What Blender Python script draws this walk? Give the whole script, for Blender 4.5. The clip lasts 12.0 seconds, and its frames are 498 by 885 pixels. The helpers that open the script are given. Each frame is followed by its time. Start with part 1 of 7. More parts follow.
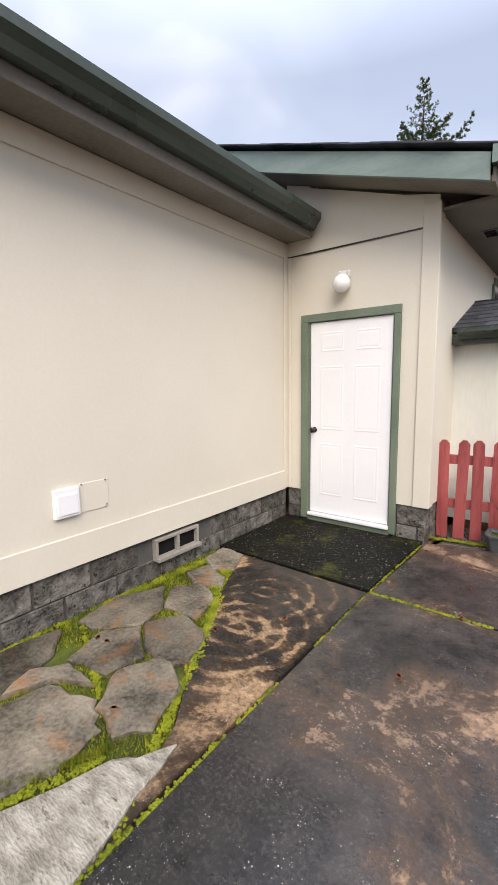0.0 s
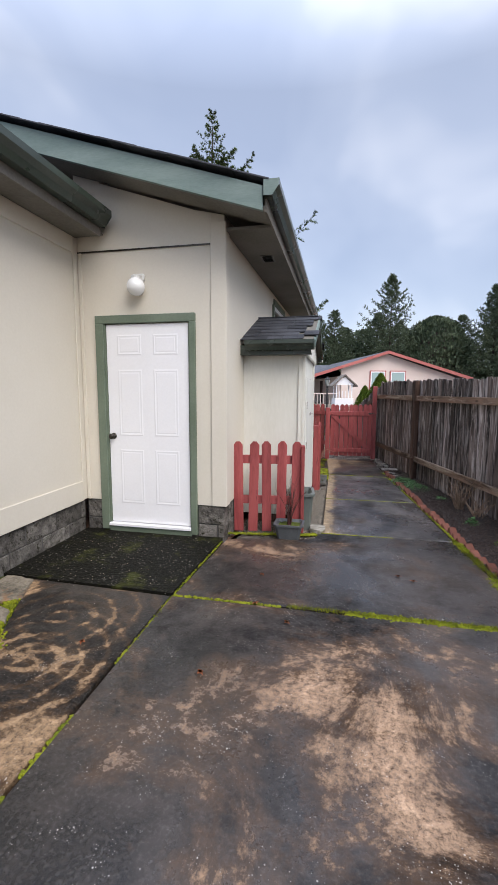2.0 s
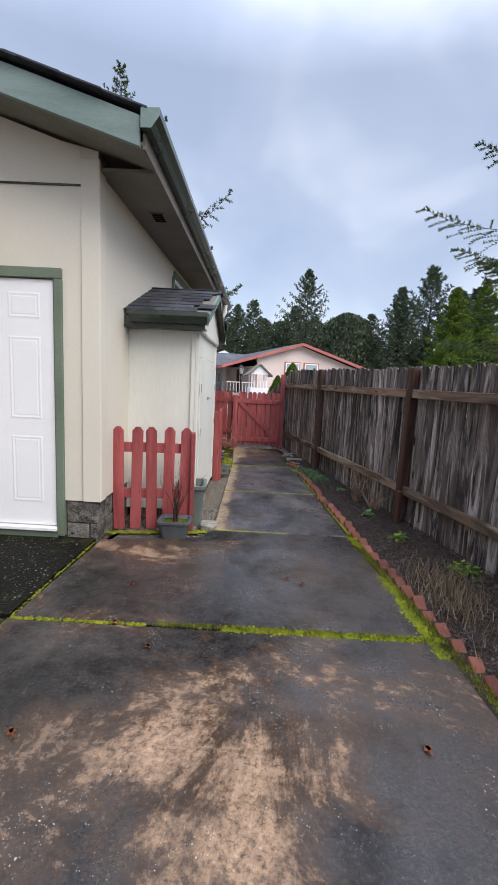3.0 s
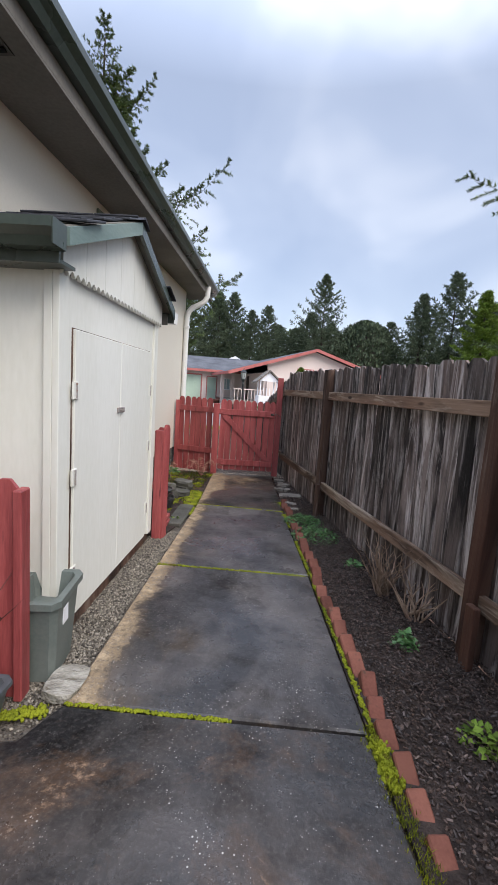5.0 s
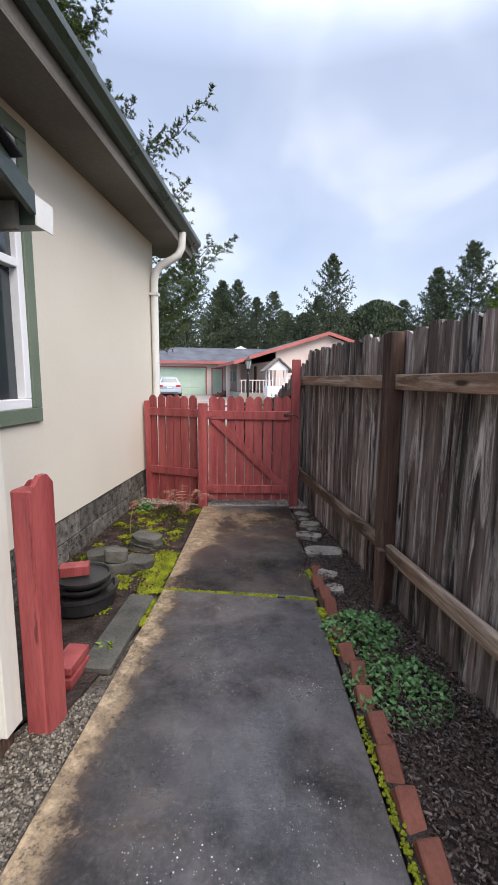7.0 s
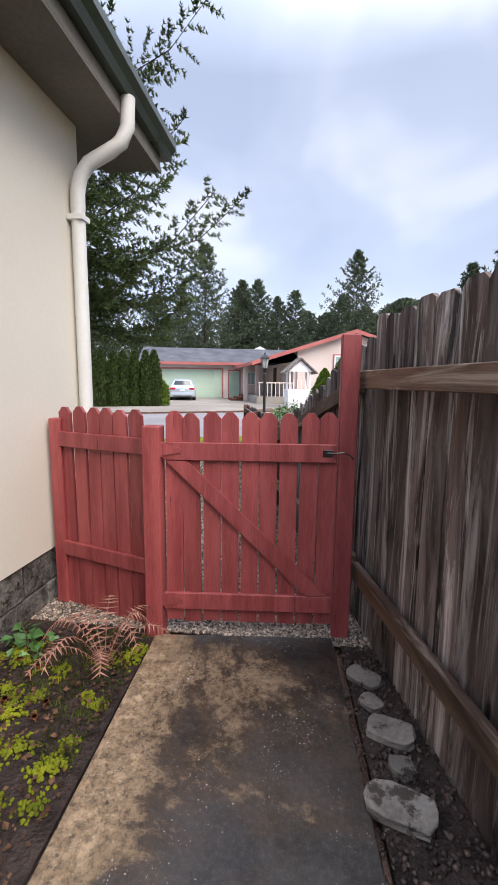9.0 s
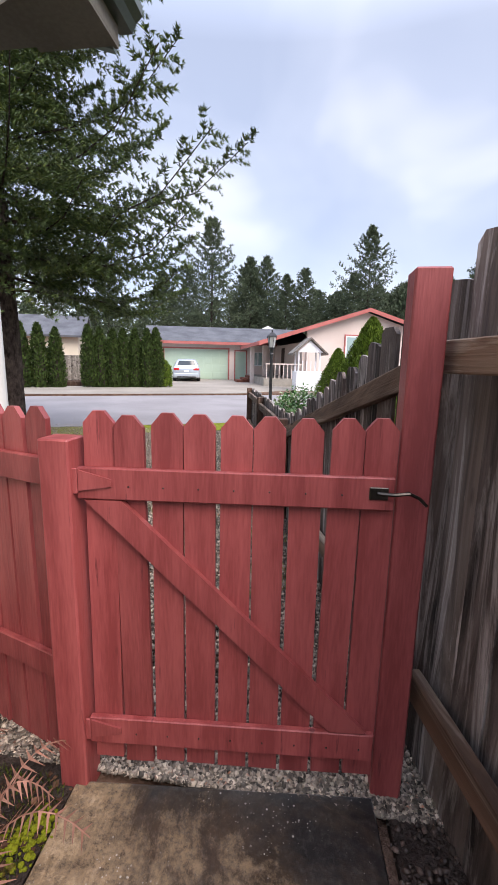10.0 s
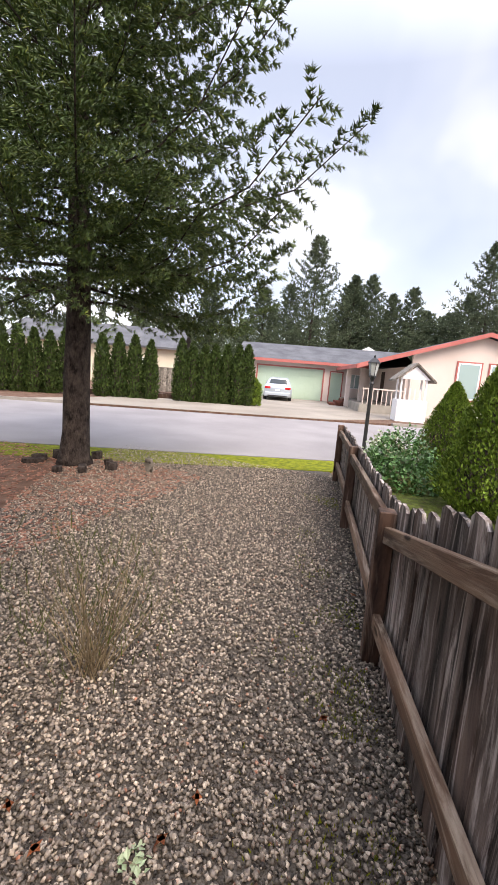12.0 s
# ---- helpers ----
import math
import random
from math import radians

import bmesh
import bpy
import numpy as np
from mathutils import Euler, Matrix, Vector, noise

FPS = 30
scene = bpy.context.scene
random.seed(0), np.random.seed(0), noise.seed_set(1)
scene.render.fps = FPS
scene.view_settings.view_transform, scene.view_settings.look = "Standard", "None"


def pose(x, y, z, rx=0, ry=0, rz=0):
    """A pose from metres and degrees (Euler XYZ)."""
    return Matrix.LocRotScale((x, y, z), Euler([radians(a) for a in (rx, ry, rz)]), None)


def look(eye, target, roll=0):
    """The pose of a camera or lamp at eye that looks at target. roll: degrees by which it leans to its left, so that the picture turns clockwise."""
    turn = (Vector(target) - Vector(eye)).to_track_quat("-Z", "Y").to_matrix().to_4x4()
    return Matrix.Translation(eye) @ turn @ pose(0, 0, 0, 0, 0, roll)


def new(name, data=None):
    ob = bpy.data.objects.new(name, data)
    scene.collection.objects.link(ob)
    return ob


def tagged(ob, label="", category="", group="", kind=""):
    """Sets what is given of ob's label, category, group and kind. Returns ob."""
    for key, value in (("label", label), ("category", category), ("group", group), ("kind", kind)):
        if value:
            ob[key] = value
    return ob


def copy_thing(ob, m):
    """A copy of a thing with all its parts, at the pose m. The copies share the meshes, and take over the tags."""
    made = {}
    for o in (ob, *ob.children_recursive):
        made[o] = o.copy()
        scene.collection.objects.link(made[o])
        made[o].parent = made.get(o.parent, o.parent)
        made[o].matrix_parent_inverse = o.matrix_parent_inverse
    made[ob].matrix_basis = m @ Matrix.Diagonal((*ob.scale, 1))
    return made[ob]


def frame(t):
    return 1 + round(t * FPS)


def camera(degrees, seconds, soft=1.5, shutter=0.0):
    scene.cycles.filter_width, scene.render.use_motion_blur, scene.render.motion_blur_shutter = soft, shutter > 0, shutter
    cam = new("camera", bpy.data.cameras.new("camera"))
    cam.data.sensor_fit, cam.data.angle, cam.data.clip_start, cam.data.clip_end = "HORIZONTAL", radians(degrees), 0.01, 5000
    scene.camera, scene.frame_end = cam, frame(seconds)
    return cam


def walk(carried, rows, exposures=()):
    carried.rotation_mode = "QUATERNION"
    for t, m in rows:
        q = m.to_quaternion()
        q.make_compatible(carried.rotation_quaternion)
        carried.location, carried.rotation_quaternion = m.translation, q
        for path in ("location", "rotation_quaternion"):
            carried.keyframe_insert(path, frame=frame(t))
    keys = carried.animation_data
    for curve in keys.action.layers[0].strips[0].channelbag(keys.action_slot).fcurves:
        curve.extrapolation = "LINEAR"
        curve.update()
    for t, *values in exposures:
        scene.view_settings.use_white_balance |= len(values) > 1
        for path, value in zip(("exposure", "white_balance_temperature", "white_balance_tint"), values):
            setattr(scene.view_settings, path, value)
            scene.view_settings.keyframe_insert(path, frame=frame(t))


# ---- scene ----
cam = camera(60.8, 12.0)
PATH = [
    (0, (0.058, -0.13, 1.482), (-1.148, 1.442, 1.211), -0.8),
    (0.5, (0.062, -0.126, 1.467), (-0.972, 1.576, 1.276), -0.1),
    (1, (0.062, -0.116, 1.469), (-0.821, 1.67, 1.295), -0.1),
    (1.5, (0.073, -0.093, 1.472), (-0.625, 1.771, 1.277), 0.1),
    (2, (0.117, -0.061, 1.454), (-0.296, 1.881, 1.213), 0.2),
    (2.5, (0.214, 0.1, 1.401), (0.074, 2.074, 1.109), 0.9),
    (3, (0.333, 0.438, 1.389), (0.302, 2.417, 1.104), 2.8),
    (3.5, (0.424, 0.995, 1.376), (0.418, 2.979, 1.125), 3.6),
    (3.7, (0.468, 1.178, 1.392), (0.467, 3.163, 1.145), 3.8),
    (5.3, (0.773, 2.958, 1.357), (0.651, 4.938, 1.104), 3.6),
    (5.5, (0.764, 3.144, 1.354), (0.634, 5.123, 1.092), 3.3),
    (6, (0.758, 3.762, 1.369), (0.612, 5.737, 1.09), 2.4),
    (6.5, (0.761, 4.342, 1.341), (0.609, 6.315, 1.051), 1.4),
    (7, (0.72, 4.876, 1.352), (0.561, 6.848, 1.058), 0.5),
    (7.2, (0.72, 5.148, 1.344), (0.549, 7.12, 1.054), 0.0),
    (8.8, (0.635, 6.989, 1.351), (0.391, 8.954, 1.07), 0.9),
    (9, (0.626, 7.235, 1.326), (0.373, 9.199, 1.044), 0.6),
    (9.5, (0.61, 7.741, 1.318), (0.348, 9.697, 0.993), 0.7),
    (10, (0.56, 8.2, 1.317), (0.279, 10.145, 0.949), 1.2),
    (10.5, (0.471, 8.559, 1.309), (0.146, 10.491, 0.906), 1.6),
    (11, (0.398, 8.940, 1.309), (-0.005, 10.858, 0.913), 2.5),
    (11.5, (0.349, 9.29, 1.449), (-0.169, 11.194, 1.122), 3.7),
    (12, (0.367, 9.489, 1.508), (-0.32, 11.341, 1.194), 4.6),
]
walk(cam, [(t, look(eye, target, roll)) for t, eye, target, roll in PATH],
     exposures=[(0.0, 0.5, 7050, 14), (0.7, 0.38, 6950, 14), (1.5, 0.24, 6700, 14), (2.5, 0.2, 6500, 12), (5.5, 0.32, 6550, 12), (7.0, 0.44, 6650, 13), (9.5, 0.48, 6750, 15), (10.5, 0.62, 6950, 16), (12.0, 0.76, 7450, 16)])

# ---- world and light: a bright overcast sky with soft cloud ----
world = bpy.data.worlds.new("sky")
scene.world = world
world.use_nodes = True
wt = world.node_tree
wt.nodes.clear()


def wnode(kind, **sets):
    n = wt.nodes.new(kind)
    for k, v in sets.items():
        n.inputs[k.replace("_", " ")].default_value = v
    return n


w_out = wt.nodes.new("ShaderNodeOutputWorld")
w_co = wt.nodes.new("ShaderNodeTexCoord")
w_sky = wt.nodes.new("ShaderNodeTexSky")
w_sky.sky_type = 'NISHITA'
w_sky.sun_disc = False
w_sky.sun_elevation, w_sky.sun_rotation = radians(42), radians(136)
w_map = wt.nodes.new("ShaderNodeMapping")
w_map.inputs["Scale"].default_value = (1.0, 1.0, 1.6)
w_map.inputs["Location"].default_value = (0.3, 0.1, 0.0)
w_noise = wnode("ShaderNodeTexNoise", Scale=3.0, Detail=3.0, Roughness=0.45, Distortion=0.35)
w_ramp = wt.nodes.new("ShaderNodeValToRGB")
e = w_ramp.color_ramp.elements
e[0].position, e[0].color = 0.34, (0.315, 0.37, 0.485, 1)
e[1].position, e[1].color = 0.72, (0.56, 0.60, 0.68, 1)
w_mid = w_ramp.color_ramp.elements.new(0.52)
w_mid.color = (0.375, 0.43, 0.54, 1)
w_sep = wt.nodes.new("ShaderNodeSeparateXYZ")
w_grad = wt.nodes.new("ShaderNodeMapRange")
for i, v in ((1, 0.54), (2, 1.0), (3, 1.0), (4, 4.4)):
    w_grad.inputs[i].default_value = v
w_bg = wt.nodes.new("ShaderNodeBackground")
w_bg2 = wnode("ShaderNodeBackground", Strength=0.05)
w_add = wt.nodes.new("ShaderNodeAddShader")
wl = wt.links.new
wl(w_co.outputs["Generated"], w_map.inputs["Vector"])
wl(w_map.outputs[0], w_noise.inputs["Vector"])
wl(w_noise.outputs[0], w_ramp.inputs[0])
wl(w_co.outputs["Generated"], w_sep.inputs[0])
wl(w_sep.outputs["Z"], w_grad.inputs[0])
wl(w_ramp.outputs[0], w_bg.inputs["Color"])
wl(w_grad.outputs[0], w_bg.inputs["Strength"])
wl(w_sky.outputs[0], w_bg2.inputs["Color"])
wl(w_bg.outputs[0], w_add.inputs[0])
wl(w_bg2.outputs[0], w_add.inputs[1])
wl(w_add.outputs[0], w_out.inputs["Surface"])

sun = new("sun", bpy.data.lights.new("sun", "SUN"))
sun.data.energy, sun.data.angle, sun.data.color = 2.45, radians(40), (1.0, 0.95, 0.87)
sun.matrix_world = look((9.5, -5.5, 14), (0, 4, 0))


# ---- materials ----
def mat(name, c1, c2, scale=3.0, fine=60.0, rough=0.8, bump=0.15, dist=0.01, c3=None, spot=0.62, stretch=(1, 1, 1), metal=0.0,
        rnd=0.0, lo=0.52, hi=0.92, spec=0.5, rough2=None, island=False, edge=0.06, coord="Object"):
    """Two colours mixed by a broad noise, grained by a fine one, with spots of a third colour; rnd varies it from piece to piece."""
    m = bpy.data.materials.new(name)
    m.use_nodes = True
    nt = m.node_tree
    n, ln = nt.nodes, nt.links.new
    b = n["Principled BSDF"]
    co = n.new("ShaderNodeTexCoord")
    mp = n.new("ShaderNodeMapping")
    mp.inputs["Scale"].default_value = stretch
    ln(co.outputs[coord], mp.inputs[0])
    big = n.new("ShaderNodeTexNoise")
    big.inputs["Scale"].default_value, big.inputs["Detail"].default_value = scale, 6
    small = n.new("ShaderNodeTexNoise")
    small.inputs["Scale"].default_value, small.inputs["Detail"].default_value = fine, 4
    off = n.new("ShaderNodeVectorMath")
    ln(mp.outputs[0], off.inputs[0])
    r = n.new("ShaderNodeObjectInfo").outputs["Random"] if not island else n.new("ShaderNodeNewGeometry").outputs["Random Per Island"]
    mul = n.new("ShaderNodeMath")
    mul.operation = 'MULTIPLY'
    mul.inputs[1].default_value = 37.0 if rnd else 0.0
    ln(r, mul.inputs[0])
    ln(mul.outputs[0], off.inputs[1])
    for t in (big, small):
        ln(off.outputs[0], t.inputs["Vector"])
    add = n.new("ShaderNodeMath")
    add.operation = 'MULTIPLY_ADD'
    add.inputs[1].default_value = 0.45
    ln(small.outputs[0], add.inputs[0])
    ln(big.outputs[0], add.inputs[2])
    rg = n.new("ShaderNodeMapRange")
    for i, v in ((1, lo), (2, hi)):
        rg.inputs[i].default_value = v
    ln(add.outputs[0], rg.inputs[0])
    mix = n.new("ShaderNodeMixRGB")
    mix.inputs[1].default_value, mix.inputs[2].default_value = (*c1, 1), (*c2, 1)
    ln(rg.outputs[0], mix.inputs[0])
    col = mix.outputs[0]
    if c3:
        sp = n.new("ShaderNodeTexNoise")
        sp.inputs["Scale"].default_value, sp.inputs["Detail"].default_value = scale * 1.7, 8
        sp.inputs["Roughness"].default_value = 0.65
        sh = n.new("ShaderNodeVectorMath")
        sh.inputs[1].default_value = (5.3, 2.1, 7.7)
        ln(off.outputs[0], sh.inputs[0])
        ln(sh.outputs[0], sp.inputs["Vector"])
        rs = n.new("ShaderNodeMapRange")
        for i, v in ((1, spot), (2, spot + edge)):
            rs.inputs[i].default_value = v
        ln(sp.outputs[0], rs.inputs[0])
        m3 = n.new("ShaderNodeMixRGB")
        m3.inputs[2].default_value = (*c3, 1)
        ln(rs.outputs[0], m3.inputs[0])
        ln(col, m3.inputs[1])
        col = m3.outputs[0]
    if rnd:
        hv = n.new("ShaderNodeHueSaturation")
        rr = n.new("ShaderNodeMapRange")
        rr.inputs[3].default_value, rr.inputs[4].default_value = 1 - rnd, 1 + rnd
        ln(r, rr.inputs[0])
        ln(rr.outputs[0], hv.inputs["Value"])
        ln(col, hv.inputs["Color"])
        col = hv.outputs[0]
    ln(col, b.inputs["Base Color"])
    b.inputs["Roughness"].default_value, b.inputs["Metallic"].default_value = rough, metal
    b.inputs["Specular IOR Level"].default_value = spec if rough < 0.7 else spec * 0.4
    if rough2 is not None:
        ro = n.new("ShaderNodeMapRange")
        for i, v in ((1, 0.4), (2, 0.62), (3, rough2), (4, rough)):
            ro.inputs[i].default_value = v
        ln(big.outputs[0], ro.inputs[0])
        ln(ro.outputs[0], b.inputs["Roughness"])
    if bump:
        bp = n.new("ShaderNodeBump")
        bp.inputs["Strength"].default_value, bp.inputs["Distance"].default_value = bump, dist
        ln(add.outputs[0], bp.inputs["Height"])
        ln(bp.outputs[0], b.inputs["Normal"])
    return m


M_SIDING = mat("painted_siding", (0.62, 0.575, 0.485), (0.70, 0.655, 0.565), 0.9, 45, 0.75, 0.12, 0.004, lo=0.4, hi=1.05)
M_SHED = mat("painted_plywood", (0.64, 0.63, 0.56), (0.73, 0.72, 0.66), 1.2, 40, 0.7, 0.15, 0.004, c3=(0.50, 0.46, 0.38), spot=0.72, stretch=(1, 1, 0.25))
M_WHITE = mat("white_paint", (0.80, 0.80, 0.82), (0.86, 0.86, 0.88), 1.0, 50, 0.45, 0.03, 0.002)
M_SAGE = mat("sage_trim_paint", (0.115, 0.15, 0.105), (0.16, 0.20, 0.145), 2.5, 60, 0.65, 0.2, 0.004)
M_TEAL = mat("teal_rake_paint", (0.13, 0.185, 0.17), (0.20, 0.26, 0.235), 1.5, 25, 0.6, 0.35, 0.006, stretch=(1, 1, 5))
M_GUTTER = mat("dark_green_gutter_enamel", (0.032, 0.044, 0.034), (0.055, 0.07, 0.056), 1.5, 50, 0.35, 0.04, 0.003, rough2=0.25)
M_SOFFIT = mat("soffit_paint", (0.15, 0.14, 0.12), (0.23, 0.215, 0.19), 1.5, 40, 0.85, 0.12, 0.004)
M_BLOCK = mat("concrete_block", (0.045, 0.041, 0.037), (0.21, 0.195, 0.175), 13, 60, 0.95, 1.0, 0.03, c3=(0.03, 0.03, 0.018), spot=0.58, rnd=0.3, lo=0.5, hi=0.95)
M_MORTAR = mat("mortar", (0.07, 0.066, 0.062), (0.12, 0.115, 0.11), 6, 80, 0.95, 0.5, 0.01)
M_SHINGLE = mat("asphalt_shingle", (0.028, 0.03, 0.036), (0.075, 0.078, 0.09), 4, 160, 0.75, 0.6, 0.006, rnd=0.3)
M_ROOFFAR = mat("grey_shingle_roof", (0.075, 0.078, 0.09), (0.14, 0.145, 0.16), 1.0, 12, 0.85, 0.5, 0.03)
M_KNOB = mat("dark_bronze", (0.05, 0.045, 0.04), (0.09, 0.08, 0.07), 20, 90, 0.3, 0.02, 0.002, metal=0.9)
M_STEEL = mat("rusty_steel", (0.28, 0.24, 0.21), (0.45, 0.42, 0.40), 20, 90, 0.5, 0.1, 0.002, metal=0.5, c3=(0.25, 0.09, 0.03), spot=0.56)
M_RED = mat("red_painted_wood", (0.23, 0.04, 0.04), (0.365, 0.081, 0.078), 2.5, 26, 0.5, 0.45, 0.006, c3=(0.13, 0.022, 0.025), lo=0.58, hi=0.88, spot=0.63, stretch=(6, 6, 0.6), rnd=0.12)
M_BRICK = mat("red_brick", (0.125, 0.045, 0.032), (0.21, 0.082, 0.056), 6, 90, 0.85, 0.5, 0.006, c3=(0.09, 0.05, 0.035), spot=0.6, rnd=0.25)
M_SOIL = mat("bark_soil", (0.018, 0.013, 0.011), (0.06, 0.043, 0.036), 9, 60, 0.7, 1.0, 0.04)
M_CHIP = mat("bark_chip", (0.022, 0.014, 0.011), (0.105, 0.07, 0.055), 12, 60, 0.5, 0.4, 0.006, rnd=0.6, island=True)
M_MOSS = mat("bright_moss", (0.075, 0.095, 0.007), (0.25, 0.27, 0.016), 9, 120, 0.95, 0.8, 0.02, c3=(0.10, 0.075, 0.015), spot=0.60)
M_MOSSDK = mat("dark_moss", (0.032, 0.042, 0.010), (0.10, 0.125, 0.02), 8, 110, 0.95, 0.9, 0.03, c3=(0.055, 0.04, 0.025), spot=0.56)
M_GRAVELBED = mat("gravel_bed", (0.06, 0.05, 0.042), (0.16, 0.135, 0.11), 25, 95, 0.85, 1.0, 0.03, c3=(0.035, 0.03, 0.028), spot=0.55)
M_PEBBLE = mat("pebble", (0.115, 0.092, 0.077), (0.38, 0.315, 0.25), 9, 70, 0.6, 0.2, 0.004, rnd=0.85, island=True, c3=(0.27, 0.12, 0.075), spot=0.60, lo=0.6, hi=0.85, spec=0.35)
M_GRIT = mat("grey_grit", (0.07, 0.062, 0.05), (0.24, 0.21, 0.17), 9, 70, 0.7, 0.2, 0.004, rnd=0.7, island=True)
M_DUFF = mat("needle_duff", (0.10, 0.055, 0.04), (0.20, 0.125, 0.09), 5, 70, 0.95, 1.0, 0.03, c3=(0.22, 0.19, 0.16), spot=0.62)
M_ASPHALT = mat("street_asphalt", (0.23, 0.213, 0.215), (0.305, 0.285, 0.287), 0.6, 60, 0.75, 0.2, 0.006)
M_KERB = mat("kerb_concrete", (0.22, 0.2, 0.175), (0.36, 0.33, 0.29), 1.5, 40, 0.9, 0.4, 0.01)
M_DRIVE = mat("driveway_concrete", (0.24, 0.21, 0.18), (0.34, 0.305, 0.26), 0.5, 30, 0.85, 0.2, 0.006)
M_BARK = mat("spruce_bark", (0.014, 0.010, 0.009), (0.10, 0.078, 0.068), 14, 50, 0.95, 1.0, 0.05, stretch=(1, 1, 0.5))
M_TWIG = mat("dead_twig", (0.20, 0.13, 0.09), (0.40, 0.29, 0.21), 10, 60, 0.85, 0.3, 0.004, rnd=0.3)
M_STEMS = mat("dark_stems", (0.035, 0.014, 0.013), (0.12, 0.05, 0.042), 10, 60, 0.7, 0.3, 0.004)
# c3 paints the brighter yellow green of sunlit sprays into the needles
M_NEEDLE = mat("spruce_needles", (0.032, 0.062, 0.018), (0.095, 0.145, 0.033), 0.8, 9, 0.6, 0, rnd=0.45, island=True, c3=(0.15, 0.18, 0.03), spot=0.55)
# paler needle greens with the distance haze put into the colour
M_NEEDLEFAR = mat("hazed_conifer_needles", (0.05, 0.075, 0.05), (0.13, 0.165, 0.095), 0.25, 3, 0.75, 0, rnd=0.4, island=True)
M_HEDGE = mat("arborvitae_leaves", (0.022, 0.045, 0.012), (0.065, 0.095, 0.022), 1.5, 9, 0.7, 0, rnd=0.5, island=True)
M_CONE = mat("cypress_leaves", (0.06, 0.115, 0.016), (0.18, 0.25, 0.035), 2.0, 12, 0.7, 0, rnd=0.5, island=True)
M_LEAF = mat("green_leaves", (0.035, 0.10, 0.025), (0.10, 0.22, 0.06), 8, 40, 0.5, 0, rnd=0.4, island=True)
M_PALELEAF = mat("pale_leaves", (0.25, 0.33, 0.18), (0.4, 0.47, 0.30), 8, 40, 0.6, 0, rnd=0.3, island=True)
M_FERN = mat("dead_fern", (0.22, 0.10, 0.07), (0.36, 0.19, 0.14), 8, 40, 0.8, 0, rnd=0.3, island=True)
M_STRAW = mat("dry_grass", (0.14, 0.10, 0.06), (0.28, 0.22, 0.14), 8, 40, 0.8, 0, rnd=0.4, island=True)
M_LITTER = mat("leaf_litter", (0.03, 0.016, 0.01), (0.14, 0.07, 0.04), 8, 40, 0.75, 0, rnd=0.6, island=True)
M_DEADLEAF = mat("fallen_leaf", (0.22, 0.06, 0.025), (0.38, 0.14, 0.06), 10, 60, 0.7, 0.2, 0.003, rnd=0.4)
M_RUBBER = mat("black_plastic", (0.012, 0.012, 0.013), (0.03, 0.03, 0.032), 6, 60, 0.4, 0.25, 0.006)
M_POT = mat("grey_plastic_planter", (0.055, 0.062, 0.068), (0.09, 0.098, 0.105), 6, 60, 0.45, 0.1, 0.003)
M_BIN = mat("grey_green_plastic", (0.10, 0.12, 0.11), (0.15, 0.17, 0.155), 4, 60, 0.4, 0.06, 0.003)
M_STONE = mat("grey_stone", (0.04, 0.039, 0.034), (0.11, 0.105, 0.09), 5, 70, 0.75, 0.6, 0.01, c3=(0.07, 0.09, 0.03), spot=0.62, rnd=0.3)
M_RUBBLE = mat("pale_rubble", (0.13, 0.115, 0.098), (0.30, 0.27, 0.235), 6, 60, 0.75, 0.6, 0.015, c3=(0.06, 0.05, 0.04), spot=0.55, rnd=0.4)
M_FLAG = mat("flagstone", (0.045, 0.04, 0.03), (0.25, 0.215, 0.165), 3.5, 45, 0.65, 1.0, 0.02, c3=(0.25, 0.12, 0.05), spot=0.53, rnd=0.35, edge=0.2, lo=0.55, hi=0.92, spec=0.25)
M_FLAGPALE = mat("pale_flagstone", (0.20, 0.18, 0.145), (0.44, 0.41, 0.35), 9, 60, 0.75, 1.0, 0.025, c3=(0.15, 0.125, 0.09), spot=0.60, stretch=(1, 2.4, 1), lo=0.55, hi=0.9)
M_PINK = mat("pale_pink_siding", (0.66, 0.55, 0.50), (0.74, 0.63, 0.58), 0.5, 20, 0.8, 0.06, 0.004)
M_CORAL = mat("coral_trim", (0.42, 0.13, 0.115), (0.50, 0.17, 0.15), 1, 20, 0.7, 0.05, 0.004)
M_MINT = mat("mint_door_paint", (0.40, 0.52, 0.41), (0.46, 0.58, 0.47), 0.7, 20, 0.6, 0.05, 0.004)
M_CREAM = mat("cream_siding", (0.66, 0.58, 0.46), (0.72, 0.64, 0.52), 0.6, 20, 0.8, 0.05, 0.004)
M_CARPAINT = mat("silver_car_paint", (0.50, 0.56, 0.62), (0.54, 0.60, 0.66), 0.5, 60, 0.22, 0, metal=0.35)
M_TAIL = mat("red_lens", (0.45, 0.015, 0.02), (0.55, 0.03, 0.03), 5, 60, 0.15, 0)
M_LAMPBLACK = mat("black_iron", (0.012, 0.012, 0.013), (0.03, 0.03, 0.032), 8, 60, 0.45, 0.1, 0.003)
# near-black standing in for the shade inside vent openings
M_DARK = mat("vent_shade_black", (0.006, 0.006, 0.006), (0.012, 0.012, 0.012), 5, 60, 0.95, 0)
M_PIPE = mat("white_vinyl", (0.66, 0.655, 0.62), (0.75, 0.745, 0.71), 2, 50, 0.5, 0.06, 0.003)


def glass(name, colour, rough=0.03):
    m = bpy.data.materials.new(name)
    m.use_nodes = True
    b = m.node_tree.nodes["Principled BSDF"]
    b.inputs["Base Color"].default_value = (*colour, 1)
    b.inputs["Roughness"].default_value = rough
    b.inputs["Specular IOR Level"].default_value = 0.8
    return m


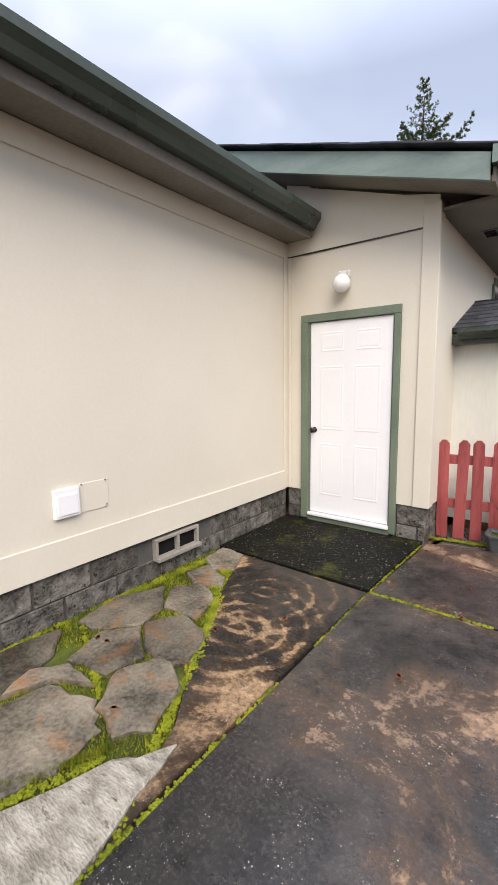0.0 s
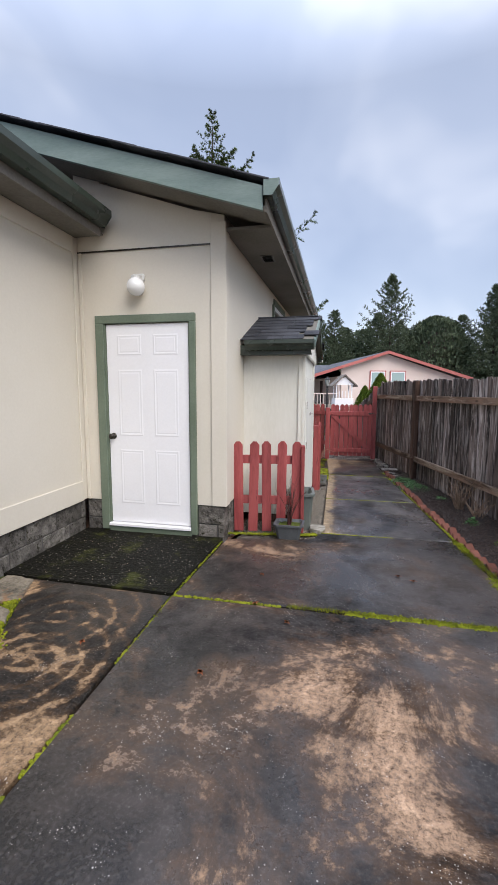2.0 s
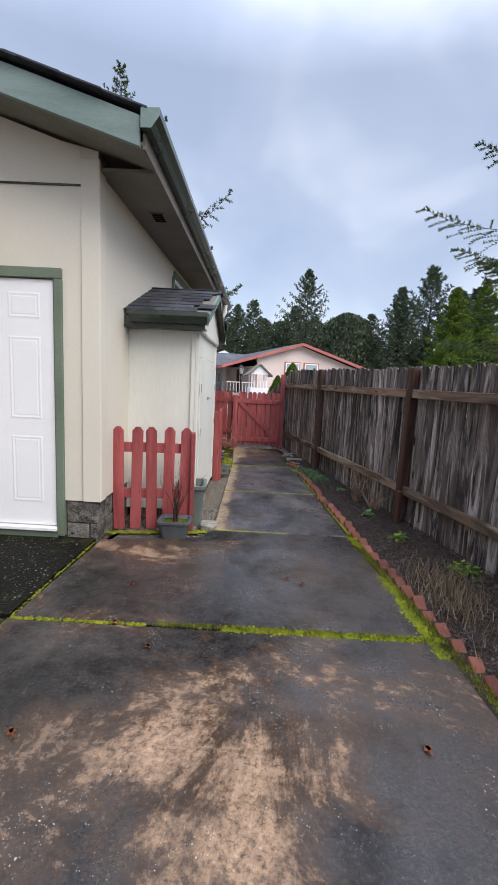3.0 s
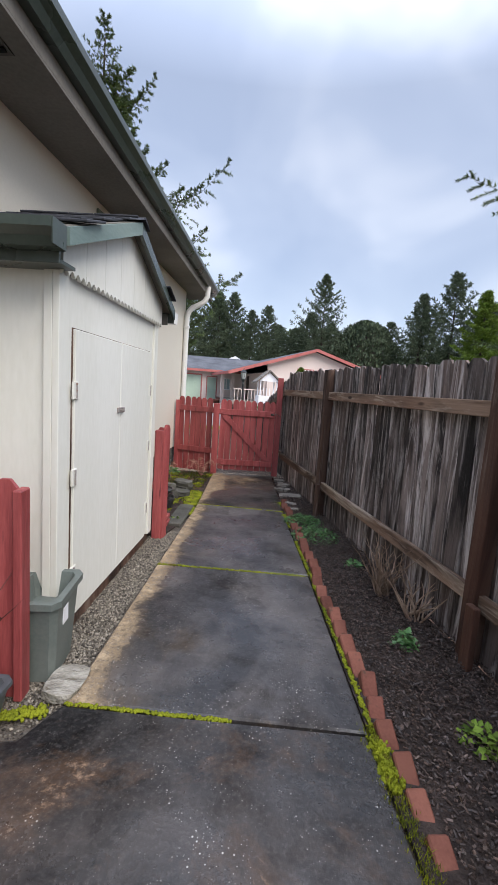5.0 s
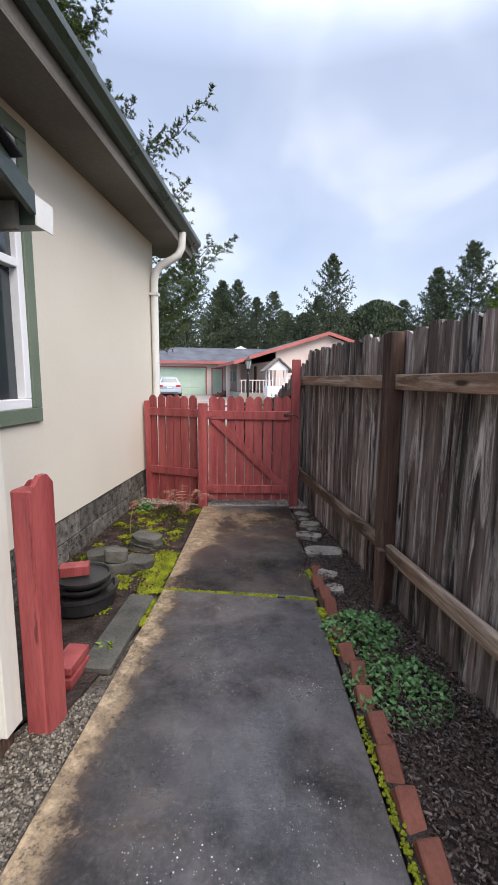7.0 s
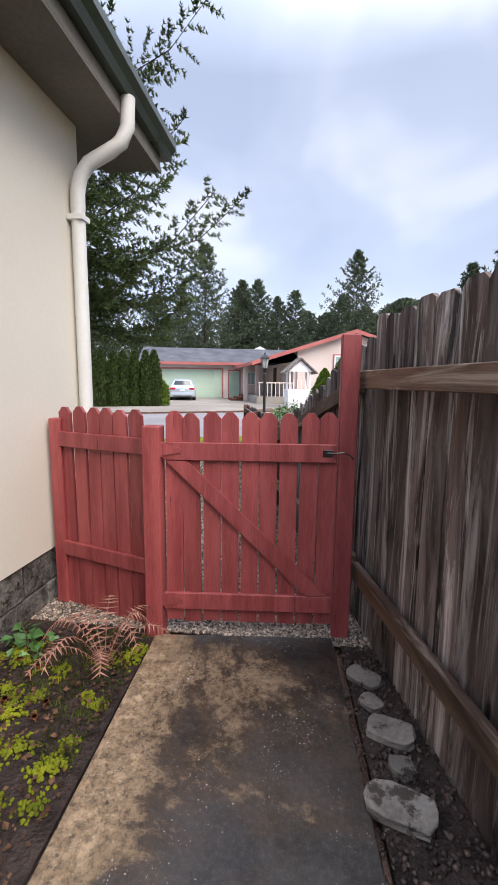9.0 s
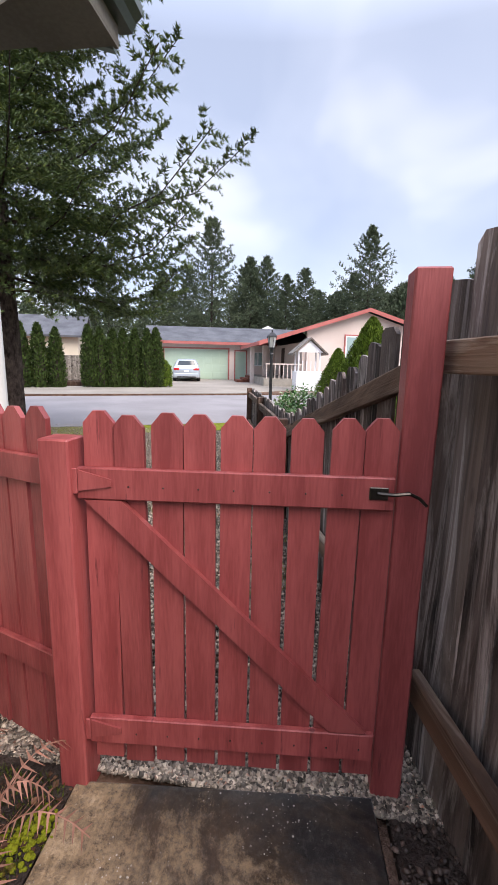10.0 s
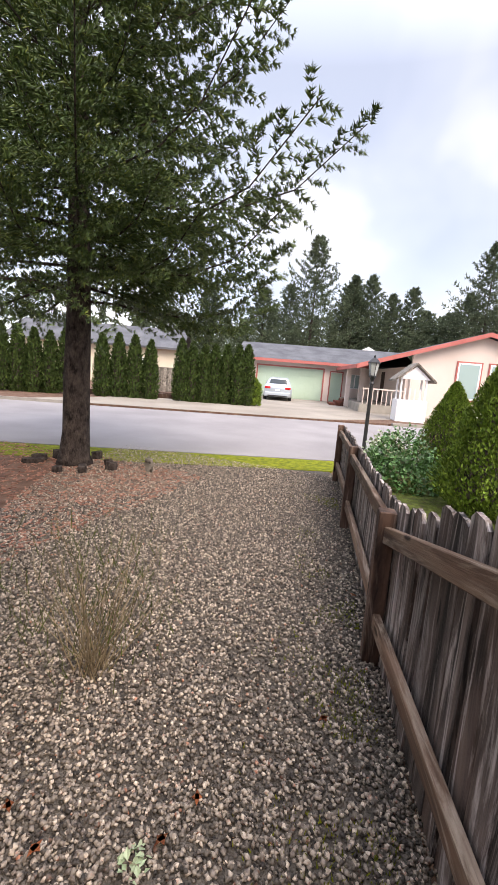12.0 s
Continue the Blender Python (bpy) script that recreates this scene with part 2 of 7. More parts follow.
M_PANE = glass("window_glass", (0.03, 0.04, 0.045))
M_PANEFAR = glass("curtained_glass", (0.30, 0.42, 0.42), 0.08)
M_OPAL = glass("opal_glass", (0.85, 0.85, 0.83), 0.18)
M_LANTERN = glass("lantern_glass", (0.45, 0.47, 0.47), 0.1)


def concrete(name, dark, mid, tan, tanspot, seed, wet=0.22, spots=(), edge=None, arcs=(), gloss=0.5, sheens=()):
    """Wet, blotched old concrete: black algae film, worn tan patches, pale aggregate specks."""
    m = bpy.data.materials.new(name)
    m.use_nodes = True
    nt = m.node_tree
    n, ln = nt.nodes, nt.links.new
    b = n["Principled BSDF"]
    co = n.new("ShaderNodeTexCoord")
    mp = n.new("ShaderNodeMapping")
    mp.inputs["Location"].default_value = (seed, seed * 0.7, 0)
    ln(co.outputs["Object"], mp.inputs[0])

    def noi(s, d, r=0.55, w=0.0):
        t = n.new("ShaderNodeTexNoise")
        for k, v in (("Scale", s), ("Detail", d), ("Roughness", r), ("Distortion", w)):
            t.inputs[k].default_value = v
        ln(mp.outputs[0], t.inputs["Vector"])
        return t.outputs[0]

    def rng(src, a, c, lo=0.0, hi=1.0):
        r = n.new("ShaderNodeMapRange")
        for i, v in ((1, a), (2, c), (3, lo), (4, hi)):
            r.inputs[i].default_value = v
        ln(src, r.inputs[0])
        return r.outputs[0]

    def mixc(f, a, c):
        x = n.new("ShaderNodeMixRGB")
        ln(f, x.inputs[0])
        for i, v in ((1, a), (2, c)):
            if isinstance(v, tuple):
                x.inputs[i].default_value = (*v, 1)
            else:
                ln(v, x.inputs[i])
        return x.outputs[0]

    def times(a, c):
        x = n.new("ShaderNodeMath")
        x.operation = 'MULTIPLY'
        ln(a, x.inputs[0])
        ln(c, x.inputs[1])
        return x.outputs[0]

    def plus(a, c):
        x = n.new("ShaderNodeMath")
        ln(a, x.inputs[0])
        ln(c, x.inputs[1])
        return x.outputs[0]

    broad, patch, grain = noi(1.3, 9, 0.66, 0.5), noi(1.25, 12, 0.74, 0.5), noi(55, 5, 0.7)
    for px, py, pr, gain in spots:
        dn = n.new("ShaderNodeVectorMath")
        dn.operation = 'DISTANCE'
        dn.inputs[1].default_value = (px, py, 0)
        ln(co.outputs["Object"], dn.inputs[0])
        patch = plus(patch, rng(dn.outputs["Value"], 0.0, pr, gain, 0.0))
    # paler base colour round these points stands in for sky reflected off wet concrete
    for px, py, pr, gain in sheens:
        dn = n.new("ShaderNodeVectorMath")
        dn.operation = 'DISTANCE'
        dn.inputs[1].default_value = (px, py, 0)
        ln(co.outputs["Object"], dn.inputs[0])
        broad = plus(broad, rng(dn.outputs["Value"], 0.0, pr, gain, 0.0))
    if edge:
        sx = n.new("ShaderNodeSeparateXYZ")
        ln(co.outputs["Object"], sx.inputs[0])
        patch = plus(patch, rng(sx.outputs["X"], edge[0], edge[1], edge[2], 0.0))
    for px, py, wave in arcs:
        # swirls left by a scrubbing brush
        shift = n.new("ShaderNodeVectorMath")
        shift.operation = 'SUBTRACT'
        shift.inputs[1].default_value = (px, py, 0)
        ln(co.outputs["Object"], shift.inputs[0])
        wv = n.new("ShaderNodeTexWave")
        wv.wave_type, wv.rings_direction = 'RINGS', 'Z'
        for k, v in (("Scale", wave), ("Distortion", 5.0), ("Detail", 5.0), ("Detail Scale", 1.6), ("Detail Roughness", 0.7)):
            wv.inputs[k].default_value = v
        ln(shift.outputs[0], wv.inputs["Vector"])
        near = n.new("ShaderNodeVectorMath")
        near.operation = 'LENGTH'
        ln(shift.outputs[0], near.inputs[0])
        patch = plus(patch, times(rng(wv.outputs["Fac"], 0.55, 1.0, 0.0, 0.10), rng(near.outputs["Value"], 0.75, 0.45)))
    col = mixc(rng(broad, 0.40, 0.62), dark, mid)
    blot = rng(noi(5.5, 9, 0.75, 0.6), 0.42, 0.62)
    col = mixc(times(blot, rng(broad, 0.4, 0.75, 0.85, 0.1)), col, (dark[0] * 0.55, dark[1] * 0.55, dark[2] * 0.58))
    col = mixc(rng(patch, tanspot - 0.09, tanspot + 0.05, 0.0, 0.85), col, (tan[0] * 0.27, tan[1] * 0.24, tan[2] * 0.22))
    worn = times(rng(plus(patch, rng(noi(9, 9, 0.8), 0.3, 0.7, -0.07, 0.07)), tanspot, tanspot + 0.07), rng(noi(38, 9, 0.85), 0.40, 0.54))
    col = mixc(worn, col, tan)
    col = mixc(times(rng(patch, tanspot + 0.06, tanspot + 0.15), rng(noi(14, 9, 0.8), 0.48, 0.60)), col, (tan[0] * 1.6, tan[1] * 1.62, tan[2] * 1.62))
    col = mixc(rng(grain, 0.5, 0.72, 0.0, 0.22), col, (0.2, 0.18, 0.165))
    zone = rng(noi(2.6, 10, 0.85), 0.51, 0.60)
    for size, span in ((62, 0.24), (120, 0.28)):
        vo = n.new("ShaderNodeTexVoronoi")
        vo.inputs["Scale"].default_value = size
        ln(mp.outputs[0], vo.inputs["Vector"])
        one = n.new("ShaderNodeSeparateColor")
        ln(vo.outputs["Color"], one.inputs[0])
        some = rng(one.outputs[0], 0.70, 0.72)
        col = mixc(times(times(rng(vo.outputs["Distance"], span, span * 0.5), some), zone), col, (0.62, 0.58, 0.53))
    ln(col, b.inputs["Base Color"])
    dry = n.new("ShaderNodeMath")
    dry.operation = 'MAXIMUM'
    ln(rng(worn, 0.0, 1.0, wet, 0.7), dry.inputs[0])
    damp = rng(noi(1.0, 8, 0.7), 0.44, 0.64)
    ln(rng(damp, 0.0, 1.0, wet, 0.75), dry.inputs[1])
    ln(dry.outputs[0], b.inputs["Roughness"])
    ln(rng(dry.outputs[0], wet, 0.7, gloss, 0.06), b.inputs["Specular IOR Level"])
    bp = n.new("ShaderNodeBump")
    bp.inputs["Strength"].default_value, bp.inputs["Distance"].default_value = 0.4, 0.006
    ln(plus(grain, worn), bp.inputs["Height"])
    ln(bp.outputs[0], b.inputs["Normal"])
    return m


# the last two points paint wet sky reflection into the right of the slab
M_SLAB = concrete("stained_wet_concrete", (0.011, 0.010, 0.0095), (0.054, 0.045, 0.040), (0.37, 0.245, 0.16), 0.60, 3.1, 0.22,
                  ((0.34, 1.78, 0.66, 0.21), (-0.1, 1.95, 0.35, 0.08), (0.42, 1.32, 0.42, 0.15), (-0.42, 1.92, 0.25, 0.12), (-0.75, 1.35, 0.2, 0.07), (-0.95, 3.8, 0.25, 0.2), (-0.5, 3.6, 0.4, 0.1)), None, (), 0.6, ((1.1, 2.1, 0.75, 0.36), (0.8, 3.3, 0.8, 0.26)))
M_SCRUBBED = concrete("scrubbed_concrete", (0.010, 0.009, 0.008), (0.036, 0.030, 0.025), (0.31, 0.205, 0.12), 0.60, 4.3, 0.4,
                      ((-1.08, 1.25, 0.35, 0.2), (-1.22, 1.75, 0.22, 0.10), (-2.13, 2.5, 0.16, 0.34), (-1.1, 0.8, 0.3, 0.14)), None, ((-1.5, 1.75, 2.6), (-1.62, 2.2, 2.2)), 0.3)
M_WALK = concrete("wet_walk_concrete", (0.022, 0.020, 0.020), (0.105, 0.092, 0.086), (0.30, 0.225, 0.145), 0.64, 7.7, 0.24, (), (-0.05, 0.14, 0.34), (), 0.75)
M_ENDSLAB = concrete("worn_end_concrete", (0.013, 0.012, 0.011), (0.06, 0.052, 0.043), (0.30, 0.215, 0.135), 0.60, 1.9, 0.35, ((0.12, 9.0, 0.5, 0.2), (0.0, 8.3, 0.3, 0.10)), (-0.13, 0.2, 0.28))


def aggregate(name):
    """Old exposed aggregate: small dark and pale stones in a black, mossy binder."""
    m = bpy.data.materials.new(name)
    m.use_nodes = True
    n, ln = m.node_tree.nodes, m.node_tree.links.new
    b = n["Principled BSDF"]
    co = n.new("ShaderNodeTexCoord")
    vo = n.new("ShaderNodeTexVoronoi")
    vo.inputs["Scale"].default_value = 62
    ln(co.outputs["Object"], vo.inputs["Vector"])
    sep = n.new("ShaderNodeSeparateColor")
    ln(vo.outputs["Color"], sep.inputs[0])
    rp = n.new("ShaderNodeValToRGB")
    el = rp.color_ramp.elements
    el[0].position, el[0].color = 0.0, (0.008, 0.008, 0.007, 1)
    el[1].position, el[1].color = 1.0, (0.34, 0.32, 0.29, 1)
    for p, c in ((0.6, (0.011, 0.010, 0.008, 1)), (0.9, (0.03, 0.026, 0.02, 1)), (0.97, (0.11, 0.1, 0.08, 1))):
        el.new(p).color = c
    ln(sep.outputs[0], rp.inputs[0])
    gap = n.new("ShaderNodeMapRange")
    gap.inputs[1].default_value, gap.inputs[2].default_value = 0.28, 0.5
    ln(vo.outputs["Distance"], gap.inputs[0])
    mx = n.new("ShaderNodeMixRGB")
    mx.inputs[2].default_value = (0.008, 0.008, 0.006, 1)
    ln(gap.outputs[0], mx.inputs[0])
    ln(rp.outputs[0], mx.inputs[1])
    no = n.new("ShaderNodeTexNoise")
    no.inputs["Scale"].default_value, no.inputs["Detail"].default_value, no.inputs["Roughness"].default_value = 3.0, 9, 0.75
    ln(co.outputs["Object"], no.inputs["Vector"])
    gr = n.new("ShaderNodeMapRange")
    gr.inputs[1].default_value, gr.inputs[2].default_value, gr.inputs[4].default_value = 0.54, 0.64, 0.8
    ln(no.outputs[0], gr.inputs[0])
    ms = n.new("ShaderNodeMixRGB")
    ms.inputs[2].default_value = (0.05, 0.055, 0.012, 1)
    ln(gr.outputs[0], ms.inputs[0])
    ln(mx.outputs[0], ms.inputs[1])
    ln(ms.outputs[0], b.inputs["Base Color"])
    b.inputs["Roughness"].default_value, b.inputs["Specular IOR Level"].default_value = 0.65, 0.08
    bp = n.new("ShaderNodeBump")
    bp.invert = True
    bp.inputs["Strength"].default_value, bp.inputs["Distance"].default_value = 0.8, 0.006
    ln(vo.outputs["Distance"], bp.inputs["Height"])
    ln(bp.outputs[0], b.inputs["Normal"])
    return m


M_LANDING = aggregate("mossy_aggregate")


def old_boards(name, dark, mid, pale, warm, amount=0.5, rnd=0.3, axis=2):
    """Weathered sawn boards: long dark stains, bleached fibres and knots, each board its own."""
    m = bpy.data.materials.new(name)
    m.use_nodes = True
    n, ln = m.node_tree.nodes, m.node_tree.links.new
    b = n["Principled BSDF"]
    co = n.new("ShaderNodeTexCoord")
    info = n.new("ShaderNodeObjectInfo")
    mul = n.new("ShaderNodeMath")
    mul.operation = 'MULTIPLY'
    mul.inputs[1].default_value = 41.0
    ln(info.outputs["Random"], mul.inputs[0])
    off = n.new("ShaderNodeVectorMath")
    ln(co.outputs["Object"], off.inputs[0])
    ln(mul.outputs[0], off.inputs[1])

    def noi(across, along, d, r=0.6, w=0.0):
        mp = n.new("ShaderNodeMapping")
        sc = [across] * 3
        sc[axis] = along
        mp.inputs["Scale"].default_value = sc
        ln(off.outputs[0], mp.inputs[0])
        t = n.new("ShaderNodeTexNoise")
        t.inputs["Scale"].default_value = 1.0
        for k, v in (("Detail", d), ("Roughness", r), ("Distortion", w)):
            t.inputs[k].default_value = v
        ln(mp.outputs[0], t.inputs["Vector"])
        return t.outputs[0], mp

    def rng(src, a, c, lo=0.0, hi=1.0):
        r = n.new("ShaderNodeMapRange")
        for i, v in ((1, a), (2, c), (3, lo), (4, hi)):
            r.inputs[i].default_value = v
        ln(src, r.inputs[0])
        return r.outputs[0]

    def mixc(f, a, c):
        x = n.new("ShaderNodeMixRGB")
        ln(f, x.inputs[0])
        for i, v in ((1, a), (2, c)):
            if isinstance(v, tuple):
                x.inputs[i].default_value = (*v, 1)
            else:
                ln(v, x.inputs[i])
        return x.outputs[0]

    stain, _ = noi(5, 0.8, 6, 0.62, 1.2)
    fibre, _ = noi(120, 2.5, 5, 0.65)
    bleach, _ = noi(11, 1.1, 8, 0.68, 1.4)
    tint, _ = noi(3, 0.7, 4)
    col = mixc(rng(stain, 0.40, 0.60), dark, mid)
    col = mixc(rng(tint, 0.5, 0.7, 0.0, 0.6), col, warm)
    col = mixc(rng(bleach, 0.58 - 0.14 * amount, 0.74 - 0.16 * amount, 0.0, 0.9), col, pale)
    col = mixc(rng(fibre, 0.55, 0.75, 0.0, 0.6), col, dark)
    _, kmap = noi(7.5, 2.2, 1)
    kn = n.new("ShaderNodeTexVoronoi")
    kn.inputs["Scale"].default_value = 1.0
    ln(kmap.outputs[0], kn.inputs["Vector"])
    pick = n.new("ShaderNodeSeparateColor")
    ln(kn.outputs["Color"], pick.inputs[0])
    kk = n.new("ShaderNodeMath")
    kk.operation = 'MULTIPLY'
    ln(rng(kn.outputs["Distance"], 0.15, 0.09), kk.inputs[0])
    ln(rng(pick.outputs[0], 0.55, 0.6), kk.inputs[1])
    col = mixc(kk.outputs[0], col, (dark[0] * 0.5, dark[1] * 0.45, dark[2] * 0.4))
    hv = n.new("ShaderNodeHueSaturation")
    ln(rng(info.outputs["Random"], 0, 1, 1 - rnd, 1 + rnd), hv.inputs["Value"])
    ln(col, hv.inputs["Color"])
    ln(hv.outputs[0], b.inputs["Base Color"])
    b.inputs["Roughness"].default_value, b.inputs["Specular IOR Level"].default_value = 0.72, 0.22
    ad = n.new("ShaderNodeMath")
    ln(fibre, ad.inputs[0])
    ln(stain, ad.inputs[1])
    bp = n.new("ShaderNodeBump")
    bp.inputs["Strength"].default_value, bp.inputs["Distance"].default_value = 0.6, 0.006
    ln(ad.outputs[0], bp.inputs["Height"])
    ln(bp.outputs[0], b.inputs["Normal"])
    return m


M_FENCE = old_boards("weathered_cedar", (0.018, 0.0145, 0.0135), (0.18, 0.143, 0.127), (0.48, 0.43, 0.405), (0.115, 0.07, 0.052), 0.6, 0.35)
M_FPOST = old_boards("weathered_post", (0.03, 0.018, 0.014), (0.12, 0.07, 0.05), (0.24, 0.185, 0.15), (0.13, 0.055, 0.034), 0.3, 0.25)
M_RAIL = old_boards("brown_rail_wood", (0.07, 0.043, 0.03), (0.22, 0.145, 0.10), (0.40, 0.32, 0.25), (0.22, 0.115, 0.073), 0.5, 0.3, 1)


# ---- mesh helpers ----
def box(bm, x0, y0, z0, x1, y1, z1, bevel=0.0):
    r = bmesh.ops.create_cube(bm, size=1.0, matrix=Matrix.Translation(((x0 + x1) / 2, (y0 + y1) / 2, (z0 + z1) / 2)) @ Matrix.Diagonal((abs(x1 - x0), abs(y1 - y0), abs(z1 - z0), 1)))
    if bevel:
        es = list({e for v in r["verts"] for e in v.link_edges})
        bmesh.ops.bevel(bm, geom=es, offset=bevel, segments=1, affect='EDGES')
    return bm


def B(x0, y0, z0, x1, y1, z1, bevel=0.0):
    return box(bmesh.new(), x0, y0, z0, x1, y1, z1, bevel)


def prism(pts, d, axis="y"):
    """A flat outline in two axes, drawn out by d along the third from the plane given in the points' missing axis."""
    bm = bmesh.new()
    place = {"y": lambda a, c, k: (a, k, c), "x": lambda a, c, k: (k, a, c), "z": lambda a, c, k: (a, c, k)}[axis]
    lo = [bm.verts.new(place(a, c, d[0])) for a, c in pts]
    hi = [bm.verts.new(place(a, c, d[1])) for a, c in pts]
    bm.faces.new(lo)
    bm.faces.new(hi[::-1])
    for i in range(len(pts)):
        j = (i + 1) % len(pts)
        bm.faces.new((lo[i], hi[i], hi[j], lo[j]))
    bmesh.ops.recalc_face_normals(bm, faces=bm.faces)
    return bm


def cyl(bm, p, q, r0, r1=None, seg=10, caps=True):
    p, q = Vector(p), Vector(q)
    m = Matrix.Translation((p + q) / 2) @ (q - p).to_track_quat("Z", "Y").to_matrix().to_4x4()
    bmesh.ops.create_cone(bm, cap_ends=caps, segments=seg, radius1=r0, radius2=r0 if r1 is None else r1, depth=(q - p).length, matrix=m)
    return bm


def lathe(profile, seg=24, at=(0, 0, 0)):
    bm = bmesh.new()
    rings = []
    for r, z in profile:
        rings.append([bm.verts.new((at[0] + r * math.cos(2 * math.pi * i / seg), at[1] + r * math.sin(2 * math.pi * i / seg), at[2] + z)) for i in range(seg)])
    for a, c in zip(rings, rings[1:]):
        for i in range(seg):
            bm.faces.new((a[i], a[(i + 1) % seg], c[(i + 1) % seg], c[i]))
    bm.faces.new(rings[0][::-1])
    bm.faces.new(rings[-1])
    return bm


def mesh_of(bm, name, material, smooth=False):
    me = bpy.data.meshes.new(name)
    bm.to_mesh(me)
    bm.free()
    me.materials.append(material)
    if smooth:
        me.polygons.foreach_set("use_smooth", [True] * len(me.polygons))
    return me


def part(name, bm, material, parent=None, label="", smooth=False):
    me = bm if isinstance(bm, bpy.types.Mesh) else mesh_of(bm, name, material, smooth)
    ob = new(name, me)
    if parent is not None:
        ob.parent = parent
    if label:
        tagged(ob, label)
    return ob


def thing(name, at, label, category, group="", rz=0.0):
    ob = new(name)
    ob.matrix_world = pose(*at, 0, 0, rz)
    return tagged(ob, label, category, group)


def solid(name, bm, material, label, category, kind="", group="", smooth=False):
    return tagged(part(name, bm, material, smooth=smooth), label, category, group, kind)


def raw(name, verts, faces, material, smooth=False):
    me = bpy.data.meshes.new(name)
    me.from_pydata(verts.tolist() if hasattr(verts, "tolist") else verts, [], faces.tolist() if hasattr(faces, "tolist") else faces)
    me.materials.append(material)
    if smooth:
        me.polygons.foreach_set("use_smooth", [True] * len(me.polygons))
    return me


def scatter(base_v, base_f, places, rots, scales):
    """Many small copies of one little shape as plain arrays: verts and faces."""
    n, k = len(places), len(base_v)
    v = base_v[None] * scales[:, None, :]
    v = np.einsum("nij,nkj->nki", rots, v) + places[:, None, :]
    f = base_f[None] + (np.arange(n) * k)[:, None, None]
    return v.reshape(-1, 3), f.reshape(-1, base_f.shape[1])


def turns(rng, n, tilt=1.0):
    a, b2 = rng.uniform(0, 2 * np.pi, n), rng.uniform(-tilt, tilt, n)
    c = rng.uniform(-tilt, tilt, n)
    ca, sa, cb, sb, cc, sc = np.cos(a), np.sin(a), np.cos(b2), np.sin(b2), np.cos(c), np.sin(c)
    z, o = np.zeros(n), np.ones(n)
    rz = np.stack([ca, -sa, z, sa, ca, z, z, z, o], 1).reshape(-1, 3, 3)
    rx = np.stack([o, z, z, z, cb, -sb, z, sb, cb], 1).reshape(-1, 3, 3)
    ry = np.stack([cc, z, sc, z, o, z, -sc, z, cc], 1).reshape(-1, 3, 3)
    return rz @ rx @ ry


def ico():
    bm = bmesh.new()
    bmesh.ops.create_icosphere(bm, subdivisions=1, radius=1.0)
    v = np.array([p.co[:] for p in bm.verts])
    f = np.array([[q.index for q in g.verts] for g in bm.faces])
    bm.free()
    return v, f


ICO_V, ICO_F = ico()
CUBE_V = np.array([[x, y, z] for x in (-1, 1) for y in (-1, 1) for z in (-1, 1)], float)
CUBE_F = np.array([[0, 1, 3, 2], [4, 6, 7, 5], [0, 4, 5, 1], [2, 3, 7, 6], [0, 2, 6, 4], [1, 5, 7, 3]])
LEAF_V = np.array([[0, 0, 0], [0.5, 0.45, 0.12], [0, 1, 0], [-0.5, 0.45, 0.12]], float)
LEAF_F = np.array([[0, 1, 2, 3]])
BLADE_V = np.array([[-0.5, 0, 0], [0.5, 0, 0], [0, 0.15, 1]], float)
BLADE_F = np.array([[0, 1, 2]])

# ---- ground ----
RD = Vector((0.89, 0.454, 0)).normalized()   # along the street
RN = Vector((-RD.y, RD.x, 0))                # across it


def street(u, w, z=0.0):
    p = RD * u + RN * w
    return (p.x, p.y, z)


g = bmesh.new()
box(g, -900, -900, -0.62, 900, 900, -0.05)
solid("ground", g, M_DUFF, "brown earth ground reaching to the horizon", "ground", "structure")


def patch(name, pts, z0, z1, material, label, category, kind="structure"):
    return solid(name, prism(pts, (z0, z1), "z"), material, label, category, kind)


patch("road", [street(-90, 16.15)[:2], street(90, 16.15)[:2], street(90, 23.95)[:2], street(-90, 23.95)[:2]], -0.055, -0.005, M_ASPHALT, "grey asphalt residential street", "road")
patch("yard_far", [street(-90, 24.1)[:2], street(90, 24.1)[:2], street(90, 60)[:2], street(-90, 60)[:2]], -0.054, 0.05, M_DUFF, "brown planted yards across the street", "yard")
patch("driveway", [street(-1.9, 24.11)[:2], street(9.5, 24.11)[:2], (3.5, 35.0), (-0.5, 38.5), (-4.5, 40.2), (-10.7, 38.4)], 0.0, 0.062, M_DRIVE, "pale concrete driveway across the street", "driveway")
k = bmesh.new()
for i in range(40):
    u0 = -60 + i * 3.0
    if -2.5 < u0 < 9.5:
        continue
    a = [street(u0 + 0.01, 23.95), street(u0 + 2.99, 23.95), street(u0 + 2.99, 24.1), street(u0 + 0.01, 24.1)]
    lo = [k.verts.new((p[0], p[1], -0.054)) for p in a]
    hi = [k.verts.new((p[0], p[1], 0.10)) for p in a]
    k.faces.new(hi)
    for j in range(4):
        k.faces.new((lo[j], lo[(j + 1) % 4], hi[(j + 1) % 4], hi[j]))
solid("kerb", k, M_KERB, "worn concrete kerb along the far side of the street", "kerb", "structure")

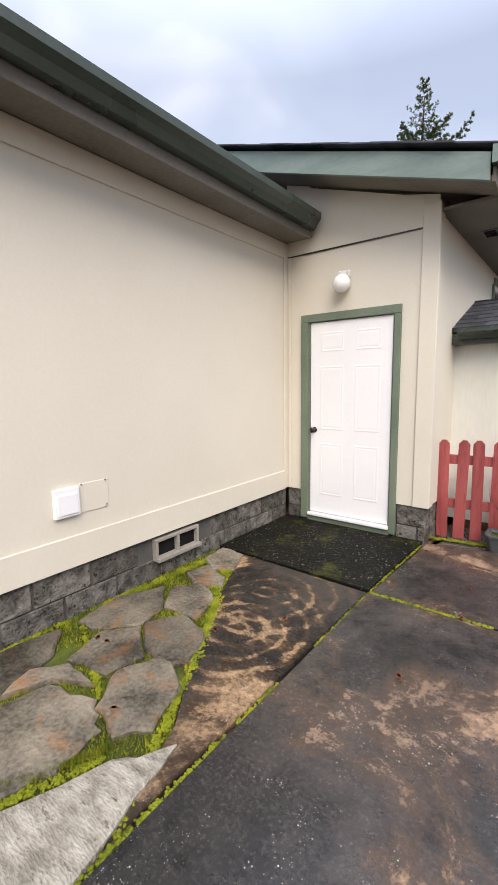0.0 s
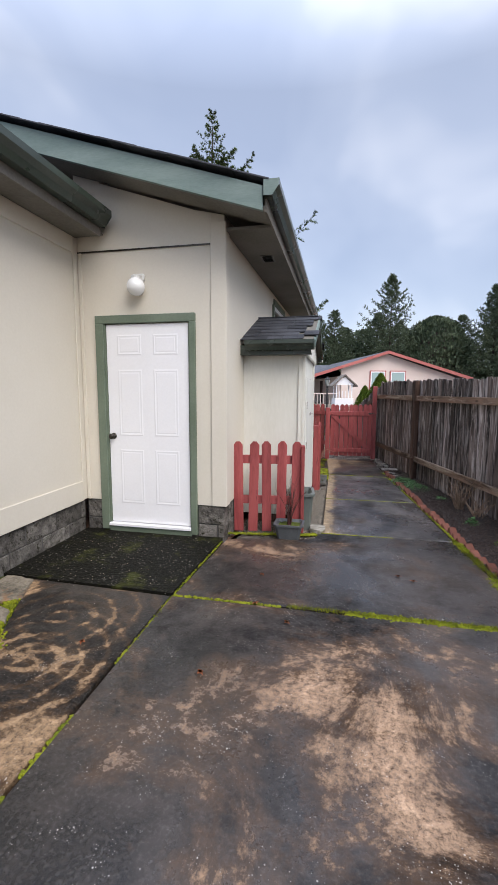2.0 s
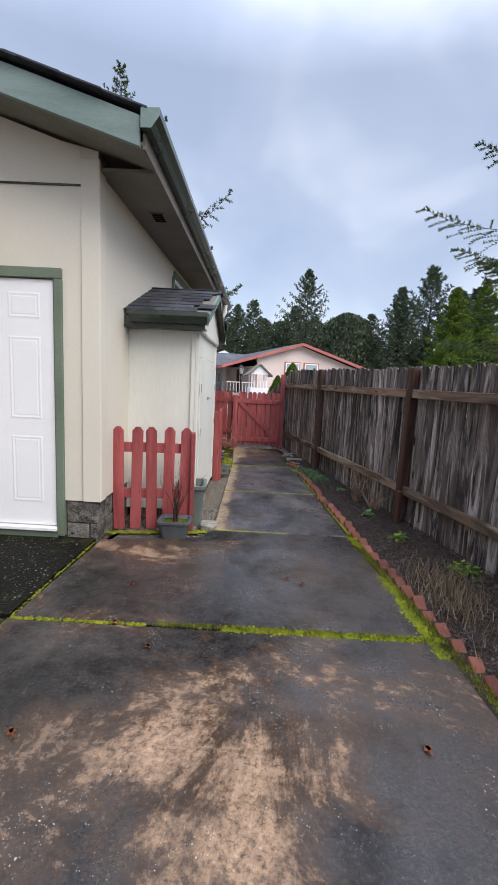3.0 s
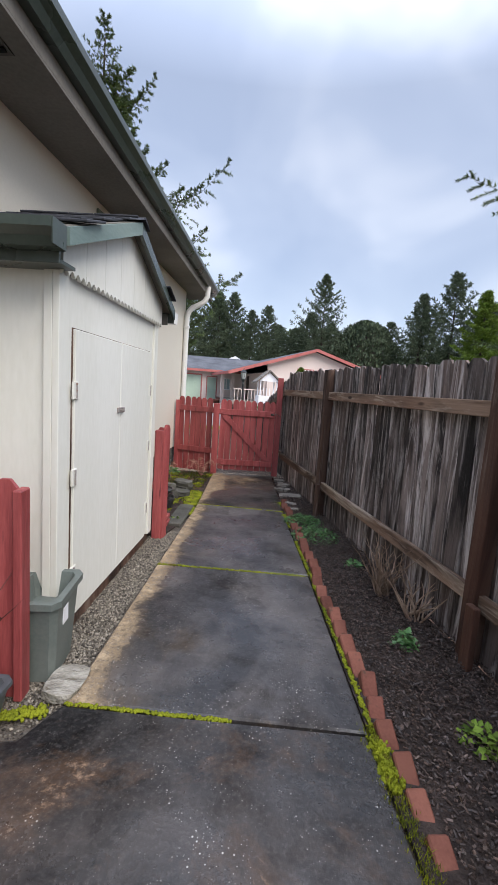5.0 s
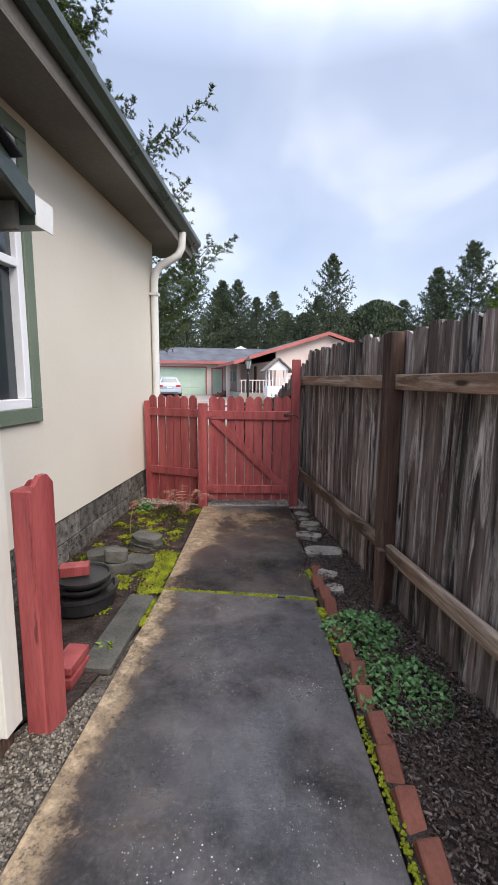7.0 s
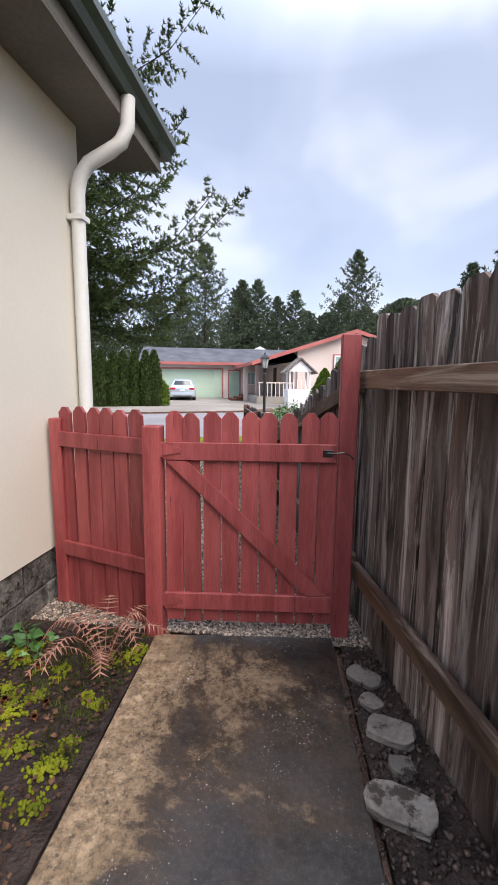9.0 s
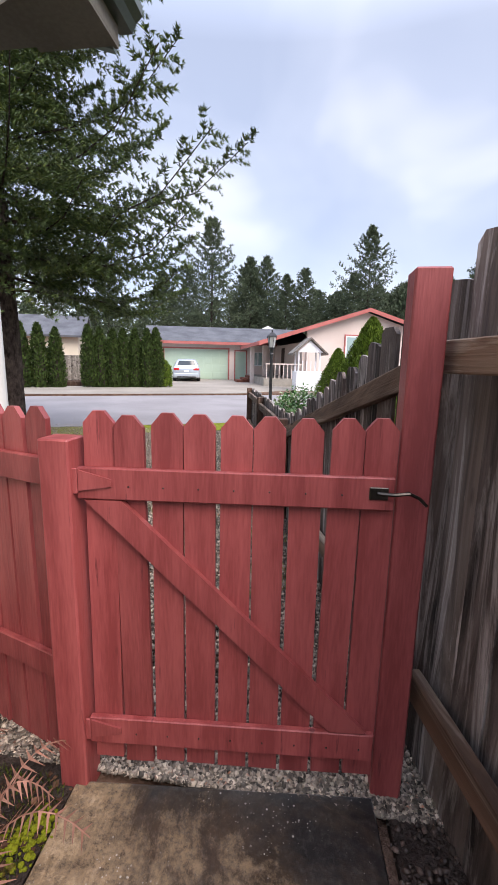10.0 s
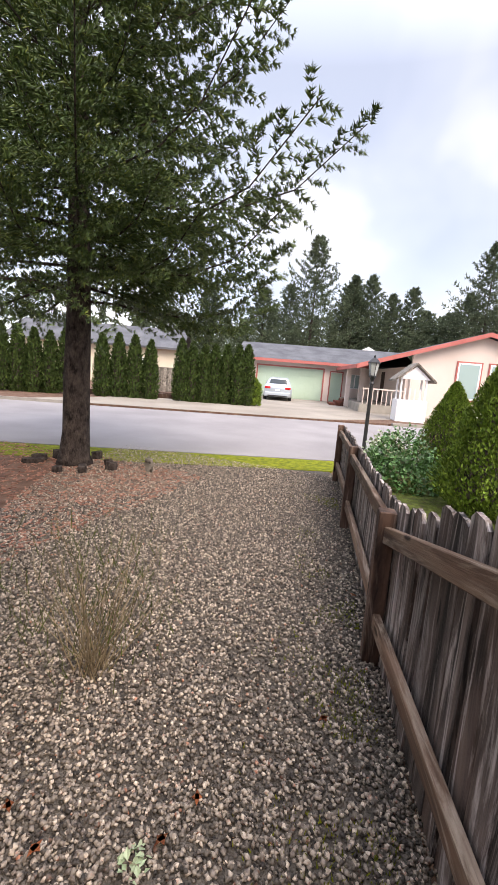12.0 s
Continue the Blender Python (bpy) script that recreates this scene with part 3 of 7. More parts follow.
# gravel yard beyond the gate, mulch under the spruce, verge of moss
patch("gravel_yard", [(-12, 9.5), (0.9, 9.5), (-0.55, 16.1), street(6.9, 15.6)[:2], street(-16, 15.9)[:2]], -0.056, -0.02, M_GRAVELBED, "grey and tan pebble gravel bed", "gravel")
patch("tree_bed", [(-9.5, 12.0), (-5.0, 11.6), (-3.1, 12.6), (-2.4, 14.0), (-2.9, 15.1), (-5.0, 14.9), (-9.0, 13.2)], -0.045, -0.014, M_DUFF, "reddish brown needle litter under the spruce", "ground cover")
patch("moss_verge", [street(-60, 15.0)[:2], street(-8, 14.9)[:2], street(6.9, 15.2)[:2], street(7.4, 16.12)[:2], street(-60, 16.12)[:2]], -0.05, -0.010, M_MOSS, "yellow green mossy verge beside the street", "verge")
patch("neighbour_yard", [(1.0, 9.5), (40, 9.5), (40, 33), street(8.0, 15.9)[:2], (-0.35, 16.2)], -0.052, -0.015, M_MOSSDK, "dark mossy yard behind the wooden fence", "ground")
patch("planting_bed", [(1.42, -6), (1.42, 2.66), (1.25, 4.25), (1.12, 5.75), (0.96, 7.4), (0.84, 9.4), (0.98, 9.4), (4.2, -6)], -0.048, -0.012, M_SOIL, "dark bark mulch planting bed", "planting bed")
patch("side_bed", [(-0.9, 3.87), (-0.95, 3.86), (-0.1, 4.06), (-0.03, 4.25), (-0.03, 7.4), (-0.12, 9.4), (-0.9, 9.6)], -0.047, -0.03, M_GRAVELBED, "fine gravel strip between shed and walk", "gravel")
patch("mossy_bed", [(-0.88, 6.3), (-0.16, 6.35), (-0.05, 7.0), (-0.06, 7.5), (-0.13, 9.3), (-0.88, 9.5)], -0.046, -0.012, M_SOIL, "damp mossy soil bed along the house", "planting bed")
patch("flag_bed", [(-2.47, -6), (-1.0, -6), (-1.02, 0.55), (-1.23, 0.97), (-1.47, 1.3), (-1.83, 1.94), (-2.2, 2.69), (-2.47, 2.69)], -0.046, -0.018, M_MOSSDK, "mossy soil between the flagstones", "ground cover")

# concrete slabs
walk_path = tagged(new("pavement_walk"), "dark wet stained concrete slabs of patio and walk", "pavement", kind="structure")


def slab(pts, material, top=0.0, inset=0.012):
    c = Vector((sum(p[0] for p in pts) / len(pts), sum(p[1] for p in pts) / len(pts)))
    bm = bmesh.new()
    rings = []
    for z, s in ((-0.06, inset), (top - 0.008, inset), (top, inset + 0.010)):
        ring = []
        for x, y in pts:
            d = (c - Vector((x, y)))
            ring.append(bm.verts.new((x + d.x / d.length * s * 1.2, y + d.y / d.length * s * 1.2, z)))
        rings.append(ring)
    for a, b2 in zip(rings, rings[1:]):
        for i in range(len(pts)):
            j = (i + 1) % len(pts)
            bm.faces.new((a[i], a[j], b2[j], b2[i]))
    bm.faces.new(rings[-1])
    bmesh.ops.recalc_face_normals(bm, faces=bm.faces)
    return part("slab", bm, material, walk_path)


slab([(-1.05, -6), (1.75, -6), (1.42, 2.66), (-1.02, 2.66)], M_SLAB)
slab([(-1.02, 2.66), (1.42, 2.66), (1.25, 4.25), (-0.035, 4.25), (-0.12, 4.06), (-0.95, 3.87)], M_SLAB)
slab([(-0.035, 4.25), (1.25, 4.25), (1.12, 5.72), (-0.04, 5.70)], M_WALK)
slab([(-0.04, 5.70), (1.12, 5.72), (0.95, 7.38), (-0.045, 7.43)], M_WALK)
slab([(-0.045, 7.43), (0.95, 7.38), (0.81, 9.36), (-0.13, 9.26)], M_ENDSLAB)
slab([(-2.2, 2.69), (-1.02, 2.66), (-1.055, 0.5), (-1.23, 0.97), (-1.47, 1.3), (-1.83, 1.94)], M_SCRUBBED, top=-0.002)
part("slab", prism([(-2.47, 2.70), (-1.03, 2.67), (-0.985, 3.87), (-2.47, 3.87)], (-0.06, 0.004), "z"), M_LANDING, walk_path, "black mossy exposed aggregate landing")
part("joint_fill", prism([(-1.2, -6), (1.2, -6), (1.2, 4), (0.8, 9.2), (-0.1, 9.2), (-0.2, 4.0), (-1.2, 3.6)], (-0.058, -0.0365), "z"), M_SOIL, walk_path)

# ---- house: walls with thickness, openings cut by building round them ----
WX, DY, EX, EC = -2.47, 3.87, -0.89, -0.955   # EC: the corner beside the door; the side wall turns a little from there
SKEW = Matrix.Translation((EC, DY, 0)) @ Matrix.Rotation(math.radians(-1.05), 4, 'Z') @ Matrix.Translation((-EX, -DY, 0))
SB = 0.325


def wall_piece(bm, x0, y0, z0, x1, y1, z1):
    box(bm, x0, y0, z0, x1, y1, z1)


wing = solid("wall_wing", B(WX - 0.16, -6, SB, WX, DY, 3.05), M_SIDING, "cream painted smooth panel siding of the house wing", "wall", "structure")
part("base_trim", B(WX, -6, SB - 0.01, WX + 0.014, DY - 0.06, 0.525, 0.004), M_SIDING, wing)
part("corner_trim", B(WX, DY - 0.075, SB, WX + 0.016, DY - 0.001, 2.93, 0.004), M_SIDING, wing)
part("frieze_board", B(WX, -6, 2.78, WX + 0.02, DY - 0.08, 2.93, 0.004), M_SIDING, wing)
bm = bmesh.new()
wall_piece(bm, WX, DY, SB, -2.175 - 0.02, DY + 0.16, 3.6)
wall_piece(bm, -1.315 + 0.02, DY, SB, EC, DY + 0.16, 3.02)
wall_piece(bm, -2.195, DY, 2.125, -1.295, DY + 0.16, 3.1)
north = solid("wall_door", bm, M_SIDING, "cream painted gable wall with the white door", "wall", "structure")
part("gable_panel", prism([(WX - 2.5, 3.0), (EC, 3.0), (EC, 3.04), (WX - 2.5, 3.95)], (DY + 0.003, DY + 0.15), "y"), M_SIDING, north)
part("upper_panel", prism([(WX + 0.02, 2.80), (-1.087, 2.80), (-1.087, 3.05), (WX + 0.02, 3.5)], (DY - 0.008, DY + 0.002), "y"), M_SIDING, north)
part("panel_flashing", B(WX + 0.02, DY - 0.014, 2.788, -1.087, DY - 0.002, 2.80), M_KNOB, north, "thin dark panel joint line")
part("corner_board", B(-1.085, DY - 0.018, SB, EC + 0.018, DY, 2.98, 0.004), M_SIDING, north)
part("corner_board", B(EC, DY + 0.003, SB, EC + 0.018, DY + 0.12, 2.98, 0.004), M_SIDING, north)
part("corner_board", B(WX + 0.02, DY - 0.016, SB, WX + 0.06, DY, 2.79, 0.004), M_SIDING, north)
bm = bmesh.new()
WY0, WY1, WZ0, WZ1 = 6.5, 7.47, 1.16, 2.74
wall_piece(bm, EX - 0.16, DY + 0.16, SB, EX, WY0, 3.05)
wall_piece(bm, EX - 0.16, WY1, SB, EX, 9.98, 3.05)
wall_piece(bm, EX - 0.16, WY0, SB, EX, WY1, WZ0)
wall_piece(bm, EX - 0.16, WY0, WZ1, EX, WY1, 3.05)
east = solid("wall_east", bm, M_SIDING, "cream painted side wall of the house", "wall", "structure")
east.matrix_world = SKEW
back = solid("wall_far", prism([(-9.5, SB), (EX - 0.09, SB), (EX - 0.09, 3.02), (-5.2, 4.4), (-9.5, 3.0)], (9.82, 9.98), "y"), M_SIDING, "cream painted street end wall of the house", "wall", "structure")
solid("wall_back_wing", B(-8, -6.2, -0.05, WX, -6, 3.05), M_SIDING, "cream end wall of the wing", "wall", "structure")


def block_course(parent, axis, fixed, a, c, side, zt, skip=()):
    """Two courses of split concrete block under the siding."""
    rs = random.Random(int(a * 7 + fixed * 13))
    for row in range(2):
        z1 = zt - row * 0.2
        z0 = max(z1 - 0.192, -0.055)
        x = a - (0.2 if row else 0.0)
        while x < c:
            s, t2 = max(x, a) + 0.005, min(x + 0.39, c) - 0.003
            x += 0.4
            if t2 - s < 0.04 or any(u < (s + t2) / 2 < v and row == 0 for u, v in skip):
                continue
            d = rs.uniform(0, 0.007)
            if axis == "y":
                part("block", B(fixed - 0.15, s, z0, fixed + d, t2, z1, 0.006), M_BLOCK, parent)
            else:
                part("block", B(s, fixed - d, z0, t2, fixed + 0.15, z1, 0.006), M_BLOCK, parent)


def foundation(name, bm, label):
    return solid(name, bm, M_MORTAR, label, "foundation", "structure")


f1 = foundation("foundation_wing", B(WX - 0.17, -6, -0.06, WX - 0.03, DY, SB), "damp grey concrete block foundation of the wing")
block_course(f1, "y", WX - 0.022, -0.6, DY, 1, SB - 0.004, skip=((1.9, 2.45),))
f2 = foundation("foundation_door", B(WX, DY + 0.03, -0.06, EC - 0.03, DY + 0.17, SB - 0.002), "grey concrete block foundation under the door wall")
block_course(f2, "x", DY + 0.016, WX + 0.002, -2.29, 1, SB - 0.004)
block_course(f2, "x", DY + 0.016, -1.24, EC - 0.012, 1, SB - 0.004)
f3 = foundation("foundation_side", B(EX - 0.17, DY + 0.18, -0.06, EX - 0.03, 9.95, SB), "mossy grey concrete block foundation along the side")
f3.matrix_world = SKEW
block_course(f3, "y", EX - 0.016, DY + 0.19, 9.98, 1, SB - 0.004)

# crawl-space vent
vent = thing("crawl_vent", (WX, 1.935, 0.11), "grey plastic crawl space vent with open louvre", "vent")
part("frame", B(-0.03, 0, 0.155, 0.02, 0.475, 0.18, 0.003), M_KERB, vent)
part("frame", B(-0.03, 0, 0, 0.05, 0.475, 0.03, 0.003), M_KERB, vent)
for y in (0, 0.225, 0.45):
    part("frame", B(-0.03, y, 0.03, 0.02, y + 0.025, 0.155, 0.003), M_KERB, vent)
# flat dark sheet painted as the shade of the opening, no hole behind
part("recess", B(-0.028, 0.02, 0.02, -0.02, 0.455, 0.16), M_DARK, vent)
# meter box
mb = thing("hatch_box", (WX, 1.15, 0.66), "white plastic wall hatch with a painted cover panel", "wall hatch")
part("frame", B(0, 0, 0, 0.03, 0.175, 0.19, 0.006), M_WHITE, mb)
part("lid", B(0.03, 0.02, 0.02, 0.038, 0.155, 0.15, 0.003), M_WHITE, mb)
part("cover_panel", B(0, 0.18, 0.0, 0.006, 0.40, 0.195, 0.002), M_SIDING, mb)
for y, z in ((0.2, 0.19), (0.38, 0.19), (0.38, 0.02)):
    part("screw", cyl(bmesh.new(), (0, y, z), (0.011, y, z), 0.006, seg=8), M_STEEL, mb)

# door
door = tagged(new("door_1"), "closed white six panel exterior door with sage green casing", "door", kind="structure")
bm = B(-2.175, DY - 0.002, 0.10, -1.315, DY + 0.04, 2.10, 0.003)
leaf = part("door_leaf", bm, M_WHITE, door)


def sunk_panel(x0, z0, x1, z1):
    bm = bmesh.new()
    prof = ((0, 0.0), (0.012, 0.0022), (0.028, 0.0005), (0.038, 0.002))
    rings = []
    for s, d in prof:
        rings.append([bm.verts.new((x, DY - 0.003 - d, z)) for x, z in ((x0 + s, z0 + s), (x1 - s, z0 + s), (x1 - s, z1 - s), (x0 + s, z1 - s))])
    for a, c in zip(rings, rings[1:]):
        for i in range(4):
            bm.faces.new((a[i], a[(i + 1) % 4], c[(i + 1) % 4], c[i]))
    bm.faces.new(rings[-1])
    bmesh.ops.recalc_face_normals(bm, faces=bm.faces)
    return bm


for x0, x1 in ((-2.06, -1.80), (-1.68, -1.42)):
    for z0, z1 in ((0.30, 0.86), (1.00, 1.66), (1.80, 2.0)):
        part("panel", sunk_panel(x0, z0, x1, z1), M_WHITE, leaf)
kn = part("door_knob", lathe([(0.0, 0), (0.03, 0.001), (0.03, 0.006), (0.012, 0.01), (0.012, 0.035), (0.026, 0.045), (0.03, 0.06), (0.02, 0.072), (0.001, 0.074)], 16), M_KNOB, leaf, "dark bronze door knob", smooth=True)
kn.matrix_basis = pose(-2.125, DY - 0.002, 0.995, 90, 0, 0)
for x0, x1, z0, z1 in ((-2.28, -2.195, 0.02, 2.105), (-1.30, -1.24, 0.02, 2.105), (-2.28, -1.24, 2.107, 2.185)):
    part("casing", B(x0, DY - 0.03, z0, x1, DY + 0.02, z1, 0.004), M_SAGE, door)
for x0, x1, z0, z1 in ((-2.195, -2.178, 0.06, 2.105), (-1.312, -1.30, 0.06, 2.105)):
    part("jamb", B(x0, DY - 0.012, z0, x1, DY + 0.1, z1), M_SAGE, door)
part("threshold", B(-2.19, DY - 0.05, 0.062, -1.30, DY + 0.1, 0.092, 0.004), M_WHITE, door)
part("sill_board", B(-2.195, DY - 0.025, 0.0, -1.298, DY + 0.1, 0.06, 0.003), M_SAGE, door)
# globe lamp
gl = thing("wall_lamp", (-1.80, DY, 2.43), "white opal globe wall lamp with metal base", "wall lamp")
part("base", B(-0.06, -0.045, 0.06, 0.06, -0.002, 0.13, 0.012), M_PIPE, gl)
part("neck", cyl(bmesh.new(), (0, -0.07, 0.05), (0, -0.07, 0.10), 0.045, 0.05, 16), M_PIPE, gl)
s = bmesh.new()
bmesh.ops.create_uvsphere(s, u_segments=24, v_segments=14, radius=0.085, matrix=Matrix.Translation((0, -0.085, 0.0)))
part("globe", s, M_OPAL, gl, smooth=True)


# ---- roofs ----
def slope_z(x):
    return 3.09 + (-0.49 - x) * 0.312


roof = tagged(new("roof_main"), "dark shingled main roof with teal rake boards", "roof", kind="structure")
RX0 = -5.2
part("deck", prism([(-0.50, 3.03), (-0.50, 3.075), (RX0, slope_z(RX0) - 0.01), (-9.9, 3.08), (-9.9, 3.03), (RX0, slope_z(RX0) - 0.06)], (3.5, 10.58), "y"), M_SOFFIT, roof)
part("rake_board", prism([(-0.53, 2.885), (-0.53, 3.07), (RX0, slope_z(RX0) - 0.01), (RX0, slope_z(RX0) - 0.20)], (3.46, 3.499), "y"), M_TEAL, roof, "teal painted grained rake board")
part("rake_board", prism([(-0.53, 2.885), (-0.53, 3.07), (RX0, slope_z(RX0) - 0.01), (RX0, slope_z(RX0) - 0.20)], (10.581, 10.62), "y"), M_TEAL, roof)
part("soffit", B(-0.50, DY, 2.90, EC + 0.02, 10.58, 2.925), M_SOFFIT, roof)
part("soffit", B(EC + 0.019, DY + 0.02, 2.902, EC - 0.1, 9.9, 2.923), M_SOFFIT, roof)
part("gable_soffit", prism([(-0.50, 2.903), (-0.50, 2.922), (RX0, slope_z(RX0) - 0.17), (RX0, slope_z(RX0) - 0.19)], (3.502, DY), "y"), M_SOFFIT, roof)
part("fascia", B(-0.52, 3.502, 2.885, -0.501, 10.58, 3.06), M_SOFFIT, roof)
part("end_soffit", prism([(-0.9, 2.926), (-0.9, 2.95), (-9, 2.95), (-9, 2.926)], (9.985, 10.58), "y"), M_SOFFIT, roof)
SHN = mesh_of(B(-0.19, -0.128, 0, 0.19, 0.128, 0.014, 0.003), "shingle", M_SHINGLE)
pitch = math.degrees(math.atan(0.312))
for iy in range(28):
    ob = part("shingle", SHN, None, roof)
    ob.matrix_basis = pose(-0.66, 3.56 + iy * 0.25, slope_z(-0.66) + 0.012, 0, pitch, 0)
for ix in range(16):
    x = -0.95 - ix * 0.27
    ob = part("shingle", SHN, None, roof)
    ob.matrix_basis = pose(x, 3.54, slope_z(x) + 0.008 + 0.004 * (ix % 2), 0, pitch, 0)
part("shingle_field", prism([(-0.80, slope_z(-0.80) - 0.02), (-0.80, slope_z(-0.80) + 0.008), (RX0, slope_z(RX0) + 0.012), (-9.9, 3.10), (-9.9, 3.02), (RX0, slope_z(RX0) - 0.01)], (3.67, 10.61), "y"), M_SHINGLE, roof)


def gutter_profile(w=0.125, h=0.12):
    return [(0, 0), (w * 0.55, 0), (w * 0.72, h * 0.35), (w * 0.93, h * 0.55), (w, h * 0.62), (w, h), (w - 0.018, h), (w - 0.018, h - 0.012), (w * 0.86, h * 0.62), (w * 0.5, 0.012), (0.012, 0.012), (0.012, h), (0, h)]


gut = thing("gutter", (-0.518, 3.44, 2.985), "dark green metal gutter along the main eave", "gutter")
part("trough", prism(gutter_profile(), (0.0, 7.2), "y"), M_GUTTER, gut)
part("end_cap", prism([(0, 0), (0.07, 0), (0.125, 0.075), (0.125, 0.12), (0, 0.12)], (-0.004, -0.0005), "y"), M_TEAL, gut)
dp = thing("downpipe", (EX + 0.047, 9.87, 0), "white vinyl downpipe with a bent elbow at the house corner", "downpipe")


def tube(pts, r, seg=12):
    bm = bmesh.new()
    P = [Vector(p) for p in pts]
    rings = []
    for i, p in enumerate(P):
        d = (P[min(i + 1, len(P) - 1)] - P[max(i - 1, 0)]).normalized()
        m = d.to_track_quat("Z", "Y").to_matrix()
        rings.append([bm.verts.new(p + m @ Vector((r * math.cos(2 * math.pi * j / seg), r * math.sin(2 * math.pi * j / seg), 0))) for j in range(seg)])
    for a, c in zip(rings, rings[1:]):
        best = min(range(seg), key=lambda s0: (a[0].co - c[s0].co).length)
        for j in range(seg):
            bm.faces.new((a[j], a[(j + 1) % seg], c[(j + 1 + best) % seg], c[(j + best) % seg]))
    bmesh.ops.recalc_face_normals(bm, faces=bm.faces)
    return bm


part("pipe", tube([(0.05, 0, 0.05), (0.05, 0, 1.2), (0.05, 0, 2.40)], 0.042), M_PIPE, dp, smooth=True)
part("elbow", tube([(0.05, 0, 2.36), (0.052, 0, 2.47), (0.075, 0.0, 2.56), (0.13, 0.005, 2.63), (0.26, 0.02, 2.70), (0.33, 0.03, 2.75), (0.37, 0.03, 2.83), (0.378, 0.03, 2.99)], 0.044), M_PIPE, dp, smooth=True)
part("strap", B(0.0, -0.05, 2.3, 0.1, 0.05, 2.33), M_PIPE, dp)
sv = thing("soffit_vent", (-0.70, 4.75, 2.894), "dark metal soffit vent", "vent")
part("frame", B(-0.07, -0.12, 0, 0.07, 0.12, 0.0055, 0.002), M_KNOB, sv)
# near-black strips draw the shade of the vent slots
for i in range(4):
    part("slat", B(-0.05, -0.09 + i * 0.05, -0.006, 0.05, -0.06 + i * 0.05, -0.001), M_DARK, sv)

# wing roof
wroof = tagged(new("roof_wing"), "dark shingled roof of the wing", "roof", kind="structure")
part("deck", prism([(-2.14, 3.0), (-2.14, 3.06), (-6.0, 4.30), (-6.0, 4.24)], (-6.3, DY - 0.003), "y"), M_SHINGLE, wroof)
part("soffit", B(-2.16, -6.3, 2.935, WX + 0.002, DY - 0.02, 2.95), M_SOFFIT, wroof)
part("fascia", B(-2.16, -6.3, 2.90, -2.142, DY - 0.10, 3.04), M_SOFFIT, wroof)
part("closing_wall", B(-6.2, -6.3, 0, -6.0, DY, 4.3), M_SIDING, wroof)
wg = thing("gutter", (-2.14, -6.3, 2.975), "dark green metal gutter along the wing eave", "gutter")
part("trough", prism(gutter_profile(0.13, 0.135), (0.0, 10.05), "y"), M_GUTTER, wg)
part("end_cap", prism([(0, 0), (0.07, 0), (0.13, 0.08), (0.13, 0.135), (0, 0.135)], (10.052, 10.056), "y"), M_GUTTER, wg)

# side window
win = tagged(new("window_1"), "white framed window with sage casing and a dark pane", "window", kind="structure")
win.matrix_world = SKEW
for y0, y1, z0, z1 in ((WY0 - 0.02, WY1 + 0.09, WZ0 - 0.09, WZ0), (WY0 - 0.02, WY1 + 0.09, WZ1, WZ1 + 0.09), (WY1, WY1 + 0.09, WZ0 + 0.002, WZ1 - 0.002), (WY0 - 0.1, WY0 - 0.022, WZ0, WZ1)):
    part("casing", B(EX + 0.001, y0, z0, EX + 0.025, y1, z1, 0.003), M_SAGE, win)
for y0, y1, z0, z1 in ((WY0, WY1, WZ0, WZ0 + 0.06), (WY0, WY1, WZ1 - 0.06, WZ1), (WY1 - 0.06, WY1, WZ0 + 0.06, WZ1 - 0.06), (WY0, WY0 + 0.06, WZ0 + 0.06, WZ1 - 0.06), (WY0 + 0.06, WY1 - 0.06, 2.0, 2.05)):
    part("window_frame", B(EX - 0.07, y0, z0, EX + 0.012, y1, z1, 0.004), M_WHITE, win)
part("pane", B(EX - 0.05, WY0 + 0.06, WZ0 + 0.06, EX - 0.044, WY1 - 0.06, 2.0), M_PANE, win)
part("pane", B(EX - 0.03, WY0 + 0.06, 2.05, EX - 0.024, WY1 - 0.06, WZ1 - 0.06), M_PANE, win)
for i in range(22):
    part("blind_slat", B(EX - 0.09, WY0 + 0.06, WZ0 + 0.1 + i * 0.035, EX - 0.065, WY1 - 0.06, WZ0 + 0.104 + i * 0.035), M_PIPE, win)

# ---- lean-to shed ----
SX, SY0, SY1, RIDGE, SE = -0.27, 4.62, 6.24, 5.43, 1.95
shed = thing("shed", (0, 0, 0), "cream painted plywood storage shed with gable roof and scalloped valance", "shed")
part("side_wall", B(EX - 0.07, SY0, 0.06, SX - 0.02, SY0 + 0.03, 1.95), M_SHED, shed)
part("side_wall", B(EX - 0.07, SY1 - 0.03, 0.06, SX - 0.02, SY1, 1.95), M_SHED, shed)
part("front_wall", prism([(SY0, 0.06), (SY1, 0.06), (SY1, 1.95), (RIDGE, 2.27), (SY0, 1.95)], (SX - 0.018, SX - 0.002), "x"), M_SHED, shed)
part("corner_trim", B(SX - 0.018, SY0 - 0.02, 0.05, SX + 0.016, SY0 + 0.075, 1.9, 0.003), M_SHED, shed)
part("corner_trim", B(SX - 0.06, SY0 - 0.02, 0.05, SX - 0.019, SY0 - 0.001, 1.9, 0.003), M_SHED, shed)
part("corner_trim", B(SX - 0.018, SY1 - 0.075, 0.05, SX + 0.016, SY1 + 0.02, 1.9, 0.003), M_SHED, shed)
part("sill", B(EX + 0.01, SY0 + 0.005, -0.03, SX - 0.01, SY1 - 0.005, 0.06), M_FPOST, shed)
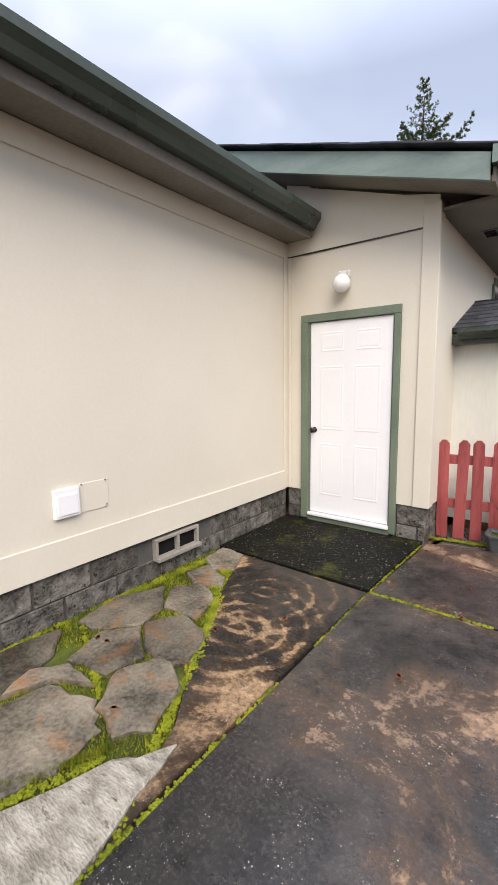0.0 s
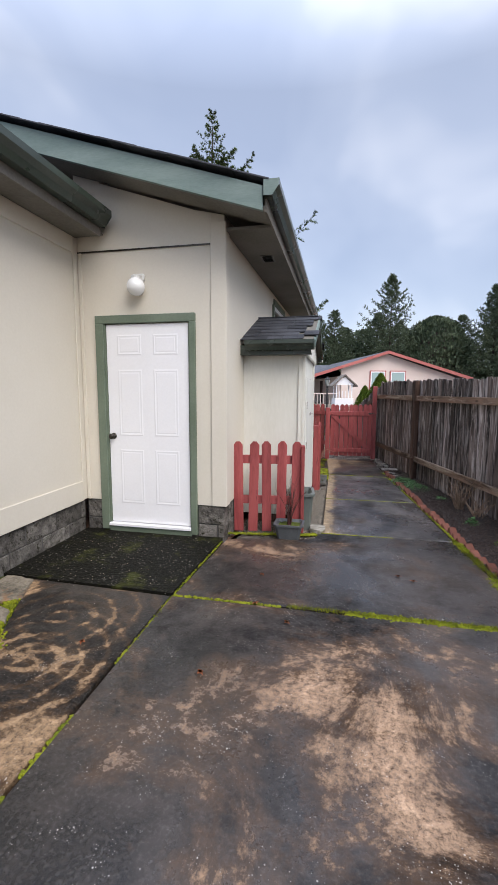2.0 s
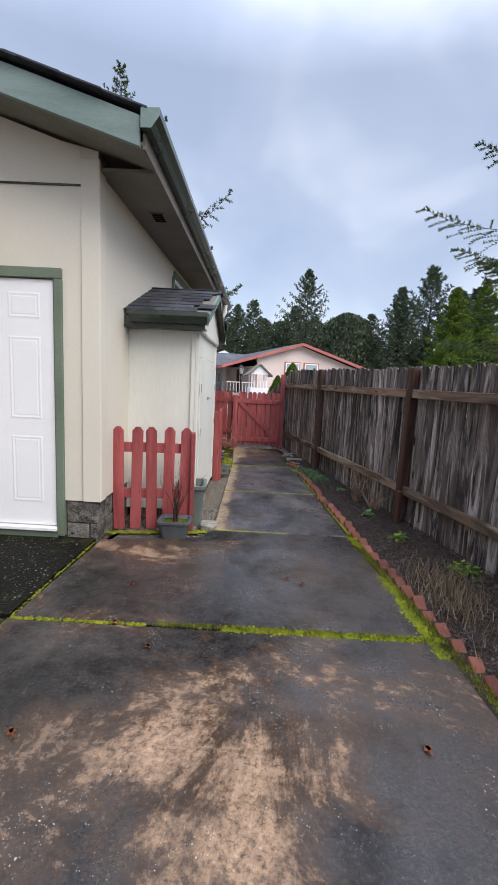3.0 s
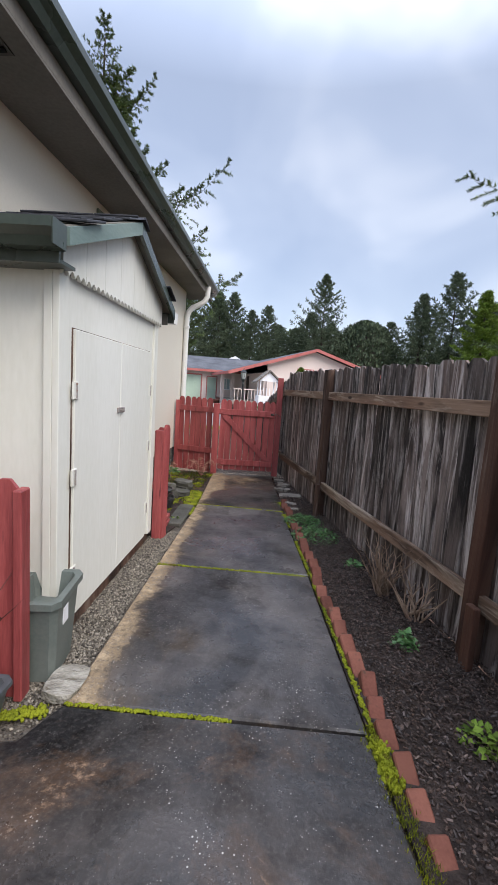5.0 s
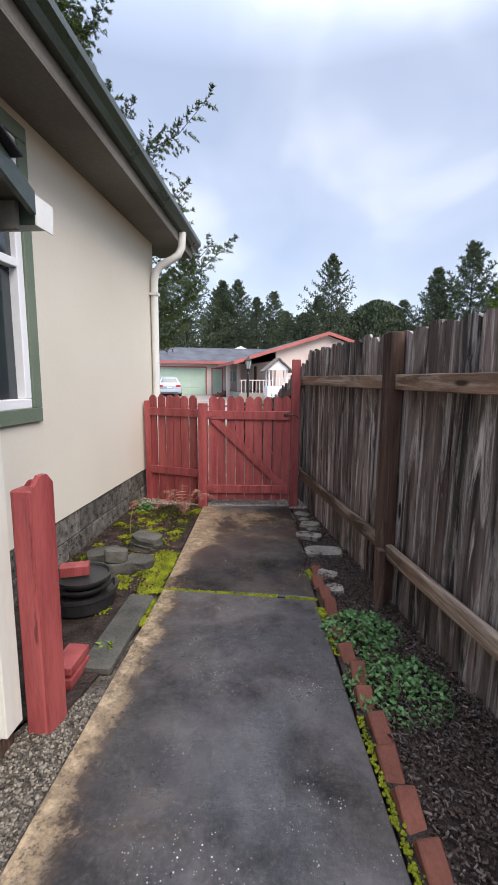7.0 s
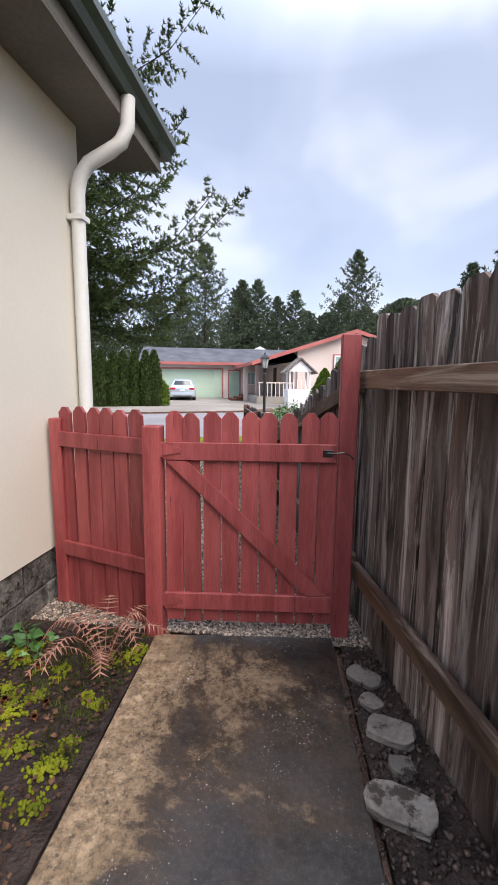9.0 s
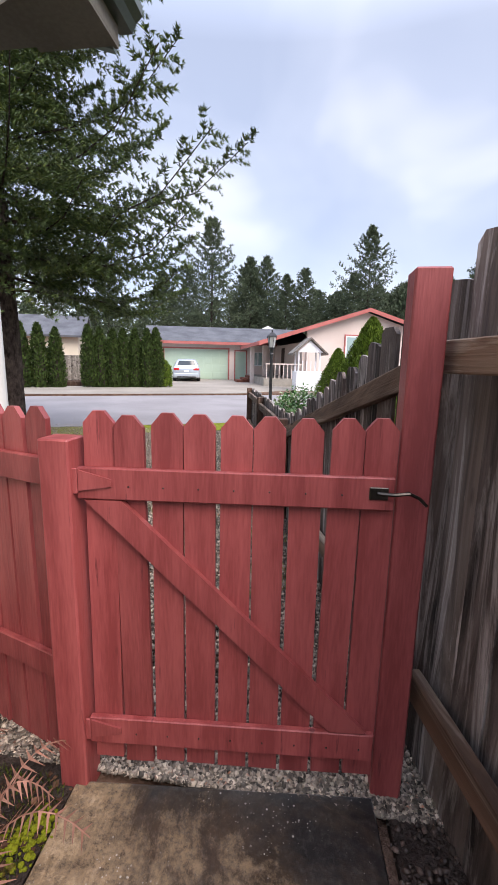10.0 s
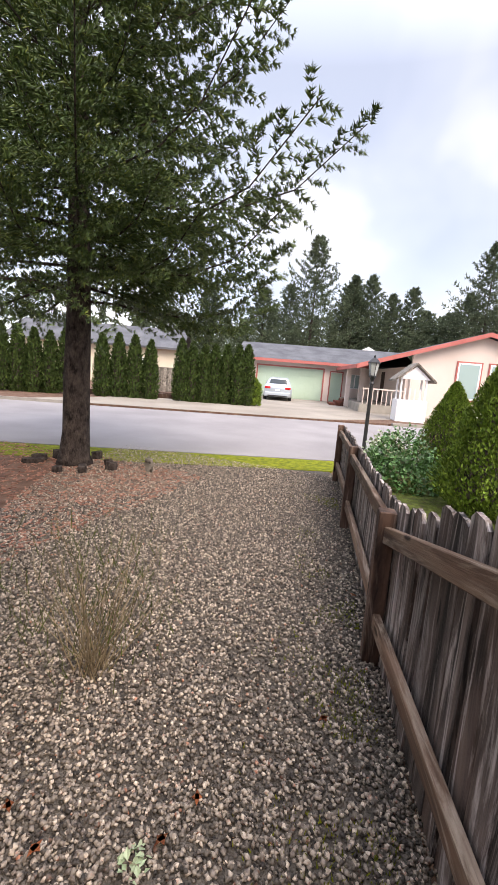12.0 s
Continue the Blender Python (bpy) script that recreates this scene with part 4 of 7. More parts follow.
# dark sheet added behind the doors so their gaps look shaded
part("door_gap", B(SX - 0.002, 4.759, 0.064, SX + 0.004, 6.066, 1.606), M_FPOST, shed, "dark backing sheet that draws the shade in the shed door gaps")
for y0, y1, hs in ((4.765, 5.408, 4.765), (5.414, 6.06, 6.06)):
    d = part("door", B(SX, y0, 0.07, SX + 0.018, y1, 1.60, 0.003), M_SHED, shed, "cream plywood shed door")
    for z in (0.32, 0.85, 1.30):
        h = part("hinge", B(SX + 0.012, hs - 0.028, z - 0.05, SX + 0.024, hs + 0.028, z + 0.04, 0.003), M_SHED, d, "painted hinge with rust spots")
        cyl_bm = cyl(bmesh.new(), (SX + 0.026, hs, z - 0.045), (SX + 0.026, hs, z + 0.035), 0.006, seg=8)
        part("hinge_pin", cyl_bm, M_STEEL, d)
hp = part("hasp", B(SX + 0.016, 5.35, 1.15, SX + 0.028, 5.47, 1.185, 0.004), M_STEEL, shed, "rusty steel hasp")
part("hasp_staple", tube([(SX + 0.022, 5.385, 1.168), (SX + 0.05, 5.388, 1.168), (SX + 0.052, 5.40, 1.168), (SX + 0.022, 5.405, 1.168)], 0.004, 6), M_STEEL, shed)
# vertical valance boards with scalloped feet
rs = random.Random(4)
for i in range(7):
    y0 = SY0 - 0.03 + i * (SY1 - SY0 + 0.06) / 7
    y1 = y0 + (SY1 - SY0 + 0.06) / 7 - 0.004
    top = [SE + 0.03 + max(0, 0.36 * (1 - abs(y - RIDGE) / 0.95)) for y in (y0, y1)]
    pts = []
    m = 4
    for j in range(m):
        for q in range(6):
            f = (j + q / 6) / m
            pts.append((y0 + (y1 - y0) * f, 1.825 + 0.028 * abs(math.sin(math.pi * (q / 6)))))
    pts.append((y1, 1.825))
    pts.append((y1, top[1]))
    if y0 < RIDGE < y1:
        pts.append((RIDGE, SE + 0.39))
    pts.append((y0, top[0]))
    part("valance_board", prism(pts, (SX + 0.02, SX + 0.038), "x"), M_SHED, shed)
# dark strip standing in for the shadow behind the scalloped feet
part("valance_shadow_gap", B(SX + 0.0, SY0 - 0.01, 1.845, SX + 0.019, SY1 + 0.01, 1.90), M_FPOST, shed)


def sz(y):
    return SE + 0.01 + 0.37 * (1 - abs(y - RIDGE) / 0.95)


for sgn, ye in ((-1, SY0 - 0.14), (1, SY1 + 0.14)):
    ze = sz(ye)
    part("roof_deck", prism([(ye, ze), (RIDGE, sz(RIDGE)), (RIDGE, sz(RIDGE) + 0.03), (ye, ze + 0.03)], (EX - 0.07, SX + 0.10), "x"), M_SOFFIT, shed)
    part("rake_trim", prism([(ye, ze - 0.05), (RIDGE, sz(RIDGE) - 0.05), (RIDGE, sz(RIDGE) + 0.025), (ye, ze + 0.025)], (SX + 0.101, SX + 0.122), "x"), M_TEAL if sgn < 0 else M_GUTTER, shed)
    ang = math.degrees(math.atan(0.37 / 0.95)) * (1 if sgn < 0 else -1)
    row_m = [mesh_of(B(0, -0.11, 0, w, 0.11, 0.012, 0.003), "shed_shingle", M_SHINGLE) for w in (0.22, 0.16, 0.28)]
    for r in range(7):
        y = ye + (RIDGE - ye) * (r + 0.5) / 7
        x = EX - 0.05
        rs = random.Random(r + 10)
        while x < SX - 0.005:
            i = rs.randrange(3)
            w = (0.22, 0.16, 0.28)[i]
            if x + w > SX + 0.16:
                i, w = 1, 0.16
                x = SX + 0.15 - w
            ob = part("shingle", row_m[i], None, shed)
            ob.matrix_basis = pose(x, y, sz(y) + 0.036 + rs.uniform(0, 0.003), ang + (3 if sgn > 0 else -3), 0, 0)
            x += w + 0.003
part("ridge_cap", prism([(RIDGE - 0.1, sz(RIDGE) + 0.005), (RIDGE, sz(RIDGE) + 0.055), (RIDGE + 0.1, sz(RIDGE) + 0.005), (RIDGE, sz(RIDGE) + 0.04)], (EX - 0.06, SX + 0.14), "x"), M_SHINGLE, shed)
part("fascia", B(EX - 0.06, SY0 - 0.15, SE - 0.115, SX + 0.08, SY0 - 0.135, SE - 0.01, 0.002), M_GUTTER, shed)
part("soffit_board", B(EX - 0.06, SY0 - 0.134, SE - 0.11, SX + 0.08, SY0 - 0.001, SE - 0.095), M_GUTTER, shed)
part("far_fascia", B(EX + 0.004, SY1 + 0.12, SE - 0.09, SX + 0.06, SY1 + 0.14, SE + 0.0), M_SOFFIT, shed)
for y0, name in ((SY0 - 0.27, "near"), (SY1 + 0.15, "far")):
    gg = thing("shed_gutter", (EX + 0.01, y0, SE - 0.07), "small green metal gutter on the shed eave" if name == "near" else "short white ended gutter on the shed eave", "gutter")
    pr = [(a if name == "far" else 0.115 - a, c) for a, c in gutter_profile(0.115, 0.10)]
    part("trough", prism(pr, (0, 0.72), "x"), M_GUTTER, gg)
    part("end_cap", prism([(0.0, 0.0), (0.11, 0.0), (0.115, 0.1), (0, 0.1)], (0.721, 0.726), "x"), M_PIPE if name == "far" else M_GUTTER, gg)


# ---- red fences and gate ----
def dog_ear(w, h, t=0.018, ear=0.028):
    return prism([(-w / 2, 0), (w / 2, 0), (w / 2, h - ear * 1.2), (w / 2 - ear, h), (-w / 2 + ear, h), (-w / 2, h - ear * 1.2)], (0, t), "y")


gate = thing("garden_gate", (-0.075, 9.275, 0), "red painted wooden picket gate with a diagonal brace", "gate", rz=5.0)
PK = mesh_of(dog_ear(0.087, 1.11), "picket", M_RED)
rs = random.Random(2)
for i in range(9):
    ob = part("picket", PK, None, gate)
    ob.matrix_basis = pose(0.052 + i * 0.0972, 0.0, 0.065 + rs.uniform(-0.006, 0.006), 0, rs.uniform(-0.5, 0.5), 0)
for z in (0.935, 0.14):
    r = part("rail", B(0.0, -0.022, z, 0.868, -0.001, z + 0.09, 0.003), M_RED, gate)
    for j in range(9):
        part("nail", cyl(bmesh.new(), (0.05 + j * 0.097, -0.0245, z + 0.04), (0.05 + j * 0.097, -0.0215, z + 0.04), 0.0026, seg=6), M_KNOB, r)
part("brace", prism([(0.02, 0.932), (0.125, 0.932), (0.845, 0.235), (0.735, 0.235)], (-0.022, -0.001), "y"), M_RED, gate)
for z in (0.94, 0.145):
    part("strap_hinge", B(-0.075, -0.03, z + 0.01, 0.005, -0.023, z + 0.085, 0.003), M_RED, gate, "red painted steel hinge")
    part("strap_hinge", prism([(0.008, z + 0.02), (0.10, z + 0.035), (0.10, z + 0.055), (0.008, z + 0.08)], (-0.028, -0.0225), "y"), M_RED, gate, "red painted steel hinge")
lt = part("latch", tube([(0.82, -0.03, 0.985), (0.86, -0.04, 0.985), (0.90, -0.04, 0.99), (0.93, -0.03, 0.975), (0.95, -0.03, 0.955)], 0.005, 6), M_KNOB, gate, "rusty gate latch with a hook")
part("latch_plate", B(0.80, -0.027, 0.965, 0.85, -0.0225, 1.0, 0.002), M_KNOB, gate)


def red_post(x, y, h, w=0.09, label="red painted square gate post", top=None):
    p = thing("gate_post", (x, y, -0.05), label, "post", "gate posts")
    part("shaft", B(-w / 2, -w / 2, 0, w / 2, w / 2, h + 0.05, 0.005), M_RED, p)
    return p


red_post(-0.125, 9.275, 1.105)
red_post(0.845, 9.40, 1.56, label="tall red painted gate post beside the wooden fence")
red_post(-0.79, 9.52, 1.11, 0.07)
PK3 = mesh_of(dog_ear(0.087, 1.20), "picket", M_RED)
pan = thing("gate_fence", (-0.17, 9.315, 0), "red painted picket fence panel joining gate and house", "fence", rz=-18.0)
for i in range(6):
    ob = part("picket", PK3, None, pan)
    ob.matrix_basis = pose(-0.075 - i * 0.101, 0.0, -0.02 + rs.uniform(-0.008, 0.008), 0, rs.uniform(-0.5, 0.5), 0)
for z in (0.95, 0.30):
    part("rail", B(-0.635, -0.024, z, -0.002, -0.001, z + 0.085, 0.003), M_RED, pan)

pk = thing("picket_screen", (-0.915, 4.20, 0), "red painted picket screen with rounded tops beside the shed", "fence", rz=6.0)
PK2 = mesh_of(dog_ear(0.096, 0.955, 0.02, 0.03), "picket", M_RED)
for i in range(5):
    ob = part("picket", PK2, None, pk)
    ob.matrix_basis = pose(0.02 + i * 0.147, 0.0, -0.02 + rs.uniform(-0.008, 0.008), 0, rs.uniform(-1, 1), 0)
for z in (0.70, 0.27):
    part("rail", B(-0.03, 0.021, z, 0.69, 0.045, z + 0.09, 0.003), M_RED, pk)
part("end_picket", B(0.662, -0.03, -0.02, 0.70, 0.05, 0.90, 0.006), M_RED, pk)
rp = thing("picket_return", (-0.21, 6.31, 0), "red painted narrow picket post beside the shed", "fence")
part("post", B(-0.045, -0.03, -0.04, 0.035, 0.05, 0.95, 0.006), M_RED, rp)
ob = part("picket", mesh_of(dog_ear(0.095, 1.03, 0.022, 0.03), "picket", M_RED), None, rp)
ob.matrix_basis = pose(0.058, 0.02, -0.03, 0, 0, 80)
ob = part("picket", mesh_of(dog_ear(0.085, 1.0, 0.02, 0.03), "picket", M_RED), None, rp)
ob.matrix_basis = pose(-0.01, 0.052, -0.03, 0, 0, 4)


# ---- weathered board fence ----
def fx(y):
    return 1.86 - 0.215 * (y - 4.87) - 0.085 * min(max((y - 9.5) / 2.3, 0), 1)


fence = thing("board_fence", (0, 0, 0), "weathered grey cedar board fence with brown rails", "fence")
yaw = math.degrees(math.atan(0.215))
posts = [-2.7, -0.2, 2.3, 4.87, 7.42, 9.50, 11.80, 13.97, 16.07]


def top_at(y):
    if y < 9.5:
        return 1.64 + 0.015 * math.sin(y * 0.9)
    if y < 11.8:
        return 1.60 - (y - 9.5) / 2.3 * 0.70
    return 0.90 - (y - 11.8) * 0.012


rs = random.Random(11)
y = -4.2
while y < 16.1:
    w = rs.choice((0.138, 0.142, 0.146, 0.135)) if y < 9.5 else rs.choice((0.13, 0.138, 0.142))
    h = top_at(y + w / 2) + rs.uniform(-0.018, 0.018) + 0.03
    e1, e2 = rs.uniform(0.015, 0.04), rs.uniform(0.015, 0.04)
    bm = prism([(-w / 2, 0), (w / 2, 0), (w / 2, h - e1), (w / 2 - 0.03, h), (-w / 2 + 0.03, h - rs.uniform(0, 0.012)), (-w / 2, h - e2)], (0, 0.018), "x")
    ob = part("board", bm, M_FENCE, fence)
    ob.matrix_basis = pose(fx(y) + 0.095 + rs.uniform(-0.004, 0.005), y, -0.03, 0, rs.uniform(-0.4, 0.4), yaw)
    y += (w + rs.uniform(0.001, 0.006)) * math.cos(math.radians(yaw))
for i, y in enumerate(posts):
    if i == 5:
        continue
    top = top_at(y) - 0.02 if y < 9.4 else 0.86
    ob = part("post", B(-0.045, -0.045, -0.05, 0.045, 0.045, top, 0.005), M_FPOST, fence)
    ob.matrix_basis = pose(fx(y) + 0.045, y, 0, rs.uniform(-0.6, 0.6), rs.uniform(-0.6, 0.6), yaw)
    if y in (4.87, 7.42):
        ob = part("post_sister", B(-0.02, -0.04, -0.05, 0.02, 0.03, 0.36 if y > 7 else 0.33, 0.004), M_FPOST, fence)
        ob.matrix_basis = pose(fx(y) + 0.0, y - 0.075, 0, 0, 0, yaw)
for a, c in zip(posts, posts[1:]):
    for zl, zt in ((0.29, 0.29), (1.30, 1.30)):
        z0, z1 = zl, zt
        if a >= 9.5 and zl > 1:
            z0, z1 = (1.28, 0.69) if a < 11 else (0.72, 0.70)
        elif a >= 9.5:
            z0, z1 = (0.3, 0.2) if a < 11 else (0.2, 0.2)
        p, q = Vector((fx(a) + 0.055, a + 0.045, z0)), Vector((fx(c) + 0.055, c - 0.045, z1))
        ln = (q - p).length
        bm = B(-0.02, 0, 0, 0.02, ln, 0.088, 0.004)
        ob = part("rail", bm, M_RAIL, fence)
        d = (q - p).normalized()
        ob.matrix_basis = Matrix.Translation(p) @ Matrix.Rotation(math.atan2(-d.x, d.y), 4, 'Z') @ Matrix.Rotation(math.asin(d.z), 4, 'X')


# ---- stones, bricks and moss on the ground ----
def stone_slab(pts, z, t, material, name, label, category, group, seed):
    """A flat stone with a chipped rim and a gently uneven face."""
    rs2 = random.Random(seed)
    c = Vector((sum(p[0] for p in pts) / len(pts), sum(p[1] for p in pts) / len(pts), 0))
    rim = []
    for i in range(len(pts)):
        a, b2 = Vector((*pts[i], 0)), Vector((*pts[(i + 1) % len(pts)], 0))
        for j in range(4):
            p = a.lerp(b2, j / 4)
            rim.append(p + (c - p) * rs2.uniform(-0.15, -0.03))
    bm = bmesh.new()
    rings = []
    for s2, zz in ((0.0, z - t), (-0.01, z - 0.012), (0.04, z), (0.45, z + 0.004), (0.8, z + 0.003)):
        rings.append([bm.verts.new((p + (c - p) * s2) + Vector((0, 0, zz + (rs2.uniform(-0.0015, 0.0015) if zz >= z else 0)))) for p in rim])
    for a, b2 in zip(rings, rings[1:]):
        for i in range(len(rim)):
            j = (i + 1) % len(rim)
            bm.faces.new((a[i], a[j], b2[j], b2[i]))
    bm.faces.new(rings[-1])
    bmesh.ops.recalc_face_normals(bm, faces=bm.faces)
    return solid(name, bm, material, label, category, "", group)


FLAGS = [
    [(-1.02, 0.02), (-1.06, 0.42), (-1.16, 0.86), (-1.30, 0.66), (-1.52, 0.1), (-1.42, -0.3), (-1.1, -0.4)],
    [(-1.32, 0.93), (-1.40, 1.16), (-1.62, 1.30), (-1.74, 1.06), (-1.60, 0.86), (-1.42, 0.82)],
    [(-1.50, 1.34), (-1.62, 1.58), (-1.86, 1.64), (-1.98, 1.44), (-1.78, 1.27), (-1.6, 1.28)],
    [(-1.78, 1.68), (-1.86, 1.92), (-2.06, 2.04), (-2.2, 1.86), (-2.04, 1.66)],
    [(-1.94, 2.10), (-2.0, 2.2), (-2.24, 2.3), (-2.30, 2.12), (-2.14, 2.02)],
    [(-2.04, 2.38), (-2.16, 2.64), (-2.40, 2.66), (-2.36, 2.40), (-2.2, 2.3)],
    [(-1.78, 1.02), (-1.76, 1.22), (-1.98, 1.38), (-2.12, 1.22), (-2.04, 0.98)],
    [(-2.02, 1.42), (-2.06, 1.62), (-2.26, 1.80), (-2.40, 1.52), (-2.34, 1.22), (-2.18, 1.24)],
    [(-1.50, 0.76), (-1.66, 0.84), (-1.92, 0.78), (-1.98, 0.46), (-1.76, 0.26), (-1.56, 0.32), (-1.46, 0.56)],
    [(-1.78, 0.92), (-2.0, 0.93), (-2.12, 0.78), (-2.04, 0.62), (-1.96, 0.82)],
    [(-2.06, 0.54), (-2.16, 0.92), (-2.36, 1.06), (-2.42, 0.62), (-2.26, 0.38)],
    [(-1.6, 0.2), (-1.82, 0.16), (-2.1, 0.3), (-2.2, -0.2), (-1.8, -0.4), (-1.58, -0.2)],
    [(-2.24, 0.28), (-2.42, 0.4), (-2.42, -0.3), (-2.26, -0.3)],
]
for i, pts in enumerate(FLAGS):
    pale = i == 0
    stone_slab(pts, 0.012 if i else 0.02, 0.05, M_FLAGPALE if pale else M_FLAG, "flagstone",
               "large pale cream flagstone set in moss" if pale else "grey and rust coloured flagstone set in moss", "flagstone", "flagstones", i)


def tuft_field(name, places, h, w, material, label, seed, category="moss"):
    """Short blades standing close together on the given places."""
    rng = np.random.default_rng(seed)
    n = len(places)
    sc = np.stack([rng.uniform(0.6, 1.3, n) * w, rng.uniform(0.5, 1.0, n) * h * 0.6, rng.uniform(0.4, 1.3, n) * h], 1)
    v, f = scatter(BLADE_V, BLADE_F, places, turns(rng, n, 0.5), sc)
    return tagged(new(name, raw(name, v, f, material)), label, category, kind="stuff")


def moss_line(a, c, w, h, seed, dense=1.0, material=None):
    """An uneven ridge of moss along a joint: clumps of lumps, with gaps."""
    rng = np.random.default_rng(seed)
    L = math.dist(a, c)
    n = int(L * 420 * dense)
    t = rng.uniform(0, 1, n)
    keep = np.array([noise.noise((x * L * 1.6, seed * 3.7, 0)) + 0.35 * noise.noise((x * L * 7, seed, 4)) > -0.18 for x in t])
    t = t[keep]
    n = len(t)
    d = np.array([c[0] - a[0], c[1] - a[1]]) / L
    off = rng.normal(0, w * 0.4, n)
    p = np.stack([a[0] + d[0] * t * L - d[1] * off, a[1] + d[1] * t * L + d[0] * off, np.full(n, -0.006)], 1)
    s2 = rng.uniform(0.003, 0.0095, n) * (1 + w * 4)
    sc = np.stack([s2, s2, s2 * h * 55], 1)
    sc[:, 2] = np.minimum(sc[:, 2], h)
    return scatter(ICO_V, ICO_F, p, turns(rng, n, 0.3), sc)


def joined(name, bits, material, label, category, smooth=True):
    vs, fs, k = [], [], 0
    for v, f in bits:
        vs.append(v)
        fs.append(f + k)
        k += len(v)
    return tagged(new(name, raw(name, np.concatenate(vs), np.concatenate(fs), material, smooth)), label, category, kind="stuff")


joined("moss_in_joints", [
    moss_line((-1.01, 2.66), (1.42, 2.66), 0.022, 0.018, 1), moss_line((0.2, 2.66), (1.44, 2.66), 0.04, 0.028, 2, 2.2),
    moss_line((-1.035, 0.2), (-1.01, 2.6), 0.018, 0.014, 3), moss_line((-1.02, 2.6), (-0.97, 3.8), 0.012, 0.010, 4, 0.5),
    moss_line((-0.03, 4.25), (1.25, 4.25), 0.013, 0.012, 5), moss_line((-0.04, 5.71), (1.12, 5.72), 0.018, 0.014, 6),
    moss_line((-0.05, 7.42), (0.95, 7.38), 0.026, 0.018, 7, 1.3), moss_line((1.44, 1.6), (1.27, 4.25), 0.05, 0.026, 8, 3.0),
    moss_line((1.27, 4.25), (1.13, 5.75), 0.014, 0.014, 9), moss_line((1.13, 5.75), (0.96, 7.3), 0.018, 0.012, 10, 0.8),
    moss_line((0.97, 7.2), (0.92, 7.8), 0.05, 0.02, 11, 2), moss_line((-0.08, 4.2), (-0.35, 4.12), 0.04, 0.02, 12, 2),
    moss_line((-0.98, 4.05), (-0.15, 4.18), 0.05, 0.016, 13, 1.4), moss_line((-0.06, 7.0), (-0.12, 8.0), 0.05, 0.02, 14, 3),
    moss_line((-0.14, 7.2), (-0.20, 8.1), 0.07, 0.022, 24, 3), moss_line((-1.2, 3.83), (-0.96, 3.85), 0.02, 0.014, 25, 2),
    moss_line((-1.06, 0.55), (-1.45, 1.3), 0.03, 0.018, 15, 1.6), moss_line((-1.45, 1.3), (-1.85, 1.98), 0.045, 0.022, 16, 2.2),
    moss_line((-1.9, 1.98), (-2.12, 2.4), 0.06, 0.022, 17, 2.4), moss_line((-2.4, 1.6), (-2.36, 2.4), 0.05, 0.02, 18, 2),
    moss_line((-2.44, 0.0), (-2.42, 1.7), 0.03, 0.016, 19, 1.4), moss_line((-1.66, 0.9), (-2.3, 1.2), 0.025, 0.014, 20, 1.2),
    moss_line((-1.5, 1.2), (-1.95, 1.68), 0.025, 0.014, 21, 1.2), moss_line((-1.35, 0.72), (-1.55, 0.2), 0.03, 0.016, 22, 1.5),
    moss_line((-2.0, 0.6), (-2.2, 0.3), 0.02, 0.014, 23, 1.2)],
    M_MOSS, "bright yellow green moss growing in joints and edges", "moss")
rng = np.random.default_rng(31)
n = 4200
pp = np.stack([1.435 - 0.115 * (rng.uniform(1.6, 4.3, n) - 2.66), rng.uniform(1.6, 4.3, n), np.zeros(n)], 1)
pp[:, 0] = 1.43 - 0.112 * (pp[:, 1] - 2.66) + rng.normal(0, 0.022, n)
p2 = np.stack([rng.uniform(-0.2, 1.4, 2200), 2.66 + rng.normal(0, 0.014, 2200), np.zeros(2200)], 1)
p3 = np.stack([rng.uniform(-1.62, -1.36, 1500), np.zeros(1500), np.zeros(1500)], 1)
p3[:, 1] = 0.74 + (p3[:, 0] + 1.36) * 1.9 + rng.normal(0, 0.03, 1500)
tuft_field("moss_blades", np.concatenate([pp, p2, p3]), 0.022, 0.004, M_MOSS, "fine bright moss blades along the slab edge", 5)
n = 9000
pf = np.stack([rng.uniform(-0.86, -0.14, n), rng.uniform(7.6, 9.25, n), np.full(n, -0.012)], 1)
keep = np.array([noise.noise((p[0] * 3.4, p[1] * 3.4, 3)) > -0.08 for p in pf])
tuft_field("moss_carpet", pf[keep], 0.03, 0.006, M_MOSSDK, "dark green moss carpet beside the foundation", 6)

pm = []
for i in range(60):
    cx, cy, rr = rng.uniform(-0.84, -0.14), rng.uniform(7.0, 9.1), rng.uniform(0.025, 0.085)
    k = int(rr * 1500)
    q = rng.normal(0, rr * 0.5, (k, 2))
    pm.append(np.stack([cx + q[:, 0], cy + q[:, 1], -0.012 + 0.5 * np.maximum(0, rr * 0.6 - np.abs(q).sum(1) * 0.4)], 1))
pm = np.concatenate(pm)
s2 = rng.uniform(0.004, 0.011, len(pm))
joined("moss_mounds", [scatter(ICO_V, ICO_F, pm, turns(rng, len(pm), 0.5), np.stack([s2, s2, s2 * 0.9], 1))], M_MOSS, "yellow green moss mounds on the damp bed", "moss")
n = 1500
pl = np.stack([rng.uniform(-0.86, -0.12, n), rng.uniform(7.3, 9.25, n), rng.uniform(-0.008, 0.016, n)], 1)
s2 = rng.uniform(0.008, 0.03, n)
v, f = scatter(LEAF_V, LEAF_F, pl, turns(rng, n, 0.5), np.stack([s2 * 0.8, s2, s2], 1))
tagged(new("leaf_litter", raw("leaf_litter", v, f, M_LITTER)), "brown fallen leaves and bark on the damp bed", "litter", kind="stuff")
n = 30000
pf = np.stack([rng.uniform(-2.45, -1.1, n), rng.uniform(-0.3, 2.65, n), np.full(n, -0.016)], 1)
